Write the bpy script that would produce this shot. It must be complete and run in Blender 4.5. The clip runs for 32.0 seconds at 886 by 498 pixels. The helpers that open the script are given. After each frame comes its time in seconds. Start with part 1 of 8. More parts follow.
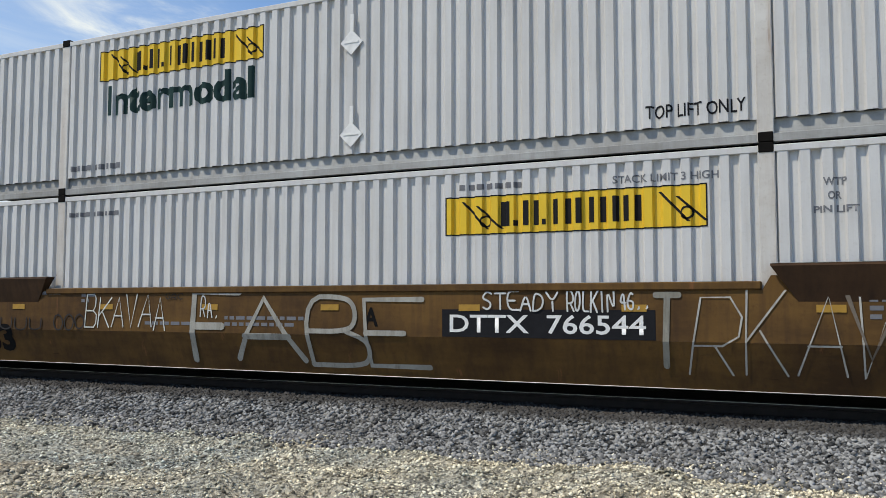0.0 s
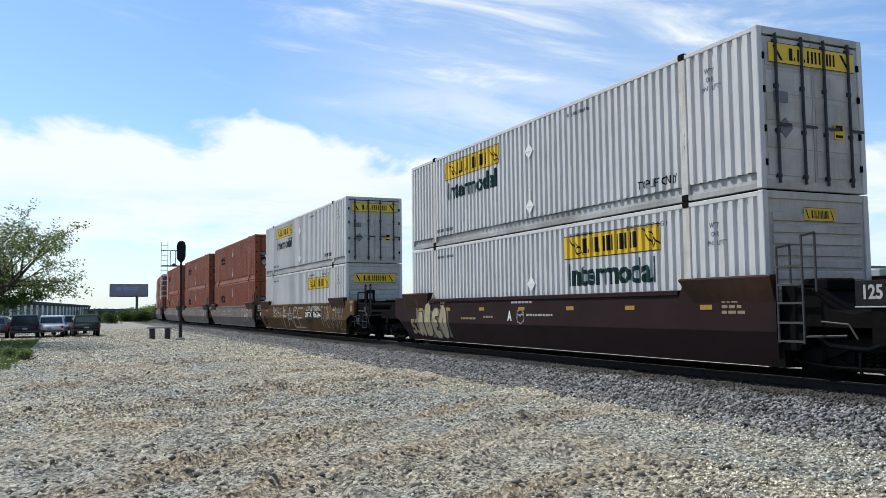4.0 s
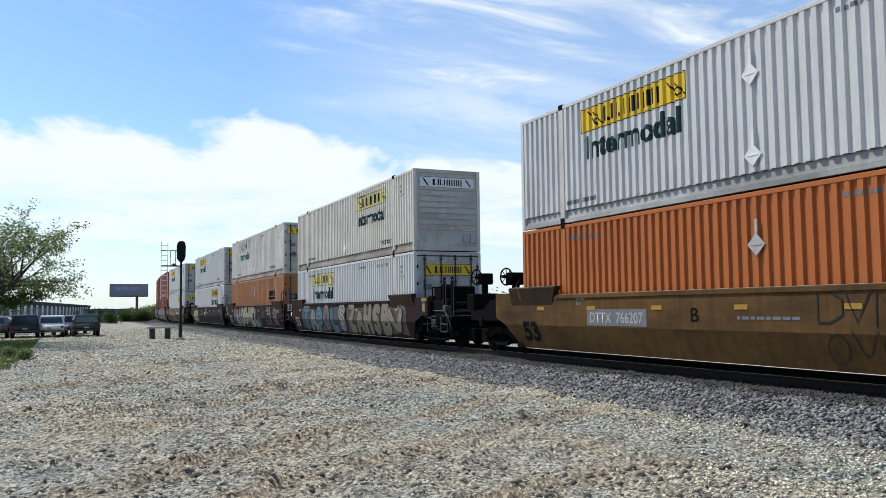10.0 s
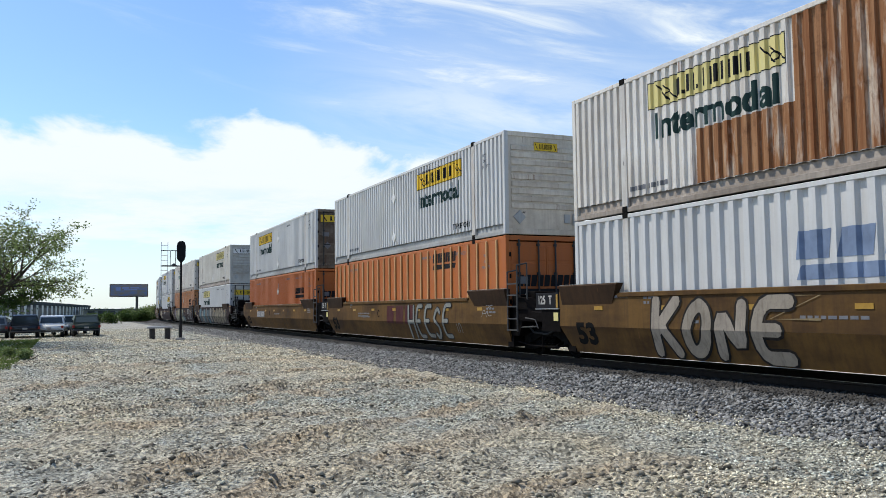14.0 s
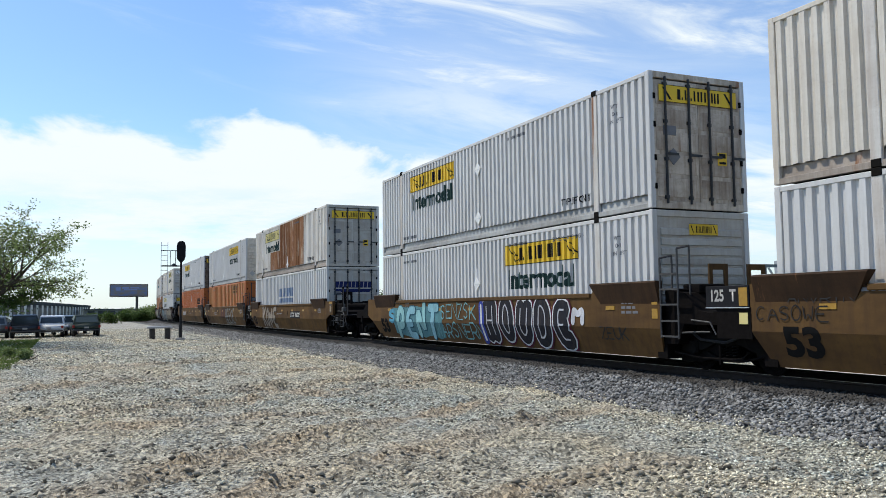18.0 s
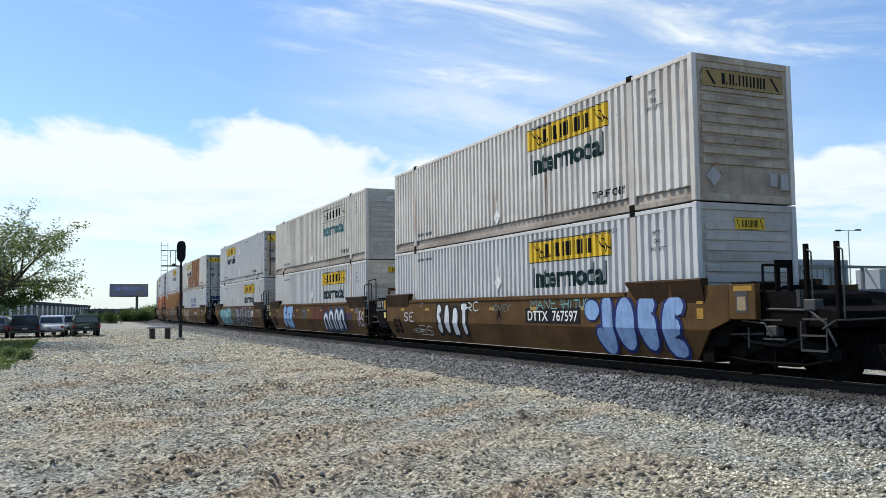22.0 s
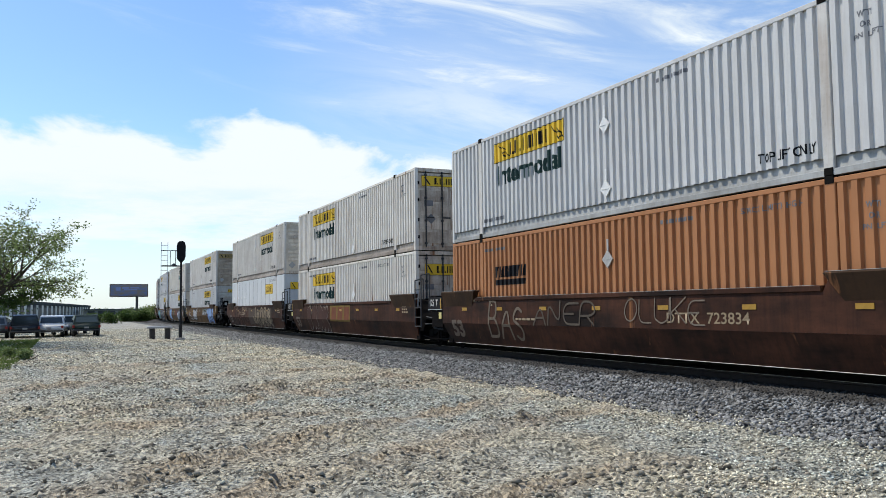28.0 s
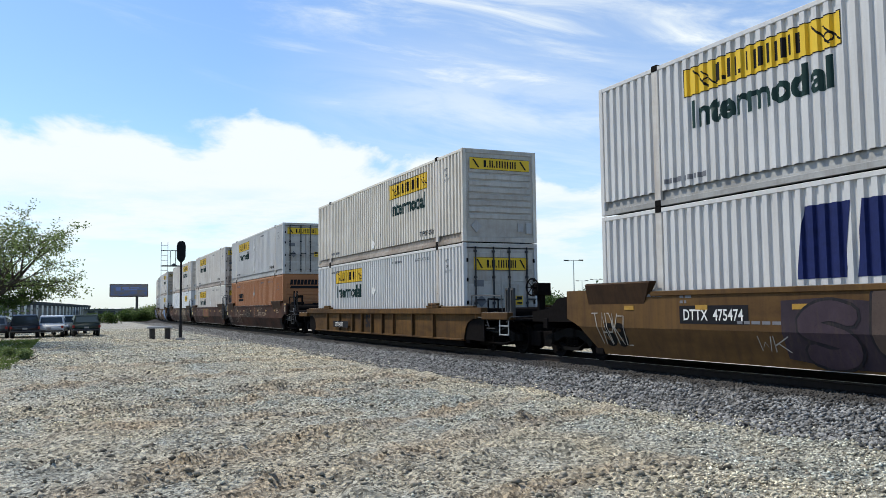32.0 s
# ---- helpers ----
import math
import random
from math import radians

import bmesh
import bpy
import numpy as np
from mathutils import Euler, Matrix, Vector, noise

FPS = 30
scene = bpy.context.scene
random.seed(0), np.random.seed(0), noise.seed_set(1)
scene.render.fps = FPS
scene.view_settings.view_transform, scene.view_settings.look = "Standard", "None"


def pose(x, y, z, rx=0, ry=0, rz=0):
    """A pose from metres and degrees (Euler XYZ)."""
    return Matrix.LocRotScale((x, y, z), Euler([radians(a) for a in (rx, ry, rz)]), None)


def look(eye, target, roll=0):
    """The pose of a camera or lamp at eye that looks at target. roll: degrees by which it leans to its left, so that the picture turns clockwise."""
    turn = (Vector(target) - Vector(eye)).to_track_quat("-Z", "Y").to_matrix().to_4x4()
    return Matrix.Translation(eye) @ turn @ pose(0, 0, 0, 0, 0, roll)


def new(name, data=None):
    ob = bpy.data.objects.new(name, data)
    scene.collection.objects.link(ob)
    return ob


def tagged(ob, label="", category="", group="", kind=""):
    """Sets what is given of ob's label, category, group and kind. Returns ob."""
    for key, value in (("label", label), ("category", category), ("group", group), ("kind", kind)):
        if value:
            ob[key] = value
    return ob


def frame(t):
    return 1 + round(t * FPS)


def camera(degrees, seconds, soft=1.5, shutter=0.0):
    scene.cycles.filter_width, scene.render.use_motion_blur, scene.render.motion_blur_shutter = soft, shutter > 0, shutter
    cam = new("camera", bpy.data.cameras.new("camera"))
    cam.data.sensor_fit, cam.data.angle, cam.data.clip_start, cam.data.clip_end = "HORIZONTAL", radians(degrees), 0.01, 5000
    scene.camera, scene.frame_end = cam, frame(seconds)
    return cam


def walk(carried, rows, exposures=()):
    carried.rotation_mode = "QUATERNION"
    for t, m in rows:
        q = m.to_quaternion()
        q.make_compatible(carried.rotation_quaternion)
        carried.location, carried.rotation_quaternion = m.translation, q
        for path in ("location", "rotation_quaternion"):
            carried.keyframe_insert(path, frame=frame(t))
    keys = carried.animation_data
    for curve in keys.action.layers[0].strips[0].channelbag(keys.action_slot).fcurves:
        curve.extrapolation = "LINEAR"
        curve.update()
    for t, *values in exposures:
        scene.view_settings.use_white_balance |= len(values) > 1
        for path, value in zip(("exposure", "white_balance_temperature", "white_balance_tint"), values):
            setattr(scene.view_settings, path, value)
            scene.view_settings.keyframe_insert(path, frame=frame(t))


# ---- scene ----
# ------------------------------------------------------------ camera and its walk
EYE = Vector((0.0, 0.0, 1.72))          # lot ground is z = 0
cam = camera(56.11, 32.0, soft=0.65)


def aim(yaw, tilt, lean, back=0.0):
    """Camera pose: yaw east of the track's direction (+y), tilt up, lean, in degrees; back: metres behind its resting place."""
    eye = EYE - Vector((0, back, 0))
    a, b = radians(yaw), radians(tilt)
    way = Vector((math.sin(a) * math.cos(b), math.cos(a) * math.cos(b), math.sin(b)))
    return look(eye, eye + way, lean)


walk(cam, [
    (0.0, aim(65.17, 3.80, 0.04, 0.40)),
    (0.5, aim(50.93, 3.95, -0.45)),
    (1.0, aim(36.49, 4.10, -0.70)),
    (1.3, aim(29.0, 4.2, -0.70)),
    (1.5, aim(27.51, 4.20, -0.69)),
    (2.0, aim(24.70, 4.18, -0.70)),
    (2.5, aim(23.98, 4.08, -0.68)),
    (3.0, aim(24.09, 4.15, -0.67)),
    (3.5, aim(24.22, 4.04, -0.67)),
    (32.0, aim(24.22, 4.04, -0.67)),
], exposures=[(0.0, -0.14, 6700, 8), (0.5, -0.14, 6650, 8), (1.2, -0.04, 6600, 8), (2.0, 0.0, 6500, 8), (32.0, 0.0, 6500, 8)])

# ------------------------------------------------------------ sky, sun, exposure
SUN_EL, SUN_AZ = 57.0, -46.0            # azimuth from +y, negative is towards -x

world = bpy.data.worlds.new("sky")
scene.world = world
world.use_nodes = True
wt = world.node_tree
wt.nodes.clear()


def wmath(op, a, b=None, c=None):
    n = wt.nodes.new("ShaderNodeMath")
    n.operation = op
    for i, v in enumerate((a, b, c)):
        if v is None:
            continue
        if isinstance(v, (int, float)):
            n.inputs[i].default_value = v
        else:
            wt.links.new(v, n.inputs[i])
    return n.outputs[0]


def wstep(v, lo, hi):
    n = wt.nodes.new("ShaderNodeMapRange")
    n.interpolation_type = "SMOOTHSTEP"
    wt.links.new(v, n.inputs["Value"])
    n.inputs["From Min"].default_value, n.inputs["From Max"].default_value = lo, hi
    return n.outputs[0]


def wnoise(vec, scale, detail, rough, distortion=0.0):
    n = wt.nodes.new("ShaderNodeTexNoise")
    wt.links.new(vec, n.inputs["Vector"])
    n.inputs["Scale"].default_value, n.inputs["Detail"].default_value = scale, detail
    n.inputs["Roughness"].default_value, n.inputs["Distortion"].default_value = rough, distortion
    return n.outputs["Fac"]


sky = wt.nodes.new("ShaderNodeTexSky")
sky.sky_type, sky.sun_disc = "NISHITA", False
sky.sun_elevation, sky.sun_rotation = radians(SUN_EL), radians(SUN_AZ)
sky.air_density, sky.dust_density, sky.ozone_density = 1.0, 0.6, 1.6
tc = wt.nodes.new("ShaderNodeTexCoord")
sep = wt.nodes.new("ShaderNodeSeparateXYZ")
wt.links.new(tc.outputs["Generated"], sep.inputs[0])
dx, dy, dz = sep.outputs
az = wmath("ARCTAN2", dx, dy)                       # radians, 0 = along the track
el = wmath("ARCSINE", dz)


def wvec(x, y, z=0.0):
    n = wt.nodes.new("ShaderNodeCombineXYZ")
    for i, v in enumerate((x, y, z)):
        if isinstance(v, (int, float)):
            n.inputs[i].default_value = v
        else:
            wt.links.new(v, n.inputs[i])
    return n.outputs[0]


# the low cumulus bank: a ragged top that sinks towards the east, thinning into haze below
bank_n = wnoise(wvec(wmath("MULTIPLY", az, 4.0), wmath("MULTIPLY", el, 9.0)), 1.7, 7, 0.55, 0.25)
top = wmath("ADD", wmath("MULTIPLY", wmath("SUBTRACT", bank_n, 0.5), 0.22), 0.212)
top = wmath("SUBTRACT", top, wmath("MULTIPLY", wstep(az, 0.22, 0.62), 0.045))
bank = wmath("MULTIPLY", wstep(wmath("SUBTRACT", top, el), -0.004, 0.03), wstep(el, -0.02, 0.10))
gap = wnoise(wvec(wmath("MULTIPLY", az, 3.0), wmath("MULTIPLY", el, 14.0), 4.0), 2.0, 5, 0.6)
bank = wmath("MULTIPLY", bank, wmath("SUBTRACT", 1.0, wmath("MULTIPLY", wstep(gap, 0.40, 0.66), wstep(el, 0.17, 0.07))))
# cirrus streaks above
tilt = wmath("ADD", el, wmath("MULTIPLY", az, 0.16))
ci = wnoise(wvec(wmath("MULTIPLY", az, 3.2), wmath("MULTIPLY", tilt, 17.0), 2.0), 1.25, 9, 0.62, 0.6)
ci2 = wnoise(wvec(wmath("MULTIPLY", az, 1.6), wmath("MULTIPLY", tilt, 4.5), 9.0), 1.5, 3, 0.5)
cirrus = wmath("MULTIPLY", wstep(ci, 0.46, 0.78), wstep(ci2, 0.36, 0.62))
cirrus = wmath("MULTIPLY", cirrus, wmath("MULTIPLY_ADD", wstep(az, 0.1, 0.6), 1.0, 0.35))
# a thin bright veil over the bank
veil = wmath("SUBTRACT", 1.0, wmath("MINIMUM", 1.0, wmath("MULTIPLY", wmath("ABSOLUTE", wmath("ADD", wmath("SUBTRACT", el, 0.245), wmath("MULTIPLY", wmath("SUBTRACT", az, 0.3), 0.10))), 11.0)))
veil = wmath("MULTIPLY", wmath("MULTIPLY", veil, wstep(ci, 0.30, 0.62)), wmath("MULTIPLY", wstep(az, 0.15, 0.50), wstep(az, 0.95, 0.62)))
cirrus = wmath("MAXIMUM", cirrus, wmath("MULTIPLY", veil, 0.45))
ahead = wmath("MULTIPLY", wstep(az, -1.5, -0.7), wstep(az, 1.7, 1.0))
bank = wmath("MULTIPLY", bank, ahead)
haze = wmath("MULTIPLY", wstep(el, 0.20, 0.0), wmath("MULTIPLY_ADD", ahead, 0.45, 0.1))
pale = wmath("MULTIPLY", wmath("MULTIPLY", wstep(az, 0.15, 0.45), wstep(az, 1.0, 0.7)), wmath("MULTIPLY", wstep(el, 0.55, 0.28), wmath("MULTIPLY_ADD", ci, 0.35, 0.02)))
cover = wmath("MAXIMUM", wmath("MAXIMUM", bank, wmath("MINIMUM", 1.0, wmath("ADD", cirrus, pale))), haze)
mix = wt.nodes.new("ShaderNodeMix")
mix.data_type = "RGBA"
wt.links.new(cover, mix.inputs["Factor"])
skyb = wt.nodes.new("ShaderNodeMix")
skyb.data_type, skyb.blend_type = "RGBA", "MULTIPLY"
skyb.inputs["Factor"].default_value = 1.0
wt.links.new(sky.outputs[0], skyb.inputs[6])
skyb.inputs[7].default_value = (1.27, 1.51, 1.79, 1)
wt.links.new(skyb.outputs[2], mix.inputs[6])
mix.inputs[7].default_value = (8.9, 9.5, 9.8, 1)
bg = wt.nodes.new("ShaderNodeBackground")
bg.inputs["Strength"].default_value = 0.105
wt.links.new(mix.outputs[2], bg.inputs["Color"])
wout = wt.nodes.new("ShaderNodeOutputWorld")
wt.links.new(bg.outputs[0], wout.inputs[0])

sun = new("sun", bpy.data.lights.new("sun", "SUN"))
sun.data.energy, sun.data.angle, sun.data.color = 4.2, radians(0.6), (1.0, 0.94, 0.84)
_a, _e = radians(SUN_AZ), radians(SUN_EL)
sun.matrix_world = look((0, 0, 60), (-math.sin(_a) * math.cos(_e), -math.cos(_a) * math.cos(_e), 60 - math.sin(_e)))

# ------------------------------------------------------------ materials
MATS = {}


class Nodes:
    """A small writer of node materials."""

    def __init__(self, name):
        self.m = bpy.data.materials.new(name)
        self.m.use_nodes = True
        self.t = self.m.node_tree
        self.b = self.t.nodes["Principled BSDF"]
        self.co = self.t.nodes.new("ShaderNodeTexCoord").outputs["Object"]

    def scaled(self, x, y, z):
        n = self.t.nodes.new("ShaderNodeMapping")
        n.inputs["Scale"].default_value = (x, y, z)
        self.t.links.new(self.co, n.inputs[0])
        return n.outputs[0]

    def shifted(self, vec):
        """The same pattern placed elsewhere on each object."""
        info = self.t.nodes.new("ShaderNodeObjectInfo")
        n = self.t.nodes.new("ShaderNodeVectorMath")
        n.operation = "MULTIPLY_ADD"
        c = self.t.nodes.new("ShaderNodeCombineXYZ")
        for i in range(3):
            self.t.links.new(info.outputs["Random"], c.inputs[i])
        self.t.links.new(c.outputs[0], n.inputs[0])
        n.inputs[1].default_value = (17.0, 31.0, 11.0)
        self.t.links.new(vec, n.inputs[2])
        return n.outputs[0]

    def noise(self, vec, scale, detail=4.0, rough=0.55):
        n = self.t.nodes.new("ShaderNodeTexNoise")
        self.t.links.new(vec, n.inputs["Vector"])
        n.inputs["Scale"].default_value, n.inputs["Detail"].default_value, n.inputs["Roughness"].default_value = scale, detail, rough
        return n.outputs["Fac"]

    def cells(self, vec, scale, out="Color"):
        n = self.t.nodes.new("ShaderNodeTexVoronoi")
        self.t.links.new(vec, n.inputs["Vector"])
        n.inputs["Scale"].default_value = scale
        return n.outputs[out]

    def ramp(self, fac, lo, hi, a=0.0, b=1.0):
        n = self.t.nodes.new("ShaderNodeMapRange")
        self.t.links.new(fac, n.inputs[0])
        for k, v in zip(("From Min", "From Max", "To Min", "To Max"), (lo, hi, a, b)):
            n.inputs[k].default_value = v
        return n.outputs[0]

    def blend(self, fac, a, b, mode="MIX"):
        n = self.t.nodes.new("ShaderNodeMix")
        n.data_type, n.blend_type = "RGBA", mode
        for v, i in ((fac, 0), (a, 6), (b, 7)):
            if isinstance(v, tuple):
                n.inputs[i].default_value = (*v, 1)
            elif isinstance(v, (int, float)):
                n.inputs[i].default_value = v
            else:
                self.t.links.new(v, n.inputs[i])
        return n.outputs[2]

    def math(self, op, a, b):
        n = self.t.nodes.new("ShaderNodeMath")
        n.operation = op
        for i, v in enumerate((a, b)):
            if isinstance(v, (int, float)):
                n.inputs[i].default_value = v
            else:
                self.t.links.new(v, n.inputs[i])
        return n.outputs[0]

    def done(self, colour, rough=0.5, metal=0.0, bump=None, depth=0.01, strength=0.5, spec=0.4):
        for v, k in ((colour, "Base Color"), (rough, "Roughness"), (metal, "Metallic"), (spec, "Specular IOR Level")):
            if isinstance(v, tuple):
                self.b.inputs[k].default_value = (*v, 1)
            elif isinstance(v, (int, float)):
                self.b.inputs[k].default_value = v
            else:
                self.t.links.new(v, self.b.inputs[k])
        if bump is not None:
            n = self.t.nodes.new("ShaderNodeBump")
            n.inputs["Distance"].default_value, n.inputs["Strength"].default_value = depth, strength
            self.t.links.new(bump, n.inputs["Height"])
            self.t.links.new(n.outputs[0], self.b.inputs["Normal"])
        return self.m


def painted(name, rgb, dirt=0.35, streak=(0.30, 0.24, 0.17), rust=0.0, rough=0.45, grime=0.0, scuff=0.0):
    """Weathered paint: rain streaks that run down, blotches, and rust where asked."""
    key = ("painted", name)
    if key in MATS:
        return MATS[key]
    n = Nodes(name)
    base = n.shifted(n.co)
    run = n.t.nodes.new("ShaderNodeMapping")
    run.inputs["Scale"].default_value = (5.0, 5.0, 0.35)
    n.t.links.new(base, run.inputs[0])
    s = n.noise(run.outputs[0], 1.6, 5, 0.6)
    blot = n.noise(base, 0.7, 4, 0.6)
    fine = n.noise(base, 22.0, 3, 0.6)
    col = n.blend(n.ramp(blot, 0.3, 0.75), rgb, tuple(c * 0.86 for c in rgb))
    col = n.blend(n.math("MULTIPLY", n.ramp(s, 0.45, 0.85), dirt), col, streak)
    col = n.blend(n.ramp(fine, 0.55, 0.85, 0, dirt * 0.5), col, tuple(c * 0.7 for c in streak))
    if grime:
        g1 = n.noise(base, 0.45, 6, 0.68)
        g2 = n.noise(n.shifted(n.scaled(1.0, 0.35, 1.6)), 1.3, 5, 0.65)
        g = n.math("MULTIPLY", n.ramp(n.math("ADD", g1, n.math("MULTIPLY", g2, 0.6)), 0.68, 0.98), grime)
        col = n.blend(g, col, tuple(c * 0.6 for c in streak))
    if rust:
        r = n.noise(run.outputs[0], 0.55, 6, 0.65)
        col = n.blend(n.ramp(r, 0.66 - rust * 0.4, 0.74 - rust * 0.4), col, (0.20, 0.085, 0.035))
    if scuff:
        k = n.noise(n.shifted(n.scaled(1.0, 2.6, 0.8)), 2.2, 5, 0.7)
        col = n.blend(n.ramp(k, 0.72 - scuff, 0.755 - scuff, 0, 0.85), col, (0.055, 0.042, 0.034))
    MATS[key] = n.done(col, n.ramp(blot, 0.3, 0.8, rough, rough + 0.2), 0.0, fine, 0.003, 0.3, 0.12 if max(rgb) < 0.25 else 0.25)
    return MATS[key]


def plain(name, rgb, rough=0.6, metal=0.0, var=0.3, scale=9.0, spec=0.4):
    """A plain surface with a little grain and wear."""
    key = ("plain", name)
    if key in MATS:
        return MATS[key]
    n = Nodes(name)
    f = n.noise(n.co, scale, 5, 0.6)
    g = n.noise(n.co, scale * 7, 2, 0.5)
    col = n.blend(n.ramp(f, 0.3, 0.75, 0, 1), rgb, tuple(c * (1 - var) for c in rgb))
    MATS[key] = n.done(col, rough, metal, g, 0.004, 0.3, spec)
    return MATS[key]


def rusted_panel():
    """Bare steel gone to rust, with pale paint left in upright streaks."""
    n = Nodes("rusted_bare_panel")
    run = n.scaled(6.0, 6.0, 0.22)
    s1 = n.noise(run, 1.0, 6, 0.7)
    s2 = n.noise(n.scaled(2.2, 2.2, 0.5), 1.0, 5, 0.65)
    col = n.blend(n.ramp(s1, 0.40, 0.66), (0.20, 0.078, 0.03), (0.37, 0.20, 0.10))
    col = n.blend(n.ramp(s2, 0.55, 0.66, 0, 0.75), col, (0.56, 0.47, 0.37))
    col = n.blend(n.ramp(n.noise(n.co, 3.5, 6, 0.7), 0.55, 0.75, 0, 0.7), col, (0.085, 0.038, 0.02))
    return n.done(col, 0.8, 0.0, n.noise(n.co, 30.0, 3, 0.6), 0.004, 0.4, 0.15)


WHITE = painted("white_container_paint", (0.575, 0.565, 0.545), 0.32)
CREAM = painted("dirty_cream_paint", (0.68, 0.637, 0.558), 0.55, (0.36, 0.26, 0.16), 0.02, 0.45, 0.2, 0.03)
STAINED = painted("rust_streaked_white_paint", (0.71, 0.67, 0.605), 0.55, (0.33, 0.22, 0.13), 0.095, 0.45, 0.2, 0.02)
RUSTED = rusted_panel()
SMOOTHW = painted("smooth_white_panel", (0.55, 0.565, 0.57), 0.16)
GREYRAIL = painted("greyed_rail_paint", (0.40, 0.40, 0.385), 0.6, (0.20, 0.18, 0.155), 0.0, 0.6, 0.6)
SOILED = painted("soiled_rail_paint", (0.40, 0.345, 0.29), 0.8, (0.17, 0.125, 0.09), 0.05, 0.6, 0.7)
CHIPPED = painted("chipped_post_paint", (0.60, 0.575, 0.53), 0.6, (0.30, 0.19, 0.11), 0.16, 0.55, 0.3, 0.05)
OLDGOLD = painted("browned_yellow_panel", (0.34, 0.24, 0.085), 0.5, (0.20, 0.14, 0.08), 0.0, 0.6, 0.4)
ORANGE = painted("orange_container_paint", (0.41, 0.117, 0.028), 0.4, (0.26, 0.10, 0.045))
BATTEN = painted("pale_batten_paint", (0.52, 0.29, 0.12), 0.3, (0.36, 0.2, 0.1))
PALE_ORANGE = painted("faded_orange_paint", (0.375, 0.160, 0.064), 0.25, (0.36, 0.17, 0.08))
REDORANGE = painted("dark_orange_paint", (0.255, 0.065, 0.027), 0.35, (0.20, 0.07, 0.04))
GRIMY = painted("grimy_white_end_paint", (0.51, 0.485, 0.435), 0.5, (0.28, 0.21, 0.14), 0.0, 0.5, 0.4, 0.02)
# stained cream ends, base colour warmed to stand for light off the ground
CREAMEND = painted("stained_bounce_lit_end_paint", (0.74, 0.66, 0.54), 0.5, (0.30, 0.19, 0.11), 0.10, 0.5, 0.42, 0.03)
BROWNEND = painted("browned_cream_end_paint", (0.50, 0.42, 0.325), 0.6, (0.20, 0.13, 0.075), 0.06, 0.55, 0.6, 0.05)
DIRTYEND = painted("brown_streaked_door_paint", (0.64, 0.56, 0.46), 0.9, (0.18, 0.105, 0.055), 0.16, 0.55, 0.6)
RUSTEND = painted("rust_stained_door_paint", (0.20, 0.16, 0.12), 0.9, (0.09, 0.05, 0.03), 0.14, 0.6, 0.7)
STEEL = painted("grey_steel", (0.42, 0.42, 0.41), 0.5, (0.2, 0.15, 0.1), 0.05)
YELLOW = painted("yellow_panel", (0.72, 0.47, 0.03), 0.10, (0.45, 0.32, 0.12))
PALE_YELLOW = painted("faded_yellow_panel", (0.66, 0.56, 0.22), 0.2, (0.55, 0.5, 0.35))
BLACK = plain("black_paint", (0.015, 0.015, 0.017), 0.75, spec=0.1)
DKGREEN = plain("dark_green_lettering", (0.012, 0.036, 0.032), 0.6, spec=0.15)
TEAL = plain("faded_teal_lettering", (0.045, 0.15, 0.16), 0.6, spec=0.15)
BLUE = plain("blue_lettering", (0.013, 0.021, 0.095), 0.6, spec=0.15)
PALEBLUE = plain("faded_blue_lettering", (0.20, 0.26, 0.38), 0.5, 0, 0.5, 2.0)
TANINK = plain("dull_tan_lettering", (0.30, 0.22, 0.13), 0.6)
DARKGREY = plain("dark_grey_steel", (0.05, 0.049, 0.048), 0.6)
BLACKINK = plain("matt_black_lettering", (0.010, 0.010, 0.010), 0.9, 0, 0.3, spec=0.05)
GREYINK = plain("grey_lettering", (0.16, 0.16, 0.17), 0.6)
WHITEINK = plain("white_lettering", (0.72, 0.71, 0.68), 0.6, 0, 0.2)
DULLWHITE = plain("dull_white_lettering", (0.42, 0.40, 0.37), 0.6)
REFLECT = plain("yellow_reflector", (0.38, 0.21, 0.025), 0.5)
# edge strips: wear, and a pale colour standing in for sun on the edges
LIP = plain("scuffed_sunlit_edge", (0.5, 0.48, 0.44), 0.5, 0.3)
# rusty flaps, darkened for the shade on their down-facing side
FLAP = painted("shaded_rust_flap_paint", (0.056, 0.030, 0.015), 0.7, (0.014, 0.010, 0.008), 0.06, 0.7, 0.6)
BAR = plain("dark_locking_bar", (0.03, 0.029, 0.029), 0.6)
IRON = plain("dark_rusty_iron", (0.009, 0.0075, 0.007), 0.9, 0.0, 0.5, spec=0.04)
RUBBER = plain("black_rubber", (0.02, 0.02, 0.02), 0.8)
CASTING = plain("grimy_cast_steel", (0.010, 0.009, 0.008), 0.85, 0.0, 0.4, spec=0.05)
PALESTEEL = plain("pale_galvanised_steel", (0.48, 0.49, 0.5), 0.45, 0.4)
TTX = painted("brown_yellow_well_paint", (0.137, 0.074, 0.023), 0.75, (0.05, 0.028, 0.018), 0.02, 0.72, 0.75)
TTX2 = painted("ochre_well_paint", (0.125, 0.069, 0.024), 0.8, (0.06, 0.033, 0.02), 0.0, 0.72, 0.65)
MAROON = painted("maroon_well_paint", (0.026, 0.012, 0.012), 0.5, (0.02, 0.016, 0.014), 0.0, 0.72, 0.4)
REDBROWN = painted("red_brown_well_paint", (0.074, 0.029, 0.016), 0.8, (0.014, 0.010, 0.008), 0.05, 0.65, 0.95)
GREYBROWN = painted("grey_brown_well_paint", (0.15, 0.13, 0.115), 0.5, (0.12, 0.09, 0.07), 0.0, 0.6)
WELLYELLOW = painted("yellow_well_paint", (0.125, 0.064, 0.018), 0.9, (0.045, 0.026, 0.015), 0.06, 0.72, 0.9)
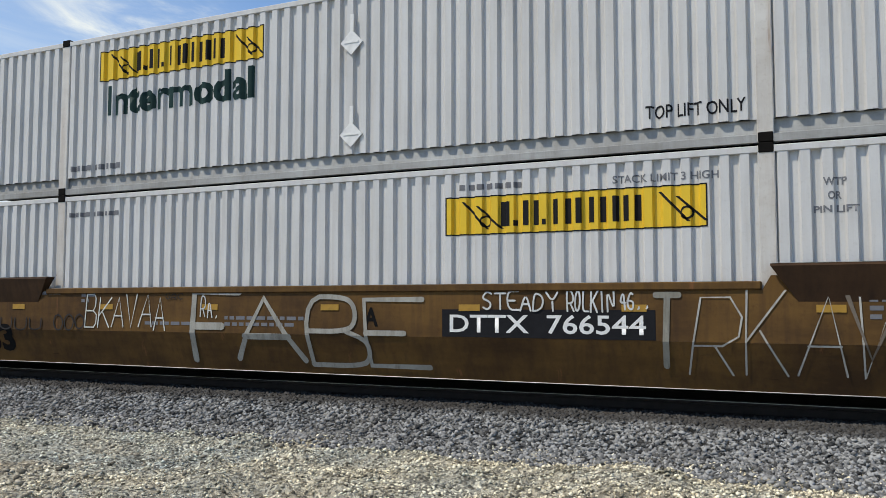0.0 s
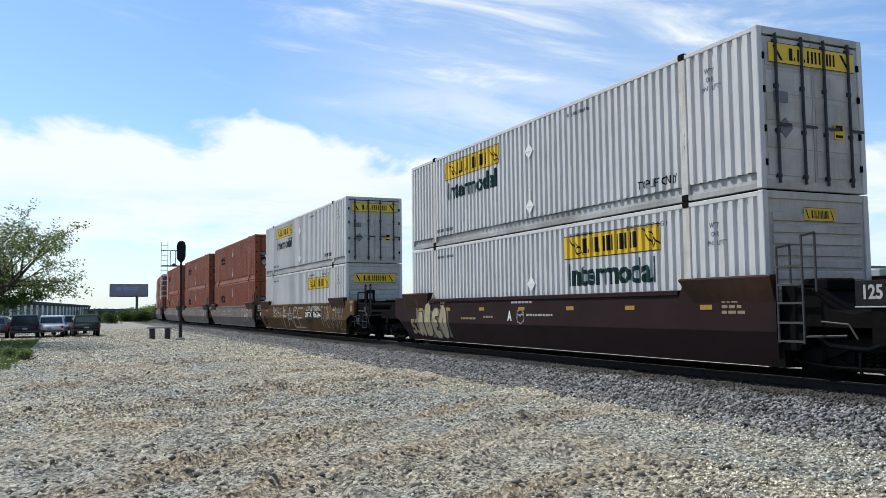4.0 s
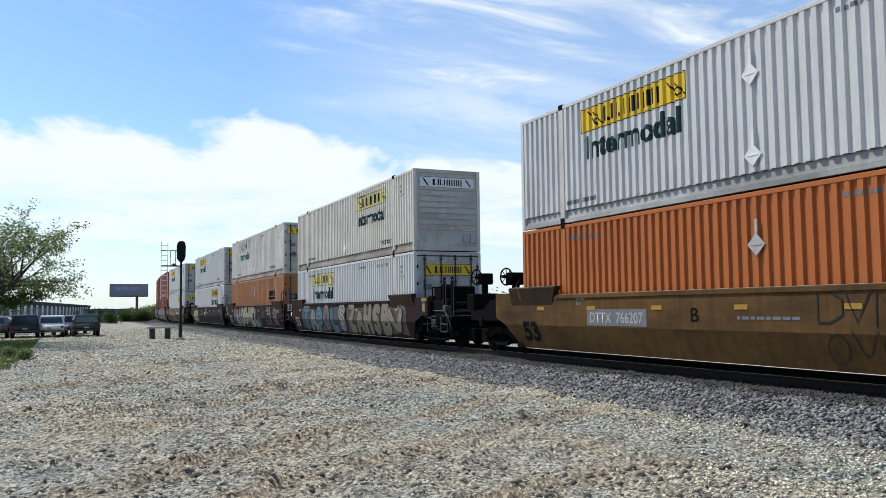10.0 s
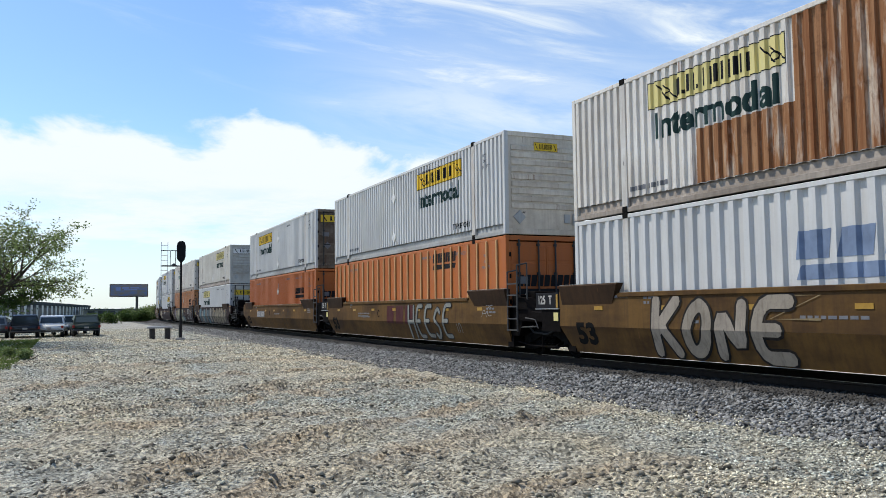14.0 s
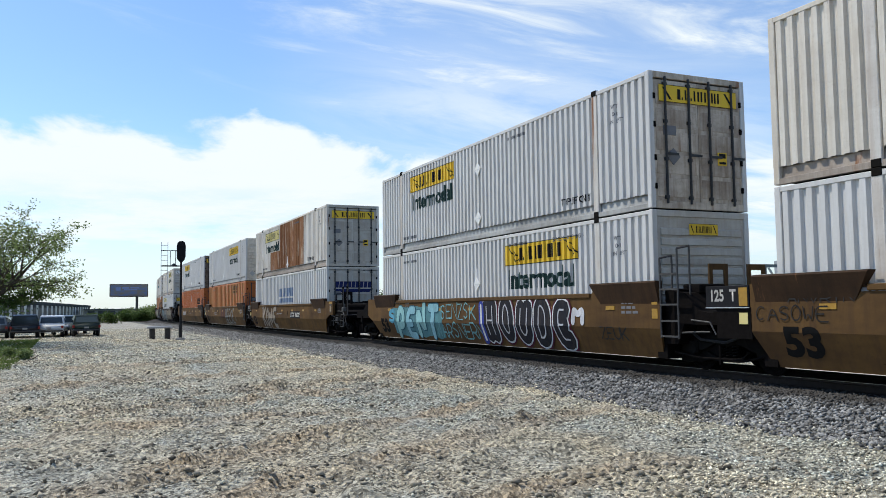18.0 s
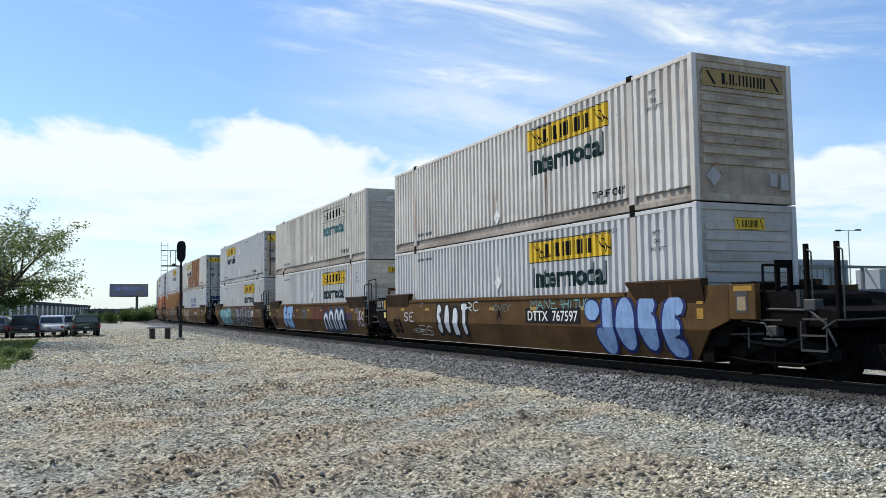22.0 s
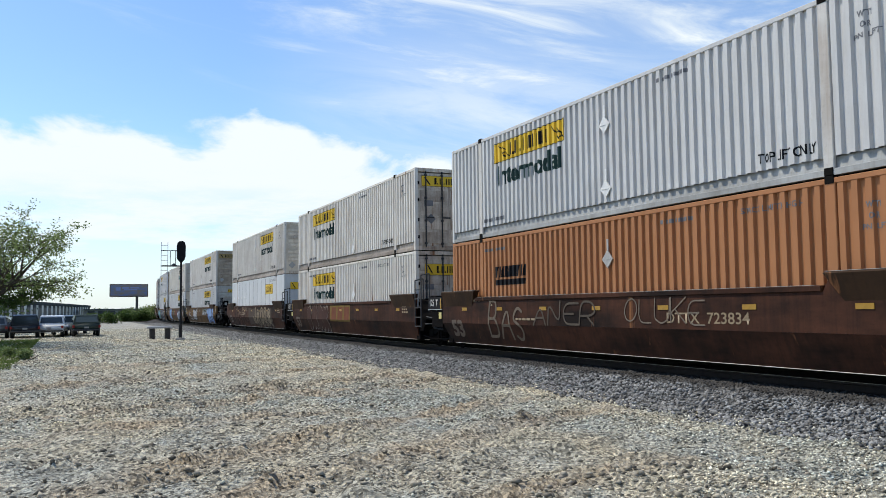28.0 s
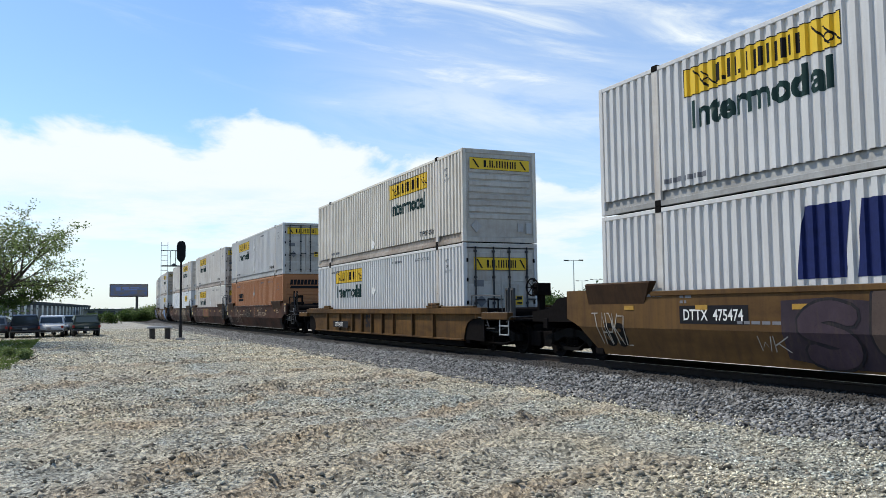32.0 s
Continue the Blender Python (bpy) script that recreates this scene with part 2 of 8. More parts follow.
GLASS = Nodes("dark_glass").done((0.02, 0.025, 0.03), 0.06, 0.0, spec=0.7)


def spray(rgb):
    """Sprayed paint: uneven, thin in places, streaked by rain."""
    key = ("spray", rgb)
    if key not in MATS:
        n = Nodes("spray_paint_%02d_%02d_%02d" % tuple(int(c * 99) for c in rgb))
        base = n.shifted(n.co)
        run = n.t.nodes.new("ShaderNodeMapping")
        run.inputs["Scale"].default_value = (4.0, 4.0, 0.6)
        n.t.links.new(base, run.inputs[0])
        col = n.blend(n.ramp(n.noise(base, 2.2, 5, 0.65), 0.35, 0.7), rgb, tuple(c * 0.66 for c in rgb))
        col = n.blend(n.ramp(n.noise(run.outputs[0], 3.0, 4, 0.6), 0.5, 0.75, 0, 0.5), col, (0.07, 0.05, 0.035))
        col = n.blend(n.ramp(n.noise(base, 40.0, 3, 0.6), 0.55, 0.72, 0, 0.45), col, tuple(c * 0.45 for c in rgb))
        MATS[key] = n.done(col, 0.7, 0.0, None, spec=0.15)
    return MATS[key]


# ------------------------------------------------------------ mesh tools
def to_mesh(name, bm, material, smooth=False):
    me = bpy.data.meshes.new(name)
    bmesh.ops.recalc_face_normals(bm, faces=bm.faces)
    if smooth:
        for f in bm.faces:
            f.smooth = True
    bm.to_mesh(me)
    bm.free()
    me.materials.append(material)
    return me


def part(name, bm, material, parent, label="", at=None):
    """One mesh object under a thing or a part. bm: a bmesh or a finished mesh."""
    me = bm if isinstance(bm, bpy.types.Mesh) else to_mesh(name, bm, material)
    ob = new(name, me)
    ob.parent = parent
    if at is not None:
        ob.matrix_basis = at
    return tagged(ob, label)


def box(bm, x0, x1, y0, y1, z0, z1, bevel=0.0):
    vs = [bm.verts.new((x, y, z)) for x in (x0, x1) for y in (y0, y1) for z in (z0, z1)]
    fs = [bm.faces.new([vs[i] for i in q]) for q in ((0, 1, 3, 2), (4, 6, 7, 5), (0, 4, 5, 1), (2, 3, 7, 6), (0, 2, 6, 4), (1, 5, 7, 3))]
    if bevel:
        es = list({e for f in fs for e in f.edges})
        bmesh.ops.bevel(bm, geom=es, offset=bevel, segments=1, affect="EDGES")
    return bm


def boxes(*rows, bevel=0.0):
    bm = bmesh.new()
    for r in rows:
        box(bm, *r, bevel=bevel)
    return bm


def rod(bm, a, b, r, n=8, r2=None):
    """A round bar from a to b."""
    a, b = Vector(a), Vector(b)
    d = (b - a).normalized()
    u = d.orthogonal().normalized()
    w = d.cross(u)
    r2 = r if r2 is None else r2
    lo, hi = [], []
    for i in range(n):
        k = 2 * math.pi * i / n
        o = u * math.cos(k) + w * math.sin(k)
        lo.append(bm.verts.new(a + o * r))
        hi.append(bm.verts.new(b + o * r2))
    for i in range(n):
        bm.faces.new((lo[i], lo[(i + 1) % n], hi[(i + 1) % n], hi[i]))
    bm.faces.new(lo[::-1])
    bm.faces.new(hi)
    return bm


def rods(*rows, r=0.02, n=8):
    bm = bmesh.new()
    for a, b in rows:
        rod(bm, a, b, r, n)
    return bm


def pipe(points, r, n=8):
    bm = bmesh.new()
    for a, b in zip(points, points[1:]):
        rod(bm, a, b, r, n)
    return bm


def prism(bm, outline, axis, lo, hi):
    """An outline of 2D points drawn out along an axis ('x': points are (y, z); 'y': (x, z); 'z': (x, y))."""
    def at(p, k):
        return {"x": (k, p[0], p[1]), "y": (p[0], k, p[1]), "z": (p[0], p[1], k)}[axis]
    a = [bm.verts.new(at(p, lo)) for p in outline]
    b = [bm.verts.new(at(p, hi)) for p in outline]
    n = len(outline)
    for i in range(n):
        bm.faces.new((a[i], a[(i + 1) % n], b[(i + 1) % n], b[i]))
    bm.faces.new(a[::-1])
    bm.faces.new(b)
    return bm


def ring(bm, centre, axis, r, thick, n=24, m=6):
    """A torus."""
    c, ax = Vector(centre), Vector(axis).normalized()
    u = ax.orthogonal().normalized()
    w = ax.cross(u)
    loops = []
    for i in range(n):
        k = 2 * math.pi * i / n
        o = u * math.cos(k) + w * math.sin(k)
        loops.append([bm.verts.new(c + o * (r + thick * math.cos(2 * math.pi * j / m)) + ax * thick * math.sin(2 * math.pi * j / m)) for j in range(m)])
    for i in range(n):
        for j in range(m):
            bm.faces.new((loops[i][j], loops[(i + 1) % n][j], loops[(i + 1) % n][(j + 1) % m], loops[i][(j + 1) % m]))
    return bm


CACHE = {}


def cached(key, make):
    if key not in CACHE:
        CACHE[key] = make()
    return CACHE[key]


def words_mesh(text, height, width):
    """Flat letters in the x-y plane, scaled to a height of capitals and a width, from (0, 0)."""
    cu = bpy.data.curves.new("text", "FONT")
    cu.body, cu.size, cu.resolution_u = text, 1.0, 3
    cu.offset = 0.045 if text == "53" else 0.012 if len(text) > 10 or text.isdigit() or text[0] in "DBTS" else 0.03
    ob = new("text", cu)
    dg = bpy.context.evaluated_depsgraph_get()
    me = bpy.data.meshes.new_from_object(ob.evaluated_get(dg))
    bpy.data.objects.remove(ob)
    bpy.data.curves.remove(cu)
    co = np.array([v.co for v in me.vertices])
    lo, hi = co.min(0), co.max(0)
    for v in me.vertices:
        v.co = ((v.co.x - lo[0]) / (hi[0] - lo[0]) * width, v.co.y / 0.69 * height, 0)
    return me


TEXT = {}
for _k, _t, _h, _w in (("word", "Intermodal", 0.50, 3.28), ("top", "TOP LIFT ONLY", 0.17, 1.25), ("stack", "STACK LIMIT 3 HIGH", 0.10, 1.35),
                       ("pin", "PIN LIFT", 0.08, 0.5), ("wtp", "WTP", 0.09, 0.26), ("or", "OR", 0.09, 0.15), ("53", "53", 0.45, 0.78),
                       ("c1", "DTTX  766544", 0.24, 2.75), ("c2", "DTTX  766207", 0.22, 1.9), ("c3", "DTTX  767597", 0.24, 2.3),
                       ("c4", "DTTX  723834", 0.20, 2.2), ("c5", "DTTX  475474", 0.20, 1.55), ("c6", "DTTX  467317", 0.18, 1.1),
                       ("c7", "BNSF 253505", 0.22, 2.6), ("A", "A", 0.26, 0.24), ("B", "B", 0.26, 0.22), ("C", "C", 0.26, 0.22),
                       ("125", "125  T", 0.2, 0.62), ("two", "STACK TWO HIGH ONLY", 0.12, 1.5)):
    TEXT[_k] = words_mesh(_t, _h, _w)

# ------------------------------------------------------------ the track's line
RAILTOP = 0.452
TRACK_X = 12.23
CURVE_Y, CURVE_R = 92.0, 620.0


def line_at(s):
    """Place and heading on the track's centre line, s metres beyond the camera: straight, then a bend to the east."""
    if s <= CURVE_Y:
        return TRACK_X, s, 0.0
    k = (s - CURVE_Y) / CURVE_R
    return TRACK_X + CURVE_R * (1 - math.cos(k)), CURVE_Y + CURVE_R * math.sin(k), k


def swept(bm, outline, s0, s1, step, lift=0.0):
    """An outline (offset to the east, height) drawn along the track's line."""
    prev = None
    n = max(1, int(round((s1 - s0) / step)))
    for i in range(n + 1):
        x, y, k = line_at(s0 + (s1 - s0) * i / n)
        loop = [bm.verts.new((x + u * math.cos(k), y - u * math.sin(k), lift + z)) for u, z in outline]
        if prev:
            for j in range(len(loop)):
                bm.faces.new((prev[j], prev[(j + 1) % len(loop)], loop[(j + 1) % len(loop)], loop[j]))
        prev = loop
    return bm


# ------------------------------------------------------------ ground
def lot_tone(n):
    """The lot's colour at a place: grey gravel drifts between patches of tan dirt."""
    big = n.noise(n.scaled(1.0, 0.55, 1), 0.20, 5, 0.62)
    mid = n.noise(n.scaled(1.0, 0.6, 1), 0.95, 6, 0.68)
    f = n.math("ADD", n.math("MULTIPLY", big, 0.6), n.math("MULTIPLY", mid, 0.4))
    col = n.blend(n.ramp(f, 0.40, 0.57), (0.465, 0.475, 0.418), (0.625, 0.55, 0.40))
    # darker streaks, painted for the shade in ruts and between clods
    return n.blend(n.ramp(n.noise(n.scaled(0.7, 1.5, 1), 1.5, 7, 0.75), 0.36, 0.56, 0.6, 0.0), col, n.blend(1.0, col, (0.50, 0.485, 0.45), "MULTIPLY"))


def ground_material():
    n = Nodes("gravel_and_dirt")
    mid = n.noise(n.scaled(1.0, 0.5, 1), 0.9, 6, 0.65)
    speck = n.cells(n.co, 26.0)
    grain = n.noise(n.co, 60.0, 4, 0.7)
    pebbles = n.cells(n.co, 20.0, "Distance")
    col = lot_tone(n)
    worn = n.t.nodes.new("ShaderNodeAttribute")
    worn.attribute_name = "worn"
    col = n.blend(n.math("MULTIPLY", n.ramp(worn.outputs["Fac"], 0.15, 0.85), n.ramp(mid, 0.35, 0.6, 0.15, 0.6)), col, (0.44, 0.33, 0.215))
    bw = n.t.nodes.new("ShaderNodeRGBToBW")
    n.t.links.new(speck, bw.inputs[0])
    col = n.blend(n.ramp(bw.outputs[0], 0.15, 0.85, 0.0, 0.85), n.blend(1.0, col, (0.28, 0.28, 0.28), "MULTIPLY"), n.blend(1.0, col, (1.65, 1.65, 1.65), "MULTIPLY"))
    col = n.blend(n.ramp(grain, 0.55, 0.75, 0, 0.6), col, (0.12, 0.105, 0.085))
    sep = n.t.nodes.new("ShaderNodeSeparateXYZ")
    n.t.links.new(n.co, sep.inputs[0])
    col = n.blend(n.ramp(sep.outputs[1], 28.0, 60.0, 0, 0.75), col, n.blend(n.ramp(n.noise(n.scaled(1.0, 0.6, 1), 4.0, 5, 0.75), 0.36, 0.64), (0.11, 0.11, 0.10), (0.62, 0.59, 0.51)))
    track_gap = n.math("ABSOLUTE", n.math("ADD", sep.outputs[0], -TRACK_X), 0.0)
    lump = n.t.nodes.new("ShaderNodeRGBToBW")
    n.t.links.new(n.cells(n.co, 9.0), lump.inputs[0])
    col = n.blend(n.ramp(track_gap, 3.5, 2.9), col, n.blend(n.ramp(lump.outputs[0], 0.2, 0.8), (0.022, 0.022, 0.021), (0.25, 0.245, 0.235)))
    # almost black within about two metres of the track's centre
    track_gap = n.math("ADD", track_gap, n.math("MULTIPLY", n.math("SUBTRACT", mid, 0.5), 0.8))
    col = n.blend(n.ramp(track_gap, 2.15, 1.7, 0, 0.9), col, (0.035, 0.03, 0.026))
    # grass verge to the west and beyond the lot
    edge = n.math("ADD", n.math("MULTIPLY", n.math("SUBTRACT", n.noise(n.co, 0.35, 4, 0.6), 0.5), 3.0), sep.outputs[0])
    verge = n.math("MULTIPLY", n.ramp(edge, -1.5, -2.4), n.ramp(n.math("ADD", sep.outputs[1], n.math("MULTIPLY", mid, 6.0)), 27.0, 33.0))
    yard = n.ramp(sep.outputs[1], 56.0, 59.0)
    verge = n.math("MULTIPLY", verge, n.math("SUBTRACT", 1.0, n.math("MULTIPLY", yard, n.ramp(sep.outputs[1], 200.0, 180.0))))
    far = n.ramp(sep.outputs[1], 230.0, 300.0)
    east = n.ramp(sep.outputs[0], 40.0, 46.0)
    cover = n.math("MAXIMUM", verge, n.math("MULTIPLY", n.math("MAXIMUM", far, east), 0.9))
    grass = n.blend(n.ramp(n.noise(n.co, 3.0, 4, 0.7), 0.3, 0.7), (0.075, 0.125, 0.025), (0.20, 0.21, 0.075))
    col = n.blend(cover, col, grass)
    h = n.math("ADD", n.math("MULTIPLY", pebbles, 0.8), n.math("MULTIPLY", grain, 0.6))
    return n.done(col, 0.9, 0, h, 0.08, 1.0, 0.2)


def ballast_height(dx):
    """Shoulder of the ballast by distance from the track's centre."""
    return np.interp(np.abs(dx), [0, 1.75, 2.05, 2.75, 3.1], [0.27, 0.27, 0.22, 0.03, 0.0])


def smooth_noise(x, y, scale, seed):
    """Value noise on arrays, in three turned lattices so that no straight seams show."""
    return (lattice_noise(x * 0.80 + y * 0.60, y * 0.80 - x * 0.60, scale, seed) + lattice_noise(x * 0.28 - y * 0.96, x * 0.96 + y * 0.28, scale * 0.93, seed + 50)
            + lattice_noise(x * 0.89 - y * 0.45, x * 0.45 + y * 0.89, scale * 0.71, seed + 90) - 1.5) * 0.62 + 0.5


def lattice_noise(x, y, scale, seed):
    rng = np.random.RandomState(seed)
    tab = rng.rand(64, 64)
    u, v = x / scale, y / scale
    i, j = np.floor(u).astype(int), np.floor(v).astype(int)
    fu, fv = u - i, v - j
    fu, fv = fu * fu * (3 - 2 * fu), fv * fv * (3 - 2 * fv)
    g = lambda a, b: tab[a % 64, b % 64]
    return (g(i, j) * (1 - fu) + g(i + 1, j) * fu) * (1 - fv) + (g(i, j + 1) * (1 - fu) + g(i + 1, j + 1) * fu) * fv


# tyre ruts in the lot: both ends, bow, half width, depth
RUTS = ((0.3, 9.0, 7.4, 13.3, 0.25, 0.16, 0.07), (0.6, 7.3, 7.8, 11.4, 0.3, 0.18, 0.05), (1.4, 17.4, 8.3, 18.7, 0.3, 0.20, 0.10), (3.6, 17.0, 8.6, 17.5, -0.2, 0.15, 0.08),
        (-0.4, 12.2, 4.2, 13.2, 0.2, 0.16, 0.07), (-1.5, 20.5, 8.4, 24.0, 0.5, 0.22, 0.09), (-2.0, 14.6, 6.5, 16.2, 0.3, 0.16, 0.06), (0.0, 27.0, 8.6, 28.5, 0.3, 0.25, 0.10), (2.0, 6.0, 6.0, 7.6, 0.1, 0.15, 0.05))


def lot_height(x, y):
    near = np.clip((70 - np.hypot(x, y)) / 50, 0, 1)
    z = (smooth_noise(x * 0.5 + 40, y, 3.1, 5) - 0.5) * 0.12 + (smooth_noise(x * 0.6 + 9, y + 7, 0.9, 6) - 0.5) * 0.09 + (smooth_noise(x, y, 0.30, 7) - 0.5) * 0.11 + np.maximum(0, smooth_noise(x * 0.8, y, 0.55, 15) * 0.7 + smooth_noise(x, y, 0.26, 16) * 0.45 - 0.68) * 0.26
    for x0, y0, x1, y1, bend, wide, deep in RUTS:
        l = math.hypot(x1 - x0, y1 - y0)
        u = ((x - x0) * (x1 - x0) + (y - y0) * (y1 - y0)) / l
        w = ((y - y0) * (x1 - x0) - (x - x0) * (y1 - y0)) / l - bend * (1 - (2 * u / l - 1) ** 2)
        w = (w + (smooth_noise(x, y, 0.5, 12) - 0.5) * 0.22) / wide
        on = np.clip(u / 0.5, 0, 1) * np.clip((l - u) / 0.5, 0, 1) * (0.35 + 0.9 * smooth_noise(x, y, 0.8, 13))
        z = z + on * deep * 1.35 * (1.1 * np.exp(-(w - 1.0) ** 2 * 3) - np.exp(-w * w * 2.5) + 0.5 * np.exp(-(w + 1.1) ** 2 * 4))
    return z * near


def worn_by_tyres(x, y):
    """How much a place lies in a wheel track, 0 to 1."""
    m = np.zeros_like(x)
    for x0, y0, x1, y1, bend, wide, deep in RUTS:
        l = math.hypot(x1 - x0, y1 - y0)
        u = ((x - x0) * (x1 - x0) + (y - y0) * (y1 - y0)) / l
        w = ((y - y0) * (x1 - x0) - (x - x0) * (y1 - y0)) / l - bend * (1 - (2 * u / l - 1) ** 2)
        m = np.maximum(m, np.exp(-(w / (wide * 2.4)) ** 2) * (u > -0.5) * (u < l + 0.5))
    return m


def track_x(y):
    k = np.clip((y - CURVE_Y) / CURVE_R, 0, 0.9)
    return TRACK_X + CURVE_R * (1 - np.sqrt(1 - k * k))


def ground_z(x, y):
    d = x - track_x(y)
    b = ballast_height(d)
    return np.where(b > 0.001, b + (smooth_noise(x, y, 0.4, 3) - 0.5) * 0.03, lot_height(x, y) * np.clip((np.abs(d) - 3.0) / 1.0, 0, 1))


def make_ground():
    xs = np.unique(np.concatenate([np.linspace(-1500, -60, 14), np.linspace(-60, -6, 25), np.arange(-6, 8.4, 0.12), np.arange(8.4, 16, 0.12), np.linspace(16, 80, 30), np.linspace(80, 1800, 16)]))
    ys = np.unique(np.concatenate([np.linspace(-400, -20, 10), np.linspace(-20, -3, 16), np.arange(-3, 30, 0.12), np.linspace(30, 110, 170), np.linspace(110, 400, 60), np.linspace(400, 3200, 18)]))
    gx, gy = np.meshgrid(xs, ys)
    gz = ground_z(gx, gy)
    co = np.stack([gx, gy, gz], -1).reshape(-1, 3)
    w, h = len(xs), len(ys)
    i = (np.arange(h - 1)[:, None] * w + np.arange(w - 1)[None, :]).reshape(-1)
    quads = np.stack([i, i + 1, i + w + 1, i + w], -1)
    me = bpy.data.meshes.new("ground")
    me.from_pydata(co.tolist(), [], quads.tolist())
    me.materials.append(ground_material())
    worn = me.attributes.new("worn", "FLOAT", "POINT")
    worn.data.foreach_set("value", worn_by_tyres(gx, gy).reshape(-1).astype(np.float32))
    me.polygons.foreach_set("use_smooth", [True] * len(me.polygons))
    return tagged(new("ground", me), "dusty lot of tan dirt and grey gravel", "ground", kind="structure")


ground = make_ground()


def stones(name, xy, size, material, label, sink=0.35, flat=0.7, seed=1):
    """Loose broken stones, eight-faced and uneven, lying on the ground: one object."""
    rng = np.random.RandomState(seed)
    n = len(xy)
    base = np.array([(1, 0, 0), (-1, 0, 0), (0, 1, 0), (0, -1, 0), (0, 0, 1), (0, 0, -1)], float)
    tris = np.array([(0, 2, 4), (2, 1, 4), (1, 3, 4), (3, 0, 4), (2, 0, 5), (1, 2, 5), (3, 1, 5), (0, 3, 5)])
    v = base[None] * rng.uniform(0.65, 1.25, (n, 6, 1)) + rng.uniform(-0.35, 0.35, (n, 6, 3))
    v[:, :, 2] *= flat
    a = rng.uniform(0, 2 * math.pi, n)
    t = rng.uniform(-0.6, 0.6, n)
    c, s = np.cos(a)[:, None], np.sin(a)[:, None]
    x, y, z = v[..., 0], v[..., 1], v[..., 2]
    ct, st = np.cos(t)[:, None], np.sin(t)[:, None]
    y, z = y * ct - z * st, y * st + z * ct
    x, y = x * c - y * s, x * s + y * c
    v = np.stack([x, y, z], -1) * (size[:, None, None] * 0.5)
    gz = ground_z(xy[:, 0], xy[:, 1])
    v[..., 0] += xy[:, 0, None]
    v[..., 1] += xy[:, 1, None]
    v[..., 2] += (gz + size * (0.5 - sink) * flat)[:, None]
    f = (tris[None] + (np.arange(n) * 6)[:, None, None]).reshape(-1, 3)
    me = bpy.data.meshes.new(name)
    me.vertices.add(n * 6)
    me.vertices.foreach_set("co", v.reshape(-1))
    me.loops.add(n * 24)
    me.loops.foreach_set("vertex_index", f.reshape(-1).astype(np.int32))
    me.polygons.add(n * 8)
    me.polygons.foreach_set("loop_start", np.arange(0, n * 24, 3, dtype=np.int32))
    me.update(calc_edges=True)
    me.materials.append(material)
    return tagged(new(name, me), label, "gravel", kind="stuff")


def stone_material(name, dark, light, tint, toned=False):
    """Loose stones, each of its own shade; toned: dusted with the colour of the lot about them."""
    n = Nodes(name)
    geo = n.t.nodes.new("ShaderNodeNewGeometry")
    col = n.blend(geo.outputs["Random Per Island"], dark, light)
    if toned:
        col = n.blend(1.0, lot_tone(n), col, "MULTIPLY")
    else:
        patch = n.noise(n.co, 0.5, 4, 0.6)
        col = n.blend(n.ramp(patch, 0.45, 0.75, 0, 0.45), col, tint)
    sep = n.t.nodes.new("ShaderNodeSeparateXYZ")
    n.t.links.new(n.co, sep.inputs[0])
    # stones turn darker close to the track's centre
    track_gap = n.math("ADD", n.math("ABSOLUTE", n.math("ADD", sep.outputs[0], -TRACK_X), 0.0), n.math("MULTIPLY", n.math("SUBTRACT", n.noise(n.co, 0.9, 4, 0.6), 0.5), 0.7))
    col = n.blend(n.ramp(track_gap, 2.05, 1.75, 0, 0.85), col, (0.03, 0.026, 0.022))
    f = n.noise(n.co, 90, 3, 0.6)
    return n.done(col, 0.85, 0, f, 0.004, 0.5, 0.25)


_r = np.random.RandomState(11)
_n = 105000
_y = -2.5 + 100.0 * _r.rand(_n) ** 2.0
_d = -3.7 + 3.4 * _r.rand(_n) ** 0.8
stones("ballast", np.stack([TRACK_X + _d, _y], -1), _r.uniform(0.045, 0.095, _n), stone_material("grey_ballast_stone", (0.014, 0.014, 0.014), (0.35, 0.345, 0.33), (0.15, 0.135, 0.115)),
       "grey crushed stone ballast along the rails", seed=2)
_n = 230000
_y = -2.0 + 48.0 * _r.rand(_n) ** 1.7
_x = -0.25 * _y + (0.25 * _y + 9.4) * _r.rand(_n)
_keep = smooth_noise(_x * 0.55 + 3, _y * 0.9, 2.6, 31) * 0.6 + smooth_noise(_x, _y, 0.8, 32) * 0.4 + 0.25 * _r.rand(_n) - 0.34 * worn_by_tyres(_x, _y) > 0.54
_x, _y = _x[_keep], _y[_keep]
PALE_STONE = stone_material("pale_gravel_stone", (0.16, 0.155, 0.15), (1.85, 1.85, 1.80), (0.42, 0.39, 0.295), True)
stones("loose_gravel", np.stack([_x, _y], -1), 0.014 + 0.045 * _r.rand(len(_x)) ** 2.4, PALE_STONE, "small grey and tan stones strewn over the dirt lot", seed=3)
_n = 70000
_y = 28.0 + 60.0 * _r.rand(_n)
_x = -8.0 + 17.2 * _r.rand(_n)
stones("loose_gravel", np.stack([_x, _y], -1), 0.03 + 0.07 * _r.rand(_n) ** 2.0, PALE_STONE, "stones scattered over the far end of the lot", seed=4)

_n = 20000
_y = 5.0 + 48.0 * _r.rand(_n) ** 1.2
_x = -0.2 * _y + (0.2 * _y + 9.0) * _r.rand(_n)
_keep = smooth_noise(_x * 0.5, _y * 1.6, 1.6, 41) + 0.3 * _r.rand(_n) > 0.72
_x, _y = _x[_keep], _y[_keep]
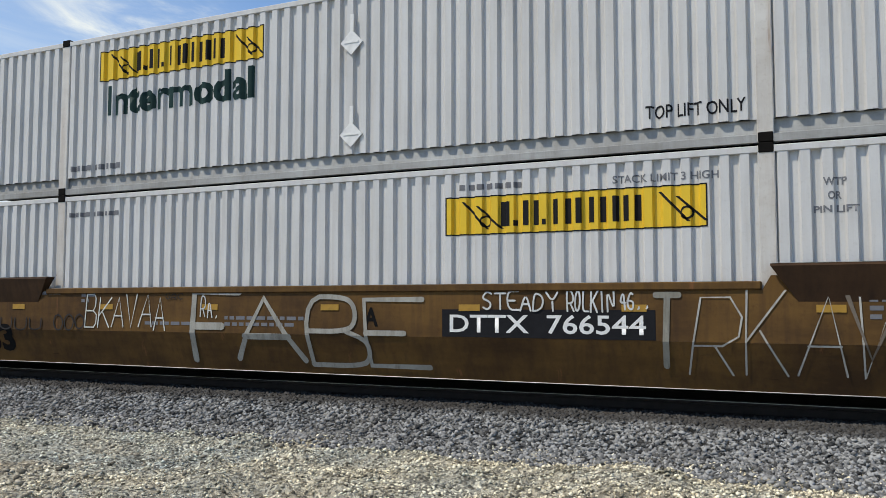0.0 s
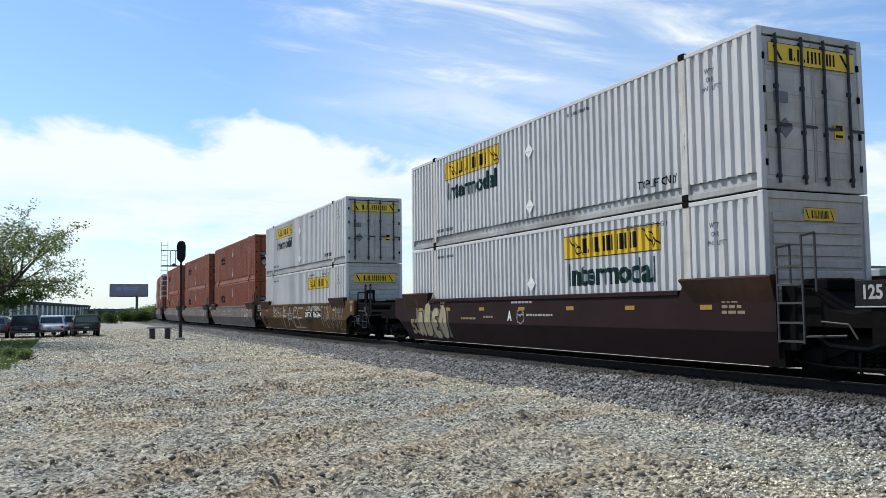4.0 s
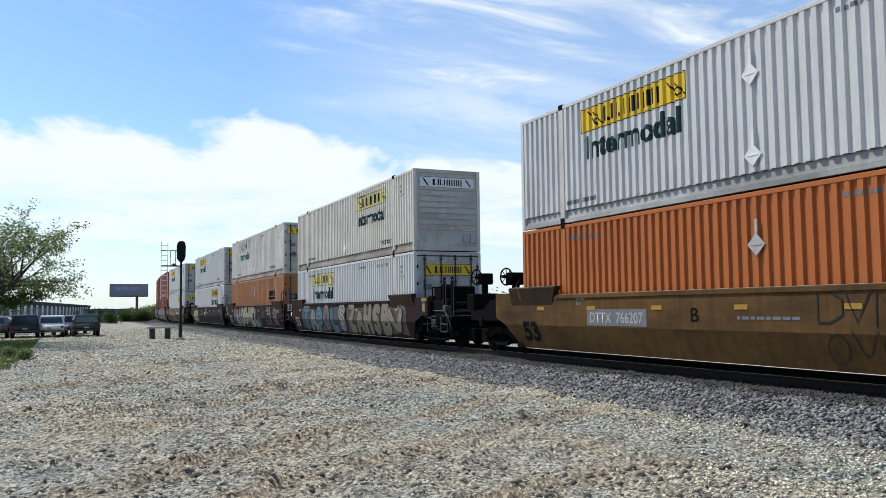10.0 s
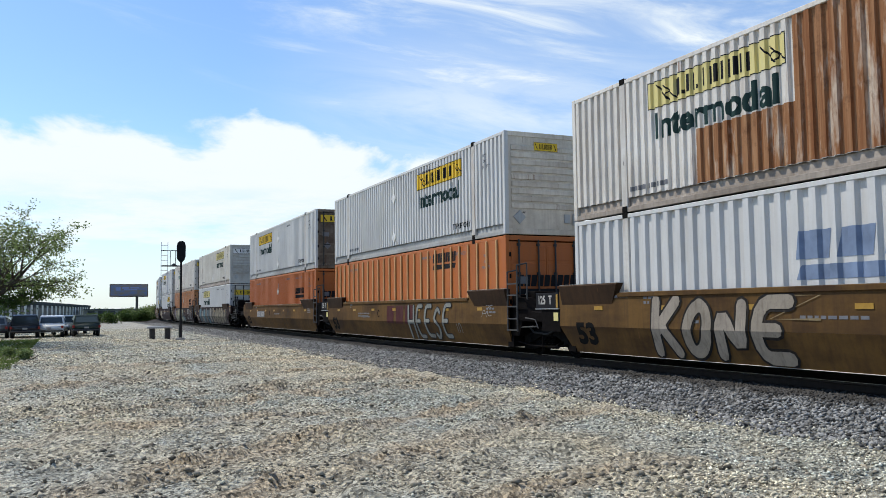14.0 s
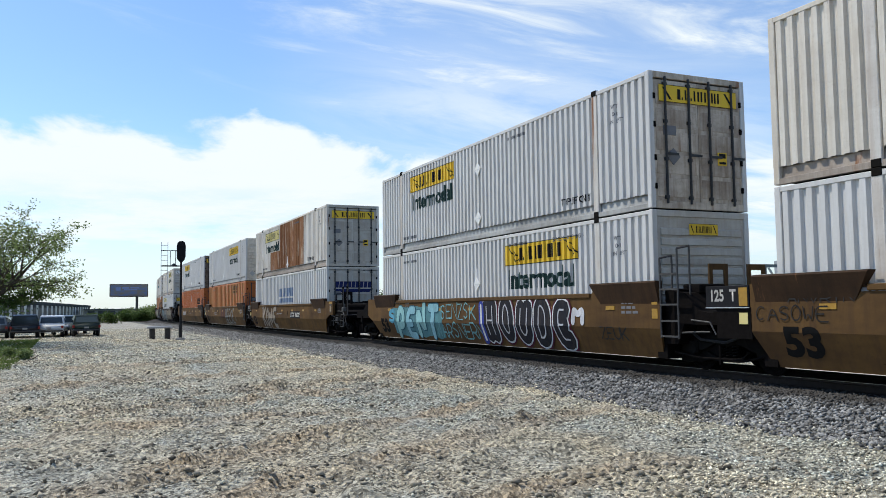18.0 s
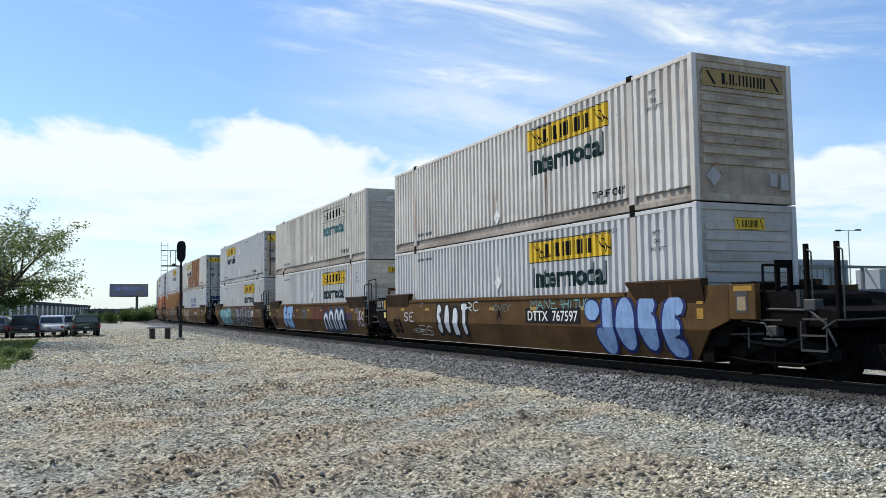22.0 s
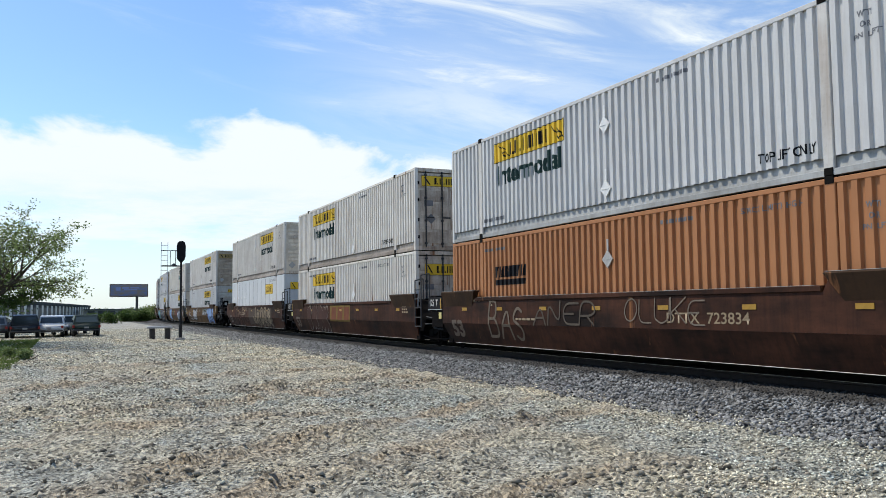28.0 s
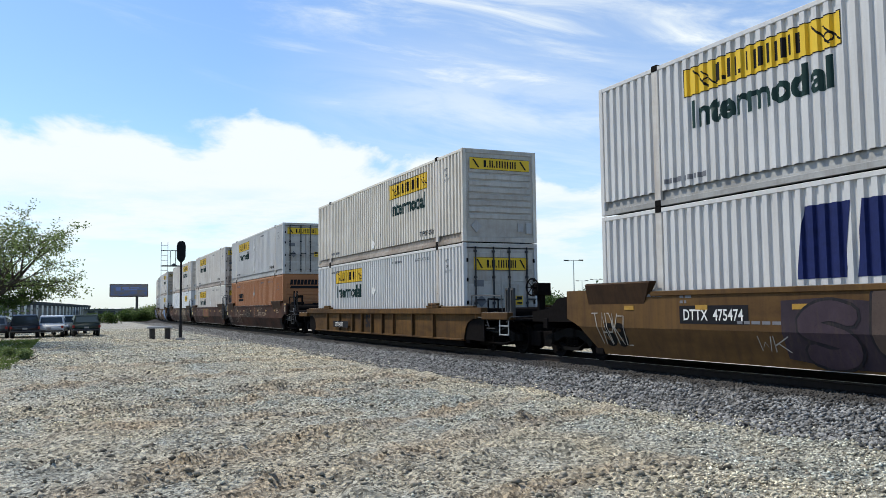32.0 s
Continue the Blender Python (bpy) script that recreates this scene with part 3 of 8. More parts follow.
stones("dirt_clods", np.stack([_x, _y], -1), 0.035 + 0.075 * _r.rand(len(_x)) ** 2.2, stone_material("brown_dirt_clod", (0.085, 0.074, 0.056), (0.46, 0.41, 0.315), (0.26, 0.21, 0.15)), "brown clods of dirt and larger stones thrown up by tyres", 0.3, 0.6, seed=6)

# rails and sleepers
RAIL = [(-0.065, -0.172), (0.065, -0.172), (0.065, -0.155), (0.012, -0.14), (0.012, -0.045), (0.036, -0.035), (0.036, 0.0), (-0.036, 0.0), (-0.036, -0.035), (-0.012, -0.045), (-0.012, -0.14), (-0.065, -0.155)]
track = tagged(new("railway_track"), "straight railway track bending away in the distance", "track", kind="structure")
RAILSTEEL = plain("worn_rail_steel", (0.03, 0.022, 0.018), 0.7, 0.0, 0.4, spec=0.15)
SHINE = plain("polished_rail_head", (0.40, 0.39, 0.37), 0.35, 0.9, 0.1)
for _u in (-0.7535, 0.7535):
    part("rail", swept(bmesh.new(), [(_u + a, b) for a, b in RAIL], -60, 420, 4.0, RAILTOP), RAILSTEEL, track)
    part("rail_head", swept(bmesh.new(), [(_u - 0.03, 0.0), (_u + 0.03, 0.0), (_u + 0.03, 0.004), (_u - 0.03, 0.004)], -60, 420, 4.0, RAILTOP), SHINE, track, "polished running surface")
_tie = to_mesh("sleeper", boxes((-1.3, 1.3, -0.11, 0.11, -0.18, 0.0), bevel=0.012), plain("creosoted_timber", (0.07, 0.055, 0.045), 0.85))
for _i in range(150):
    part("sleeper", _tie, None, track, at=pose(TRACK_X + (_i * 37 % 7 - 3) * 0.01, -6 + _i * 0.52, RAILTOP - 0.17))

# ------------------------------------------------------------ containers
CL, CH, CW, CP = 16.154, 2.896, 2.591, 1.981     # length, height, width, distance of the lifting posts from the ends


def wave(a0, a1, period, deep=0.057):
    """Break points (a, inset) of a corrugated sheet between two posts."""
    n = max(1, round((a1 - a0) / period))
    p = (a1 - a0) / n
    out = []
    for i in range(n):
        o = a0 + i * p
        lo, hi = (0.33, 0.42) if deep < 0.066 else (0.36, 0.48)
        out += [(o + 0.02 * p, deep), (o + lo * p, deep), (o + hi * p, 0.004), (o + 0.86 * p, 0.004), (o + 0.98 * p, deep)]
    return out


ZONES = ((0.13, CP - 0.10), (CP + 0.10, CL - CP - 0.10), (CL - CP + 0.10, CL - 0.13))


def profile(period, deep=0.057):
    pts = [(0.0, 0.0)]
    for a0, a1 in ZONES:
        pts += [(a0 - 0.001, 0.0)] + wave(a0, a1, period, deep) + [(a1 + 0.001, 0.0)]
    return pts + [(CL, 0.0)]


def sheet(pts, z0, z1, off, a0=None, a1=None):
    """A sheet over the profile on the near side; a runs from the rear end."""
    A = np.array([p[0] for p in pts])
    I = np.array([p[1] for p in pts])
    a0, a1 = (A[0], A[-1]) if a0 is None else (a0, a1)
    cut = [a0] + [a for a in A if a0 + 1e-4 < a < a1 - 1e-4] + [a1]
    bm = bmesh.new()
    add_sheet(bm, A, I, cut, z0, z1, off)
    return bm


def add_sheet(bm, A, I, cut, z0, z1, off):
    prev = None
    for a in cut:
        x = -CW / 2 + float(np.interp(a, A, I)) - off
        cur = (bm.verts.new((x, a - CL / 2, z0)), bm.verts.new((x, a - CL / 2, z1)))
        if prev:
            bm.faces.new((prev[0], cur[0], cur[1], prev[1]))
        prev = cur


def rects(pts, rows, off):
    """Painted bars that follow the corrugation."""
    A = np.array([p[0] for p in pts])
    I = np.array([p[1] for p in pts])
    bm = bmesh.new()
    for a0, a1, z0, z1 in rows:
        cut = [a0] + [a for a in A if a0 + 1e-4 < a < a1 - 1e-4] + [a1]
        add_sheet(bm, A, I, cut, z0, z1, off)
    return bm


def draped(pts, bm, off):
    """Lay flat marks, drawn in (a, z), on the corrugation."""
    A = np.array([p[0] for p in pts])
    I = np.array([p[1] for p in pts])
    lo, hi = min(v.co.y for v in bm.verts), max(v.co.y for v in bm.verts)
    for a in A:
        if lo < a < hi:
            bmesh.ops.bisect_plane(bm, geom=bm.verts[:] + bm.edges[:] + bm.faces[:], plane_co=(0, a, 0), plane_no=(0, 1, 0))
    for v in bm.verts:
        v.co.x = -CW / 2 + float(np.interp(v.co.y, A, I)) - off
        v.co.y -= CL / 2
    return bm


def text_bm(key, a, z):
    """Letters that read from the near side; a: where they begin (they run towards the rear end)."""
    bm = bmesh.new()
    bm.from_mesh(TEXT[key])
    for v in bm.verts:
        v.co = (0, a - v.co.x, z + v.co.y)
    return bm


PROFILES = {"fine": profile(0.24), "wide": profile(0.36, 0.068), "panel": [(0.0, 0.0), (CL, 0.0)]}
# letter-sized blocks of the lettered panel, in shares of its width and height
BLOCKS = ((0.23, 0.27), (0.285, 0.30), (0.325, 0.385), (0.40, 0.415), (0.44, 0.51), (0.53, 0.60), (0.62, 0.69), (0.705, 0.77))


def logo_panel(box_, pts, a1, z0, w, h, field, ink, tone):
    """A lettered company panel: coloured field, dark border, bars for the letters, ribbons at both ends."""
    key = ("logo", id(pts), round(a1, 2), round(z0, 2), w, h)
    f = cached(key + (tone,), lambda: to_mesh("logo_panel", sheet(pts, z0, z0 + h, 0.003, a1 - w, a1), field))
    p = part("logo_panel", f, field, box_, tone + " lettered company panel")

    def marks():
        b = 0.018
        rows = [(a1 - w, a1, z0, z0 + b), (a1 - w, a1, z0 + h - b, z0 + h), (a1 - w, a1 - w + b, z0 + b, z0 + h - b), (a1 - b, a1, z0 + b, z0 + h - b)]
        bm = rects(pts, rows, 0.006)
        fl = bmesh.new()
        for u0, u1 in BLOCKS:
            hh = 0.62 if u1 - u0 > 0.02 else 0.14
            stem = 0.022 if u1 - u0 > 0.05 else u1 - u0
            for v0, v1 in ((u0, u0 + stem), (u1 - stem, u1)) if u1 - u0 > 0.05 else ((u0, u1),):
                q = [(a1 - v0 * w, z0 + 0.2 * h), (a1 - v1 * w, z0 + 0.2 * h), (a1 - v1 * w, z0 + (0.2 + hh) * h), (a1 - v0 * w, z0 + (0.2 + hh) * h)]
                fl.faces.new([fl.verts.new((0, a, z)) for a, z in q])
        for u in (0.07, 0.83):
            for k in range(4):
                a, z = a1 - (u + 0.02 * k) * w, z0 + (0.86 - 0.04 * k) * h
                q = [(a, z), (a - 0.012 * w, z), (a - 0.1 * w, z0 + 0.14 * h), (a - 0.112 * w, z0 + 0.14 * h)]
                if k in (0, 3):
                    fl.faces.new([fl.verts.new((0, y, zz)) for y, zz in (q[0], q[1], q[3], q[2])])
            rod_c = a1 - (u + 0.1) * w
            for k in range(12):
                t0, t1 = k * math.pi / 6, (k + 1) * math.pi / 6
                fl.faces.new([fl.verts.new((0, rod_c + r * 0.16 * h * math.cos(t), z0 + 0.34 * h + r * 0.16 * h * math.sin(t))) for r, t in ((1, t0), (1, t1), (0.7, t1), (0.7, t0))])
        fl = draped(pts, fl, 0.006)
        me = bpy.data.meshes.new("t")
        fl.to_mesh(me)
        fl.free()
        bm.from_mesh(me)
        return to_mesh("panel_lettering", bm, ink)
    part("panel_lettering", cached(key + ("ink", ink.name), marks), ink, p, "dark bars and ribbon ends")
    return p


def placard(box_, a, z, material):
    """Diamond placard holder, raised on the ribs."""
    def make():
        bm = bmesh.new()
        r = 0.20
        prism(bm, [(-r, 0), (0, -r), (r, 0), (0, r)], "x", -0.012, 0.012)
        box(bm, -0.02, -0.012, -0.13, 0.13, -0.012, 0.012)
        box(bm, 0.0, 0.02, -0.03, 0.03, 0.18, 0.45)
        return to_mesh("placard_holder", bm, material)
    part("placard_holder", cached(("placard", material.name), make), material, box_, "diamond placard holder", at=pose(-CW / 2 - 0.014, a - CL / 2, z))


def company_bars(bm, x0, y0, z0, w, h, axis, n=9, line=True):
    """Slanted bars for a company name, with a striped line below."""
    for i in range(n):
        u0, u1 = i / n * w, (i + 0.82) / n * w
        q = [(u0, 0.42 * h), (u1, 0.42 * h), (u1 + 0.08 * h, h), (u0 + 0.08 * h, h)]
        if axis == "y":
            bm.faces.new([bm.verts.new((x0, y0 - u, z0 + v)) for u, v in q])
        else:
            bm.faces.new([bm.verts.new((x0 + u, y0, z0 + v)) for u, v in q])
    if not line:
        return bm
    q = [(0, 0), (w * 0.95, 0), (w, 0.3 * h), (0.03 * w, 0.3 * h)]
    if axis == "y":
        bm.faces.new([bm.verts.new((x0, y0 - u, z0 + v)) for u, v in q])
    else:
        bm.faces.new([bm.verts.new((x0 + u, y0, z0 + v)) for u, v in q])
    return bm


def end_doors(box_, paint, sign, sign_mat):
    """Two door leaves with four locking bars at the rear end."""
    y = -CL / 2
    for i, (x0, x1) in enumerate(((-1.17, -0.006), (0.006, 1.17))):
        d = part("door", boxes((x0, x1, y + 0.02, y + 0.06, 0.16, 2.72)), paint, box_, "container door leaf with locking bars")
        panel = cached(("dpanel", paint.name), lambda: to_mesh("door_panel", boxes((-0.532, 0.532, 0.008, 0.019, 0, 0.40), bevel=0.006), paint))
        for k in range(5):
            part("door_panel", panel, None, d, at=pose((x0 + x1) / 2, y, 0.24 + k * 0.49))
        for xx in (x0 + 0.27, x1 - 0.27):
            part("locking_bar", cached("lockbar", lambda: to_mesh("locking_bar", lock_bar(), BAR)), None, d, at=pose(xx, y - 0.03, 0.1))
        hx = -1.17 if i == 0 else 1.17
        hinge = cached("hinge", lambda: to_mesh("hinge", boxes((-0.03, 0.03, -0.012, 0.02, 0, 0.12), bevel=0.005), IRON))
        for z in (0.4, 1.0, 1.7, 2.3):
            part("hinge", hinge, None, d, at=pose(hx, y, z))
    part("placard", prism(bmesh.new(), [(-0.88, 1.1), (-0.7, 0.92), (-0.52, 1.1), (-0.7, 1.28)], "y", y - 0.01, y + 0.01), GREYINK if paint in (GRIMY, RUSTEND, DIRTYEND) else DULLWHITE, box_, "diamond placard holder on the door")
    part("data_plate", boxes((-0.95, -0.62, y - 0.008, y + 0.01, 1.55, 1.75)), GREYINK, box_, "dark data plate")
    nt = part("notice", boxes((0.50, 0.74, y - 0.008, y + 0.01, 0.98, 1.26)), YELLOW if paint in (GRIMY, DIRTYEND) else DULLWHITE, box_, "yellow and black sticker on the door")
    part("sticker_print", boxes((0.53, 0.71, y - 0.010, y - 0.008, 1.14, 1.24), (0.53, 0.71, y - 0.010, y - 0.008, 1.01, 1.06)), BLACK, nt)
    if sign:
        end_sign(box_, y - 0.012, sign, sign_mat)


def lock_bar():
    bm = rods(((0, 0, 0), (0, 0, 2.68)), r=0.027)
    for z in (0.1, 0.9, 1.7, 2.5):
        box(bm, -0.045, 0.045, -0.01, 0.05, z, z + 0.07)
    box(bm, -0.02, 0.30, -0.035, -0.015, 1.02, 1.07)
    return bm


def end_sign(box_, y, sign, sign_mat):
    x0, x1, z0, z1 = sign
    p = part("logo_panel", boxes((x0, x1, y - 0.004, y, z0, z1)), sign_mat, box_, "lettered company panel on the end")
    w, h = x1 - x0, z1 - z0
    bm = bmesh.new()
    for u0, u1 in BLOCKS:
        hh = 0.6 if u1 - u0 > 0.02 else 0.16
        stem = 0.022 if u1 - u0 > 0.05 else u1 - u0
        for v0, v1 in ((u0, u0 + stem), (u1 - stem, u1)) if u1 - u0 > 0.05 else ((u0, u1),):
            bm.faces.new([bm.verts.new((x0 + u * w, y - 0.008, z0 + v * h)) for u, v in ((v0, 0.2), (v1, 0.2), (v1, 0.2 + hh), (v0, 0.2 + hh))])
    for u in (0.04, 0.83):
        bm.faces.new([bm.verts.new((x0 + a * w, y - 0.008, z0 + v * h)) for a, v in ((u, 0.85), (u + 0.03, 0.85), (u + 0.12, 0.15), (u + 0.09, 0.15))])
    b = 0.03
    for q in ((0, 1, 0, b), (0, 1, 1 - b, 1)):
        bm.faces.new([bm.verts.new((x0 + a * w, y - 0.007, z0 + v * h)) for a, v in ((q[0], q[2]), (q[1], q[2]), (q[1], q[3]), (q[0], q[3]))])
    part("panel_lettering", bm, BLACK, p)


def end_front(box_, paint, sign, sign_mat):
    """Closed front wall with pressed horizontal ribs."""
    y = -CL / 2
    bm = boxes((-1.19, 1.19, y + 0.03, y + 0.07, 0.16, 2.76))
    w = part("front_wall", bm, paint, box_, "front wall with pressed horizontal ribs")
    rib = cached(("frib", paint.name), lambda: to_mesh("rib", prism(bmesh.new(), [(y + 0.035, 0), (y - 0.005, 0.012), (y - 0.005, 0.13), (y + 0.035, 0.165)], "x", -1.08, 1.08), paint))
    for k in range(9 if paint is not SMOOTHW else 0):
        part("rib", rib, None, w, at=pose(0, 0, 0.72 + k * 0.205))
    part("placard_holder", prism(bmesh.new(), [(-1.03, 0.48), (-0.84, 0.29), (-0.65, 0.48), (-0.84, 0.67)], "y", y - 0.012, y + 0.03), STEEL, w)
    part("vent", boxes((0.62, 0.80, y - 0.01, y + 0.03, 0.35, 0.6)), STEEL, w)
    part("document_box", boxes((0.9, 1.1, y - 0.03, y + 0.03, 0.28, 0.62), bevel=0.01), STEEL, w)
    if sign:
        end_sign(box_, y - 0.006, sign, sign_mat)


SIGN_TOP = (-1.05, 1.05, 2.25, 2.62)
SIGN_MID = (-0.95, 0.95, 2.05, 2.45)
SIGN_SMALL = (-0.35, 0.42, 2.38, 2.62)


def container(name, label, paint, wall="fine", end="doors", end_paint=None, sign=SIGN_TOP, sign_mat=None, trim=None):
    """A 53-foot box on its floor, rear end towards -y, near side towards -x."""
    c = tagged(new("shipping_container"), label, "shipping container", "stacked containers on the train")
    pts = PROFILES[wall]
    end_paint, trim, sign_mat = ((CREAMEND if end == "front" else DIRTYEND) if end_paint in (STAINED, CREAM) else end_paint) or (GRIMY if paint in (WHITE, CREAM, STAINED, SMOOTHW) else paint), trim or paint, sign_mat or YELLOW
    near = cached(("wall", wall, paint.name), lambda: to_mesh("side_wall", sheet(pts, 0.30, CH - 0.09, 0.0), paint))
    part("side_wall", near, paint, c, "ribbed steel side wall" if wall != "panel" else "smooth plated side wall")
    part("side_wall", near, paint, c, at=pose(0, 0, 0, 0, 0, 180))

    def frame_rail():
        bm = bmesh.new()
        s = -1
        prism(bm, [(s * CW / 2 * 1.0, 0.0), (s * CW / 2, 0.10), (s * (CW / 2 - 0.06), 0.115), (s * (CW / 2 - 0.085), 0.30), (s * (CW / 2 - 0.12), 0.30), (s * (CW / 2 - 0.12), 0.0)], "y", -CL / 2 + 0.12, CL / 2 - 0.12)
        return to_mesh("bottom_rail", bm, low)

    white = paint in (WHITE, CREAM, STAINED)
    low, post_paint = (GREYRAIL if paint is WHITE else SOILED, CHIPPED) if white else (trim, CHIPPED if paint is SMOOTHW else trim)
    br = cached(("brail", low.name), frame_rail)
    part("bottom_rail", br, trim, c, "soiled grey lower rail" if white else "")
    part("bottom_rail", br, trim, c, at=pose(0, 0, 0, 0, 0, 180))
    tr = cached(("trail", trim.name), lambda: to_mesh("top_rail", boxes((-CW / 2 - 0.004, -CW / 2 + 0.07, -CL / 2 + 0.12, CL / 2 - 0.12, CH - 0.10, CH - 0.012), bevel=0.008), trim))
    part("top_rail", tr, trim, c)
    part("top_rail", tr, trim, c, at=pose(0, 0, 0, 0, 0, 180))
    endpost = cached(("epost", trim.name), lambda: to_mesh("corner_post", boxes((-0.004, 0.12, -0.002, 0.13, 0.0, CH), bevel=0.012), trim))
    post = cached(("post", post_paint.name), lambda: to_mesh("lifting_post", boxes((-0.006, 0.06, -0.10, 0.10, 0.0, CH), bevel=0.01), post_paint))
    cast = cached("cast", lambda: to_mesh("corner_casting", boxes((-0.018, 0.1, -0.09, 0.09, -0.002, 0.125), bevel=0.01), CASTING))
    for turn in (0, 180):
        m = pose(0, 0, 0, 0, 0, turn)
        part("corner_post", endpost, trim, c, at=m @ pose(-CW / 2, -CL / 2, 0))
        part("corner_post", endpost, trim, c, at=m @ pose(-CW / 2, CL / 2, 0) @ Matrix.Diagonal((1, -1, 1, 1)))
        for a in (CP, CL - CP):
            p = part("lifting_post", post, trim, c, at=m @ pose(-CW / 2, a - CL / 2, 0))
            part("corner_casting", cast, None, p, "dark corner casting")
            part("corner_casting", cast, None, p, "dark corner casting", at=pose(0, 0, CH - 0.10))
    part("roof", cached(("roof", trim.name), lambda: to_mesh("roof", roof_bm(), trim)), trim, c)
    part("floor", cached("cfloor", lambda: to_mesh("floor", boxes((-CW / 2 + 0.12, CW / 2 - 0.12, -CL / 2 + 0.1, CL / 2 - 0.1, 0.03, 0.13)), IRON)), None, c)
    part("end_header", boxes((-CW / 2 + 0.116, CW / 2 - 0.116, -CL / 2 + 0.0, -CL / 2 + 0.1, CH - 0.14, CH - 0.005), bevel=0.006), end_paint, c)
    part("end_sill", boxes((-CW / 2 + 0.116, CW / 2 - 0.116, -CL / 2, -CL / 2 + 0.1, 0.0, 0.155), bevel=0.006), end_paint, c)
    part("front_wall", cached(("fwall", paint.name), lambda: to_mesh("front_wall", boxes((-1.19, 1.19, CL / 2 - 0.07, CL / 2 - 0.02, 0.05, CH - 0.02)), paint)), paint, c)
    if end == "doors":
        end_doors(c, end_paint, sign, sign_mat)
    else:
        end_front(c, end_paint, sign, sign_mat)
    return c, pts


def roof_bm():
    bm = boxes((-CW / 2 + 0.06, CW / 2 - 0.06, -CL / 2 + 0.02, CL / 2 - 0.02, CH - 0.05, CH - 0.022))
    for k in range(26):
        y = -CL / 2 + 0.5 + k * 0.6
        box(bm, -1.1, 1.1, y, y + 0.12, CH - 0.022, CH - 0.008)
    return bm


def word(c, pts, a, z, material, name="lettering", key="word", label=""):
    k = ("txt", key, round(a, 2), round(z, 2), id(pts), material.name)
    part(name, cached(k, lambda: to_mesh(name, draped(pts, text_bm(key, a, z), 0.005), material)), material, c, label)


def small_marks(c, pts, upper):
    """Stencils that every box carries near its lifting posts, and small plain bars for the rest."""
    word(c, pts, 3.45, 0.42, GREYINK if not upper else BLACK, "stencil", "top") if upper else word(c, pts, 3.9, 2.52, GREYINK, "stencil", "stack")
    word(c, pts, 1.35, 2.35, GREYINK, "stencil", "wtp")
    word(c, pts, 1.30, 2.18, GREYINK, "stencil", "or")
    word(c, pts, 1.46, 2.02, GREYINK, "stencil", "pin")
    part("stencil", cached(("bars", id(pts), upper), lambda: to_mesh("stencil", rects(pts, [(5.2 + 0.14 * k, 5.3 + 0.14 * k, 2.55, 2.63) for k in range(7)] + [(CL - 3.4 + 0.14 * k, CL - 3.3 + 0.14 * k, 2.5 if not upper else 0.42, 2.58 if not upper else 0.52) for k in range(9)], 0.005), GREYINK)), None, c)


def hauler_box(name, label, side, plate, upper, paint=None, wordmat=None, placards=(), wall="fine", end="doors", sign=SIGN_TOP, end_paint=None, sign_mat=None, word_on=True):
    """White box with the lettered panel near one end. side: 'far' or 'near'; plate: 'yellow', 'pale' or 'white'."""
    paint = paint or WHITE
    c, pts = container(name, label, paint, wall, end, end_paint, sign, sign_mat)
    a1 = {"far": 13.30, "near": 6.42}[side] if isinstance(side, str) else side
    z0 = 2.03 if upper or word_on else 1.90
    if plate:
        field = {"yellow": YELLOW, "pale": PALE_YELLOW, "white": paint}[plate]
        logo_panel(c, pts, a1, z0, 3.66, 0.56, field, BLACK, {"yellow": "yellow", "pale": "faded yellow", "white": "white"}[plate])
    if word_on:
        word(c, pts, a1 - 0.18, z0 - 0.62, wordmat or DKGREEN, "lettering", "word", "painted word")
    small_marks(c, pts, upper)
    for a, z in placards:
        placard(c, a, z, WHITEINK)
    return c


def orange_box(name, label, logo_a, paint=None, wall="fine", end="doors", placards=((7.95, 1.95),), logo_z=1.52):
    paint = paint or ORANGE
    c, pts = container(name, label, paint, wall, end, None, None, None)
    if logo_a:
        bm = company_bars(bmesh.new(), 0, logo_a, logo_z, 1.8, 0.52, "y")
        part("logo_panel", draped(pts, bm, 0.006), BLACK, c, "black company name bars")
    if end == "doors":
        part("end_logo", company_bars(bmesh.new(), -0.95, -CL / 2 - 0.006, 1.25, 1.9, 0.55, "x"), BLACK, c, "black company name bars")
    else:
        part("end_logo", company_bars(bmesh.new(), -0.9, -CL / 2 - 0.006, 2.1, 1.8, 0.5, "x"), BLACK, c, "black company name bars")
    small_marks(c, pts, False)
    for a, z in placards:
        placard(c, a, z, DULLWHITE)
    if wall == "panel":
        batten = cached(("batten", paint.name), lambda: to_mesh("batten", boxes((-0.05, 0.0, -0.042, 0.042, 0.30, CH - 0.10), bevel=0.01), BATTEN))
        for i in range(26):
            a = 0.5 + i * 0.612
            if abs(a - CP) > 0.16 and abs(a - CL + CP) > 0.16:
                part("batten", batten, None, c, at=pose(-CW / 2, a - CL / 2, 0))
    return c

# ------------------------------------------------------------ well cars
HW = 1.47                         # half width over the side sills
FOLD, SILL, FOOT = 0.80, 1.55, 0.20


def side_x(z, half=HW):
    """Outer face of a well's side at a height: upright above the fold, leaning in below it."""
    return -half if z >= FOLD else -half + (FOLD - z) * 0.36


def on_side(bm, off):
    """Lay flat marks, drawn in (a, z), on the well's side."""
    bmesh.ops.bisect_plane(bm, geom=bm.verts[:] + bm.edges[:] + bm.faces[:], plane_co=(0, 0, FOLD), plane_no=(0, 0, 1))
    for v in bm.verts:
        v.co.x = side_x(v.co.z) - off
        v.co.y -= CL / 2
    return bm


def y_of(a):
    return a - CL / 2


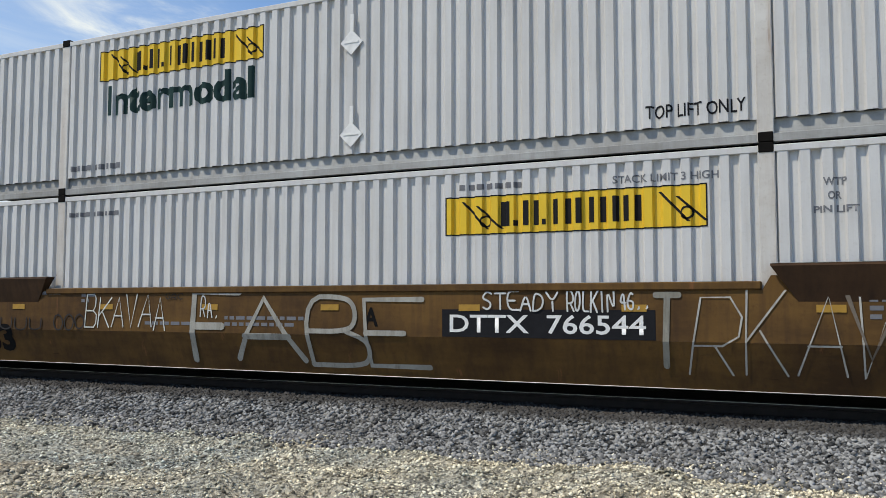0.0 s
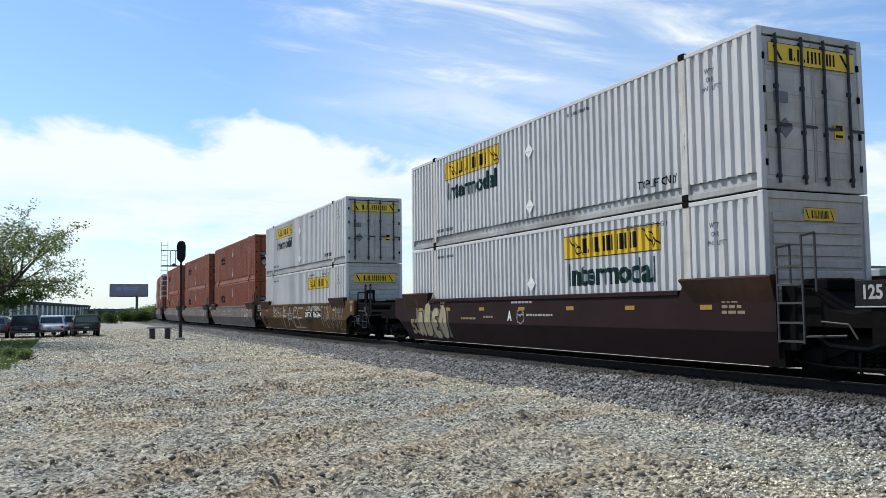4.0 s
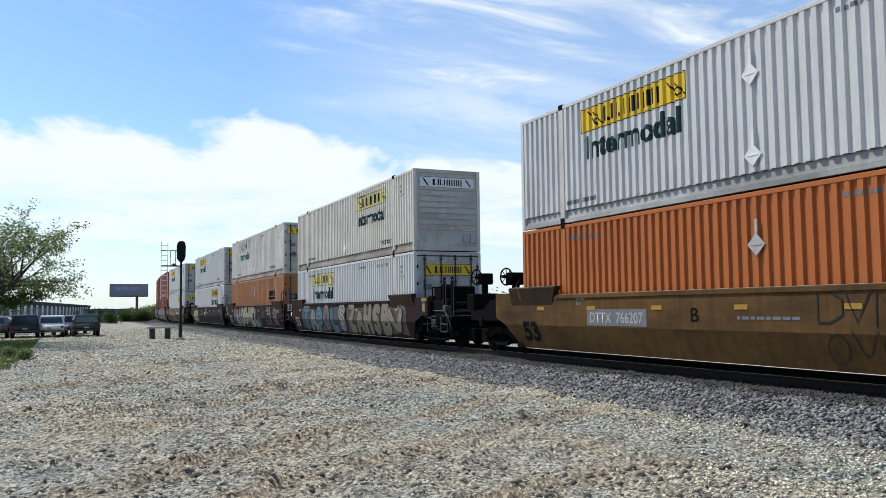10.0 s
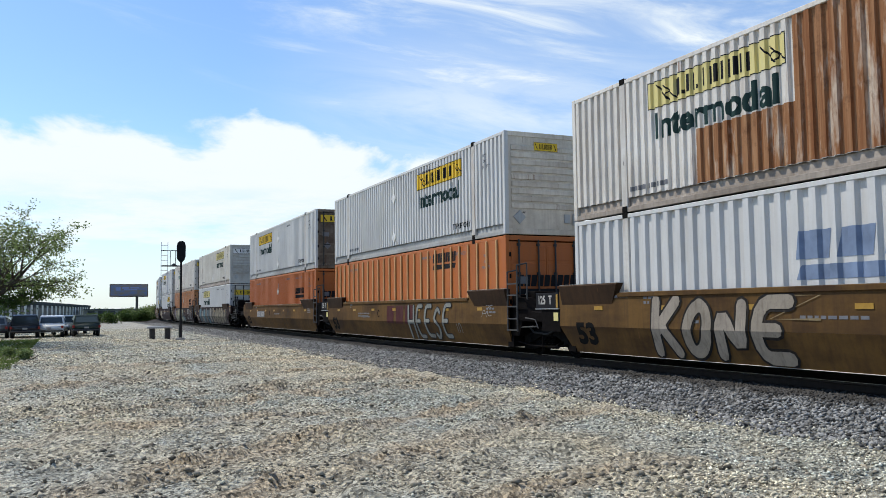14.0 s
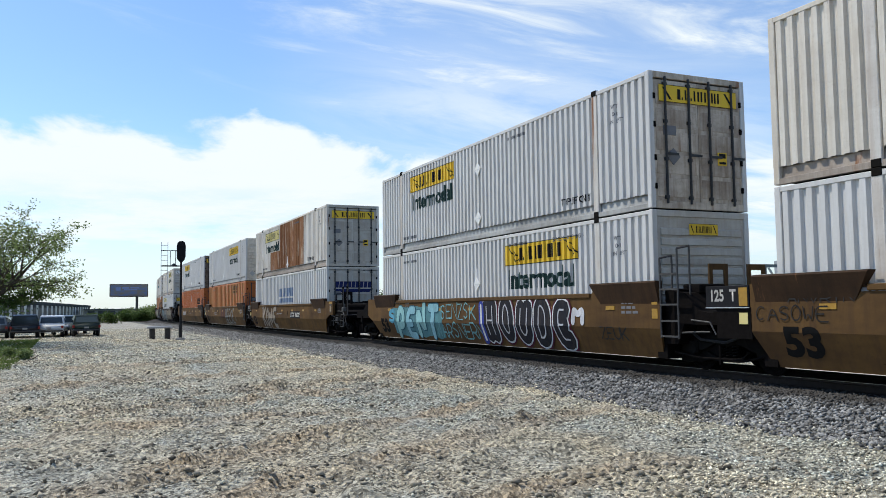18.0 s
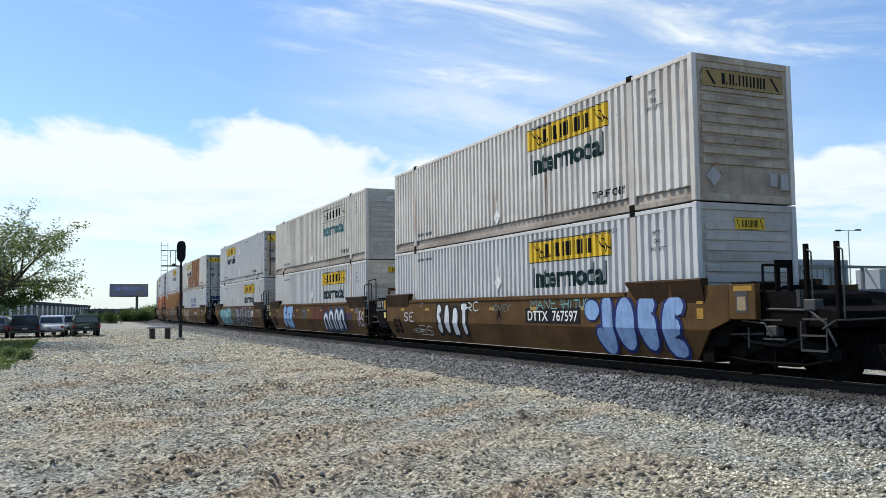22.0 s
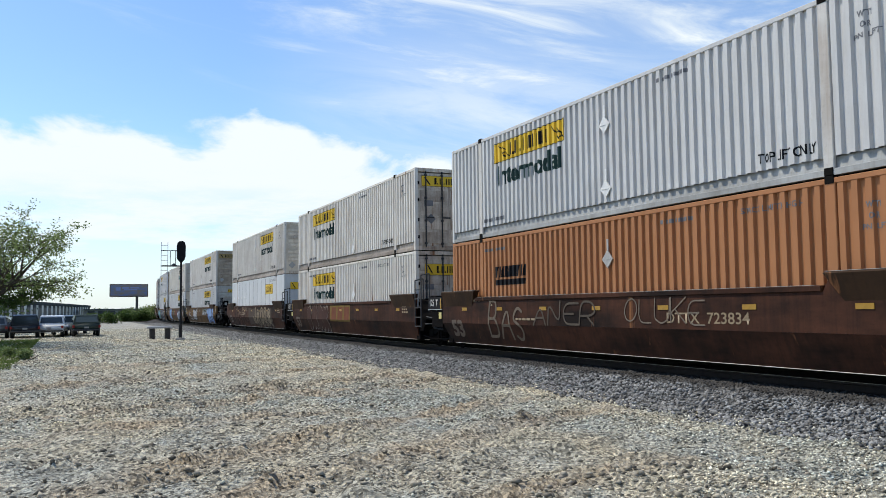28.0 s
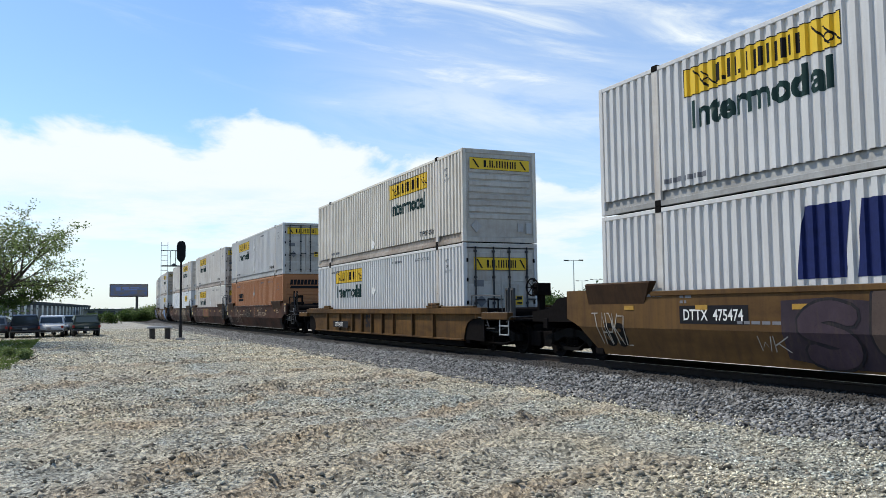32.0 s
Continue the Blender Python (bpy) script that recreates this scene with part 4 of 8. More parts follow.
REAR = {"joint": -0.36, "coupled": -0.95}
FRONT = {"joint": 16.62, "coupled": 17.4}


def side_upper(rear, front):
    r, f = REAR[rear], FRONT[front]
    out = [(r, FOLD), (r, 1.62), (1.95, 1.62), (2.05, SILL - 0.10), (14.3, SILL - 0.10), (14.4, 1.62), (f, 1.62), (f, FOLD)]
    if rear == "coupled":
        out[0] = (r, 0.98)
        out.append((r + 0.5, FOLD))
    if front == "coupled":
        out[7] = (f, 0.98)
        out.insert(8, (f - 0.5, FOLD))
    return prism(bmesh.new(), [(y_of(a), z) for a, z in out], "x", -HW, -HW + 0.05)


def side_lower(rear, front):
    bm = bmesh.new()
    top = (REAR[rear] + (0.5 if rear == "coupled" else 0.0), FRONT[front] - (0.5 if front == "coupled" else 0.0))
    bot = (-0.2, 16.3) if rear == "joint" else (0.15, 16.3)
    pts = [(side_x(FOLD), top[0], FOLD - 0.002), (side_x(FOLD), top[1], FOLD - 0.002), (side_x(FOOT), bot[1], FOOT), (side_x(FOOT), bot[0], FOOT)]
    lo = [bm.verts.new((x, y_of(a), z)) for x, a, z in pts]
    hi = [bm.verts.new((x + 0.05, y_of(a), z)) for x, a, z in pts]
    for i in range(4):
        bm.faces.new((lo[i], lo[(i + 1) % 4], hi[(i + 1) % 4], hi[i]))
    bm.faces.new(lo)
    bm.faces.new(hi[::-1])
    return bm


LADDER = plain("scuffed_ladder_steel", (0.05, 0.047, 0.045), 0.6, 0.0)
RUSTINK = plain("rust_darkened_lettering", (0.12, 0.085, 0.06), 0.7)
WHEELS = []                       # all wheelsets, which roll


def wheelset_bm():
    """Two flanged wheels on their axle, about the origin."""
    bm = wheel_bm()
    bmesh.ops.translate(bm, verts=bm.verts, vec=(-0.7535, 0, 0))
    g = bmesh.ops.duplicate(bm, geom=bm.verts[:] + bm.edges[:] + bm.faces[:])["geom"]
    bmesh.ops.rotate(bm, verts=[v for v in g if isinstance(v, bmesh.types.BMVert)], cent=(0, 0, 0), matrix=Matrix.Rotation(math.pi, 3, "Z"))
    rod(bm, (-1.05, 0, 0), (1.05, 0, 0), 0.08, 10)
    for k in range(6):
        a = k * math.pi / 3
        for x in (-0.80, 0.80):
            rod(bm, (x - 0.05, 0.24 * math.cos(a), 0.24 * math.sin(a)), (x + 0.05, 0.24 * math.cos(a), 0.24 * math.sin(a)), 0.028, 6)
    return bm


def truck(parent, a):
    """Two-axle truck: cast side frames, springs, bolster, four wheels."""
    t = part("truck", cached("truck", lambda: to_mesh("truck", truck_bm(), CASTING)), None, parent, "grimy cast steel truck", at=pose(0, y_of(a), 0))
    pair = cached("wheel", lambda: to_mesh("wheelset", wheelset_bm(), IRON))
    for y in (-0.89, 0.89):
        WHEELS.append(part("wheelset", pair, None, t, "two steel wheels on one axle", at=pose(0, y, 0.42)))
    coil = cached("spring", lambda: to_mesh("spring", spring_bm(), CASTING))
    for x in (-1.0, 1.0):
        for y in (-0.16, 0.0, 0.16):
            part("spring", coil, None, t, at=pose(x, y, 0.29))


def truck_bm():
    bm = bmesh.new()
    for s in (-1, 1):
        x0, x1 = s * 1.0 - 0.06, s * 1.0 + 0.06
        prism(bm, [(-1.2, 0.34), (-1.2, 0.50), (-0.75, 0.62), (-0.3, 0.70), (0.3, 0.70), (0.75, 0.62), (1.2, 0.50), (1.2, 0.34), (0.95, 0.34), (0.6, 0.42), (0.35, 0.52), (-0.35, 0.52), (-0.6, 0.42), (-0.95, 0.34)], "x", x0, x1)
        prism(bm, [(-0.55, 0.38), (-0.3, 0.20), (0.3, 0.20), (0.55, 0.38), (0.3, 0.28), (-0.3, 0.28)], "x", x0, x1)
        for y in (-0.89, 0.89):
            rod(bm, (s * 0.93, y, 0.42), (s * 1.11, y, 0.42), 0.11, 10)
            box(bm, s * 1.0 - 0.1, s * 1.0 + 0.1, y - 0.13, y + 0.13, 0.33, 0.56, 0.02)
    box(bm, -1.1, 1.1, -0.2, 0.2, 0.50, 0.74, 0.03)
    box(bm, -0.62, 0.62, -1.35, 1.35, 0.46, 0.80, 0.04)
    box(bm, -0.55, 0.55, -1.25, -0.35, 0.2, 0.47, 0.03)
    box(bm, -0.55, 0.55, 0.35, 1.25, 0.2, 0.47, 0.03)
    for y in (-0.89, 0.89):
        box(bm, -0.9, 0.9, y * 0.42 - 0.05, y * 0.42 + 0.05, 0.28, 0.40)
    return bm


def spring_bm():
    """One coil spring about the origin."""
    pts = [(0.055 * math.cos(k * 0.7854), 0.055 * math.sin(k * 0.7854), 0.0275 * k / 4) for k in range(33)]
    bm = bmesh.new()
    prev = None
    for i, p in enumerate(pts):
        d = Vector((p[0], p[1], 0)).normalized()
        loop = [bm.verts.new(Vector(p) + (d * math.cos(t) + Vector((0, 0, 1)) * math.sin(t)) * 0.016) for t in (0, 1.57, 3.14, 4.71)]
        if prev:
            for q in range(4):
                bm.faces.new((prev[q], prev[(q + 1) % 4], loop[(q + 1) % 4], loop[q]))
        prev = loop
    return bm


def wheel_bm():
    bm = bmesh.new()
    prof = [(-0.07, 0.42), (-0.04, 0.425), (0.05, 0.43), (0.055, 0.455), (0.08, 0.455), (0.085, 0.40), (0.03, 0.34), (0.01, 0.2), (0.05, 0.12), (0.05, 0.02), (-0.08, 0.02), (-0.08, 0.12), (-0.03, 0.2), (-0.03, 0.33), (-0.065, 0.36)]
    n, loops = 28, []
    for i in range(n):
        k = 2 * math.pi * i / n
        loops.append([bm.verts.new((x, r * math.cos(k), r * math.sin(k))) for x, r in prof])
    for i in range(n):
        for j in range(len(prof)):
            bm.faces.new((loops[i][j], loops[(i + 1) % n][j], loops[(i + 1) % n][(j + 1) % len(prof)], loops[i][(j + 1) % len(prof)]))
    return bm


def brake_wheel_bm():
    bm = ring(bmesh.new(), (0, 0, 0), (1, 0.25, 0), 0.24, 0.024, 24, 6)
    for k in range(8):
        t = k * math.pi / 4
        d = Vector((1, 0.25, 0)).normalized()
        u = d.orthogonal().normalized()
        w = d.cross(u)
        rod(bm, (0, 0, 0), (u * math.cos(t) + w * math.sin(t)) * 0.24, 0.013, 6)
    rod(bm, Vector((-0.03, 0, 0)), Vector((0.14, 0.03, 0)), 0.05, 8)
    return bm


def end_frame(car, turn, paint, coupled, brake, low=False):
    """The gear at one end of a unit; it is drawn for the rear end and turned for the front."""
    m = pose(0, 0, 0, 0, 0, turn)
    top = 1.14 if low else 1.58
    out = [(-0.36, 0.50), (-0.36, top), (-0.95, top - 0.08), (-1.3, top - 0.42), (-1.95, top - 0.52), (-1.95, 0.89), (-0.9, 0.89), (-0.7, 0.50)]
    if coupled:
        out = [(-0.36, 0.50), (-0.36, top), (-1.9, top - 0.12), (-2.25, 1.22 if not low else 0.95), (-3.12, 1.14 if not low else 0.93), (-3.12, 0.89), (-0.9, 0.89), (-0.7, 0.50)]
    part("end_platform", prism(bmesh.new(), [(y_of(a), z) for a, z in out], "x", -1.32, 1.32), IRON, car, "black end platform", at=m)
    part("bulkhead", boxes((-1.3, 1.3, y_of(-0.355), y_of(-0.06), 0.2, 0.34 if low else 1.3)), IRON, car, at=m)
    lid = boxes((-1.0, -0.35, y_of(-1.02), y_of(-0.5), top - 0.1, top + 0.10), (0.25, 1.0, y_of(-0.98), y_of(-0.5), top - 0.1, top + 0.04), bevel=0.03)
    rod(lid, (-1.25, y_of(-0.7), top - 0.02), (1.25, y_of(-0.7), top - 0.02), 0.03, 6)
    part("brake_gear", lid, IRON, car, "air brake reservoirs and rigging", at=m)
    if coupled:
        hoop = cached("hoop", lambda: to_mesh("grab_rail", pipe([(-0.16, 0, 0), (-0.16, 0, 0.66), (0.16, 0, 0.66), (0.16, 0, 0)], 0.024, 6), IRON))
        part("grab_rail", hoop, None, car, at=m @ pose(-1.15, y_of(-1.62), top - 0.3))
    # thin pipes and levers that catch the light
    rig = pipe([(-HW + 0.03, y_of(-1.25), 0.98), (-HW + 0.03, y_of(-1.75), 0.94), (-HW + 0.03, y_of(-1.9), 0.72)], 0.016, 6)
    rod(rig, (-1.3, y_of(-0.62), 0.72), (-1.3, y_of(-1.6), 0.76), 0.02, 6)
    part("brake_pipe", rig, DARKGREY, car, at=m)
    if not coupled:
        ya, yb = y_of(-0.98), y_of(-0.46)
        lx = -HW - 0.05
        lad = part("ladder", pipe([(lx, ya, 0.62), (lx, ya, 2.36), (lx + 0.3, ya, 2.42), (lx + 0.3, ya, 1.2)], 0.022, 6), LADDER, car, "side ladder with a hooped rail", at=m)
        part("ladder_rail", pipe([(lx, yb, 0.62), (lx, yb, 2.2), (lx + 0.3, yb, 2.26), (lx + 0.3, yb, 1.2)], 0.022, 6), LADDER, lad)
        rung = cached("rung", lambda: to_mesh("rung", boxes((-0.02, 0.02, -0.26, 0.26, 0.0, 0.035)), LADDER))
        for z in (0.64, 0.94, 1.26, 1.56, 1.86):
            part("rung", rung, None, lad, at=pose(lx, y_of(-0.72), z))
        if paint is TTX2 and turn == 0:
            loop = cached("loop", lambda: to_mesh("hand_hold", boxes((-0.24, -0.15, -0.02, 0.02, 0.0, 0.58), (0.15, 0.24, -0.02, 0.02, 0.0, 0.58), (-0.15, 0.15, -0.02, 0.02, 0.46, 0.58)), TTX2))
            for x in (-0.45, 0.55):
                part("hand_hold", loop, None, car, "ochre plate hand hold", at=pose(x, y_of(-0.92), top - 0.08))
    elif not low:
        part("sign_box", boxes((-HW - 0.03, -HW + 0.1, y_of(-1.62), y_of(-0.98), 1.0, 1.62), bevel=0.012), paint, car, at=m)
        nb = part("notice", boxes((-HW - 0.036, -HW - 0.031, y_of(-1.44), y_of(-1.16), 1.12, 1.50)), DARKGREY, car, "dark framed notice", at=m)
        part("notice_sheet", boxes((-HW - 0.040, -HW - 0.036, y_of(-1.40), y_of(-1.20), 1.16, 1.40)), TANINK, nb)
        part("reflector", boxes((-HW - 0.038, -HW - 0.031, y_of(-1.55), y_of(-1.12), 1.50, 1.59)), REFLECT, car, "orange reflector patch", at=m)
        window = cached("window_hoop", lambda: to_mesh("hand_hold", boxes((-0.2, -0.1, -0.02, 0.02, 0.0, 0.62), (0.1, 0.2, -0.02, 0.02, 0.0, 0.62), (-0.1, 0.1, -0.02, 0.02, 0.48, 0.62)), IRON))
        part("hand_hold", window, None, car, "black plate hand hold", at=m @ pose(-0.75, y_of(-1.55), top - 0.16))
        clutter = pipe([(-1.33, y_of(-1.7), 1.18), (-1.33, y_of(-2.6), 1.16), (-1.33, y_of(-2.9), 0.95), (-1.33, y_of(-3.1), 0.6)], 0.02, 6)
        rod(clutter, (-1.36, y_of(-1.3), 0.86), (-1.36, y_of(-1.3), 0.5), 0.018, 6)
        rod(clutter, (-1.2, y_of(-2.3), 1.2), (-1.2, y_of(-2.3), 1.5), 0.05, 8)
        part("air_pipe", clutter, DARKGREY, car, "steel air pipe", at=m)
        for valve in ((-1.38, -1.2, y_of(-1.95), y_of(-1.7), 0.72, 0.90), (-1.36, -1.16, y_of(-2.75), y_of(-2.5), 1.15, 1.34)):
            part("brake_valve", boxes(valve, bevel=0.02), DARKGREY, car, "dark brake valve housing", at=m)
    part("hoses", pipe([(-0.35, y_of(-1.7), 0.75), (-0.42, y_of(-2.0), 0.45), (-0.3, y_of(-2.3), 0.42)], 0.025, 6), RUBBER, car, at=m)
    if coupled:
        ext = boxes((-0.32, 0.32, y_of(-3.25), y_of(-1.7), 0.62, 0.98), (-1.35, 1.35, y_of(-2.55), y_of(-2.35), 0.72, 0.98), (-0.75, 0.75, y_of(-3.55), y_of(-2.72), 0.22, 0.61), bevel=0.012)
        part("draft_sill", ext, IRON, car, at=m)
        cp = boxes((-0.11, 0.11, y_of(-3.75), y_of(-3.2), 0.76, 0.96), (-0.2, 0.16, y_of(-3.98), y_of(-3.65), 0.72, 1.0), bevel=0.03)
        part("coupler", cp, CASTING, car, "knuckle coupler", at=m)
        s = bmesh.new()
        for y in (-3.0, -2.5):
            rod(s, (-1.42, y_of(y), 0.50), (-1.42, y_of(y), 0.98), 0.016, 6)
        box(s, -1.44, -1.40, y_of(-3.0), y_of(-2.5), 0.50, 0.53)
        box(s, -1.44, -1.40, y_of(-3.0), y_of(-2.5), 0.74, 0.77)
        part("step", s, DARKGREY if paint is not WELLYELLOW else PALESTEEL, car, "sill step", at=m)
        bar = cached("handbar", lambda: to_mesh("hand_hold", boxes((-0.012, 0.012, -0.24, 0.24, 0.0, 0.03)), LADDER))
        for a, z in ((-1.85, 0.98), (-1.9, 0.66), (-2.75, 1.0)):
            part("hand_hold", bar, None, car, at=m @ pose(-1.38, y_of(a), z))
        part("uncoupling_lever", pipe([(-1.45, y_of(-2.95), 0.86), (-1.45, y_of(-3.2), 1.0), (-0.5, y_of(-3.3), 1.02), (-0.1, y_of(-3.5), 1.0)], 0.016, 6), DARKGREY, car, "steel uncoupling lever", at=m)
        post = cached("endpost", lambda: to_mesh("end_post", boxes((-0.036, 0.036, -0.036, 0.036, 0.0, 1.26), bevel=0.008), IRON))
        iron = cached("grabiron", lambda: to_mesh("grab_iron", pipe([(-0.02, -0.12, 0.05), (-0.02, -0.12, 1.12), (-0.02, 0, 1.18)], 0.014, 6), LADDER))
        if low:
            post = cached("lowpost", lambda: to_mesh("end_post", boxes((-0.03, 0.03, -0.09, -0.04, 0.0, 0.8), (-0.03, 0.03, 0.04, 0.09, 0.0, 0.8), (-0.03, 0.03, -0.04, 0.04, 0.74, 0.8)), DARKGREY))
            iron = cached("lowiron", lambda: to_mesh("grab_iron", pipe([(-0.05, -0.1, 0.05), (-0.05, -0.1, 0.75)], 0.012, 6), DARKGREY))
        for x, yy in ((-1.3, -2.75), (-1.3, -3.05)) if low else ((-1.30, -2.45), (-1.30, -3.05)) if turn else ((-1.30, -2.55), (-1.30, -3.15)):
            p = part("end_post", post, None, car, "upright stanchion", at=m @ pose(x, y_of(yy), 0.98))
            part("grab_iron", iron, None, p)
        tz = 1.09 if low else 1.30
        part("air_tank", rods(((-0.95, y_of(-2.05), tz), (0.6, y_of(-2.05), tz)), r=0.17, n=12), IRON, car, "black air reservoir", at=m)
    # added plate that keeps bright ground from showing past the truck
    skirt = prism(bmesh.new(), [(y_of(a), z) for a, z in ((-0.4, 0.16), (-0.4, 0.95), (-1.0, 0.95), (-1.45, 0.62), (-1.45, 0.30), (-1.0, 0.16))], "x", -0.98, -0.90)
    part("skirt_plate", skirt, IRON, car, "black filler plate beside the truck", at=m)
    rigging = pipe([(-1.22, y_of(-0.5), 0.34), (-1.22, y_of(-1.2), 0.26), (-1.22, y_of(-2.4), 0.26), (-1.18, y_of(-2.9), 0.36)], 0.022, 6)
    rod(rigging, (-1.22, y_of(-1.75), 0.16), (-1.22, y_of(-1.75), 0.52), 0.03, 6)
    part("brake_rigging", rigging, IRON, car, "brake levers along the truck", at=m)
    sag = pipe([(-1.02, y_of(-0.6), 0.82), (-1.10, y_of(-1.1), 0.60), (-1.12, y_of(-1.8), 0.56), (-1.08, y_of(-2.3), 0.72), (-1.0, y_of(-2.6), 0.9)], 0.028, 6)
    part("air_hose", sag, RUBBER, car, "sagging black air hose", at=m)
    if brake and not low and turn == 0:
        mass = boxes((-0.95, 0.2, y_of(-1.75), y_of(-0.9), top - 0.1, top + 0.40), (-0.5, 0.95, y_of(-3.05), y_of(-2.5), 1.1, 1.7), (-1.2, -0.9, y_of(-2.6), y_of(-2.0), 1.1, 1.55), bevel=0.04)
        part("brake_cylinder", mass, IRON, car, "black brake cylinder housings", at=m)
    if brake:
        bx, bz = (0.05, 1.82 if low else 2.24) if turn == 0 else (0.45, 2.14)
        by = (-2.3 if low else -2.75) if turn == 0 else brake
        part("brake_stand", boxes((bx - 0.09, bx + 0.09, y_of(by - 0.07), y_of(by + 0.11), top - 0.6, bz + 0.05), (bx - 0.2, bx + 0.24, y_of(by - 0.13), y_of(by + 0.15), bz - 0.24, bz + 0.12), bevel=0.02), IRON, car, "hand brake stand", at=m)
        sx = -1 if turn == 0 else 1
        part("brake_wheel", cached("bwheel", lambda: to_mesh("brake_wheel", brake_wheel_bm(), IRON)), None, car, "hand brake wheel", at=m @ pose(bx + sx * 0.3, y_of(by), bz))
        part("brake_chain", rods(((bx, y_of(by + 0.2), bz - 0.1), (bx + 0.5, y_of(by + 0.55), top - 0.2)), r=0.012, n=6), LADDER, car, at=m)


def reflectors(car, rows):
    me = cached("reflector", lambda: to_mesh("reflector", boxes((-0.008, 0.0, -0.16, 0.16, -0.045, 0.045)), REFLECT))
    for a in rows:
        part("reflector", me, None, car, "yellow reflector strip", at=pose(-HW - 0.003, y_of(a), 1.22))


def side_text(car, key, a, z, mat, board=None):
    if board:
        w = max(v.co.x for v in TEXT[key].vertices)
        h = max(v.co.y for v in TEXT[key].vertices)
        bm = bmesh.new()
        bm.faces.new([bm.verts.new((0, y, zz)) for y, zz in ((a + 0.12, z - 0.07), (a - w - 0.12, z - 0.07), (a - w - 0.12, z + h + 0.07), (a + 0.12, z + h + 0.07))])
        b = part("number_board", on_side(bm, 0.004), board, car, "black number board")
        part("number", on_side(text_bm(key, a, z), 0.008), mat, b, "white fleet number")
    else:
        part("stencil", on_side(text_bm(key, a, z), 0.005), mat, car)


def flat_text(key, a, z, x):
    bm = text_bm(key, a, z)
    for v in bm.verts:
        v.co.x = x
        v.co.y -= CL / 2
    return bm


def small_bars(car, a, z, rows, n, mat):
    bm = bmesh.new()
    rng = random.Random(int(a * 100))
    for r in range(rows):
        u = a
        for k in range(n):
            w = rng.uniform(0.06, 0.2)
            bm.faces.new([bm.verts.new((0, y, zz)) for y, zz in ((u, z - r * 0.1), (u - w, z - r * 0.1), (u - w, z - r * 0.1 + 0.055), (u, z - r * 0.1 + 0.055))])
            u -= w + 0.04
    part("stencil", on_side(bm, 0.005), mat, car)


def company_block(car, a, rgb, z0=0.72, z1=1.36, off=0.005):
    """Three plain blocks where a company's letters stand."""
    bm = bmesh.new()
    for k in range(3):
        u = a - k * 0.92
        bm.faces.new([bm.verts.new((0, y, z)) for y, z in ((u, z0), (u - 0.7, z0), (u - 0.78, z1), (u - 0.08, z1))])
    part("company_mark", on_side(bm, off), spray(rgb), car, "worn company mark blocks")


# ---- sprayed marks: abstract letter-like blobs and strokes
def ribbon(bm, pts, w):
    """A stroke of about the width w through 2D points, drawn by an unsteady arm."""
    rng = random.Random(int(pts[0][0] * 1000) + int(pts[0][1] * 997))
    P = []
    for i, p in enumerate(pts[:-1]):
        q = pts[i + 1]
        for k in range(4):
            t = k / 4
            bow = math.sin(math.pi * t) * rng.uniform(-0.05, 0.05)
            P.append(Vector((p[0] + (q[0] - p[0]) * t + bow + rng.gauss(0, 0.012), p[1] + (q[1] - p[1]) * t + bow * 0.6 + rng.gauss(0, 0.012))))
    P.append(Vector((pts[-1][0], pts[-1][1])))
    L, R = [], []
    for i, p in enumerate(P):
        d = (P[min(i + 1, len(P) - 1)] - P[max(i - 1, 0)])
        d = d.normalized() if d.length > 1e-6 else Vector((1, 0))
        o = Vector((-d.y, d.x)) * w / 2 * rng.uniform(0.7, 1.2)
        L.append(bm.verts.new((0, (p + o).x, max(FOOT + 0.01, min(SILL - 0.01, (p + o).y)))))
        R.append(bm.verts.new((0, (p - o).x, max(FOOT + 0.01, min(SILL - 0.01, (p - o).y)))))
    for i in range(len(P) - 1):
        bm.faces.new((L[i], L[i + 1], R[i + 1], R[i]))


def arc(a, z, ra, rz, t0, t1, n=9):
    return [(a - ra * math.cos(t0 + (t1 - t0) * i / (n - 1)), z + rz * math.sin(t0 + (t1 - t0) * i / (n - 1))) for i in range(n)]


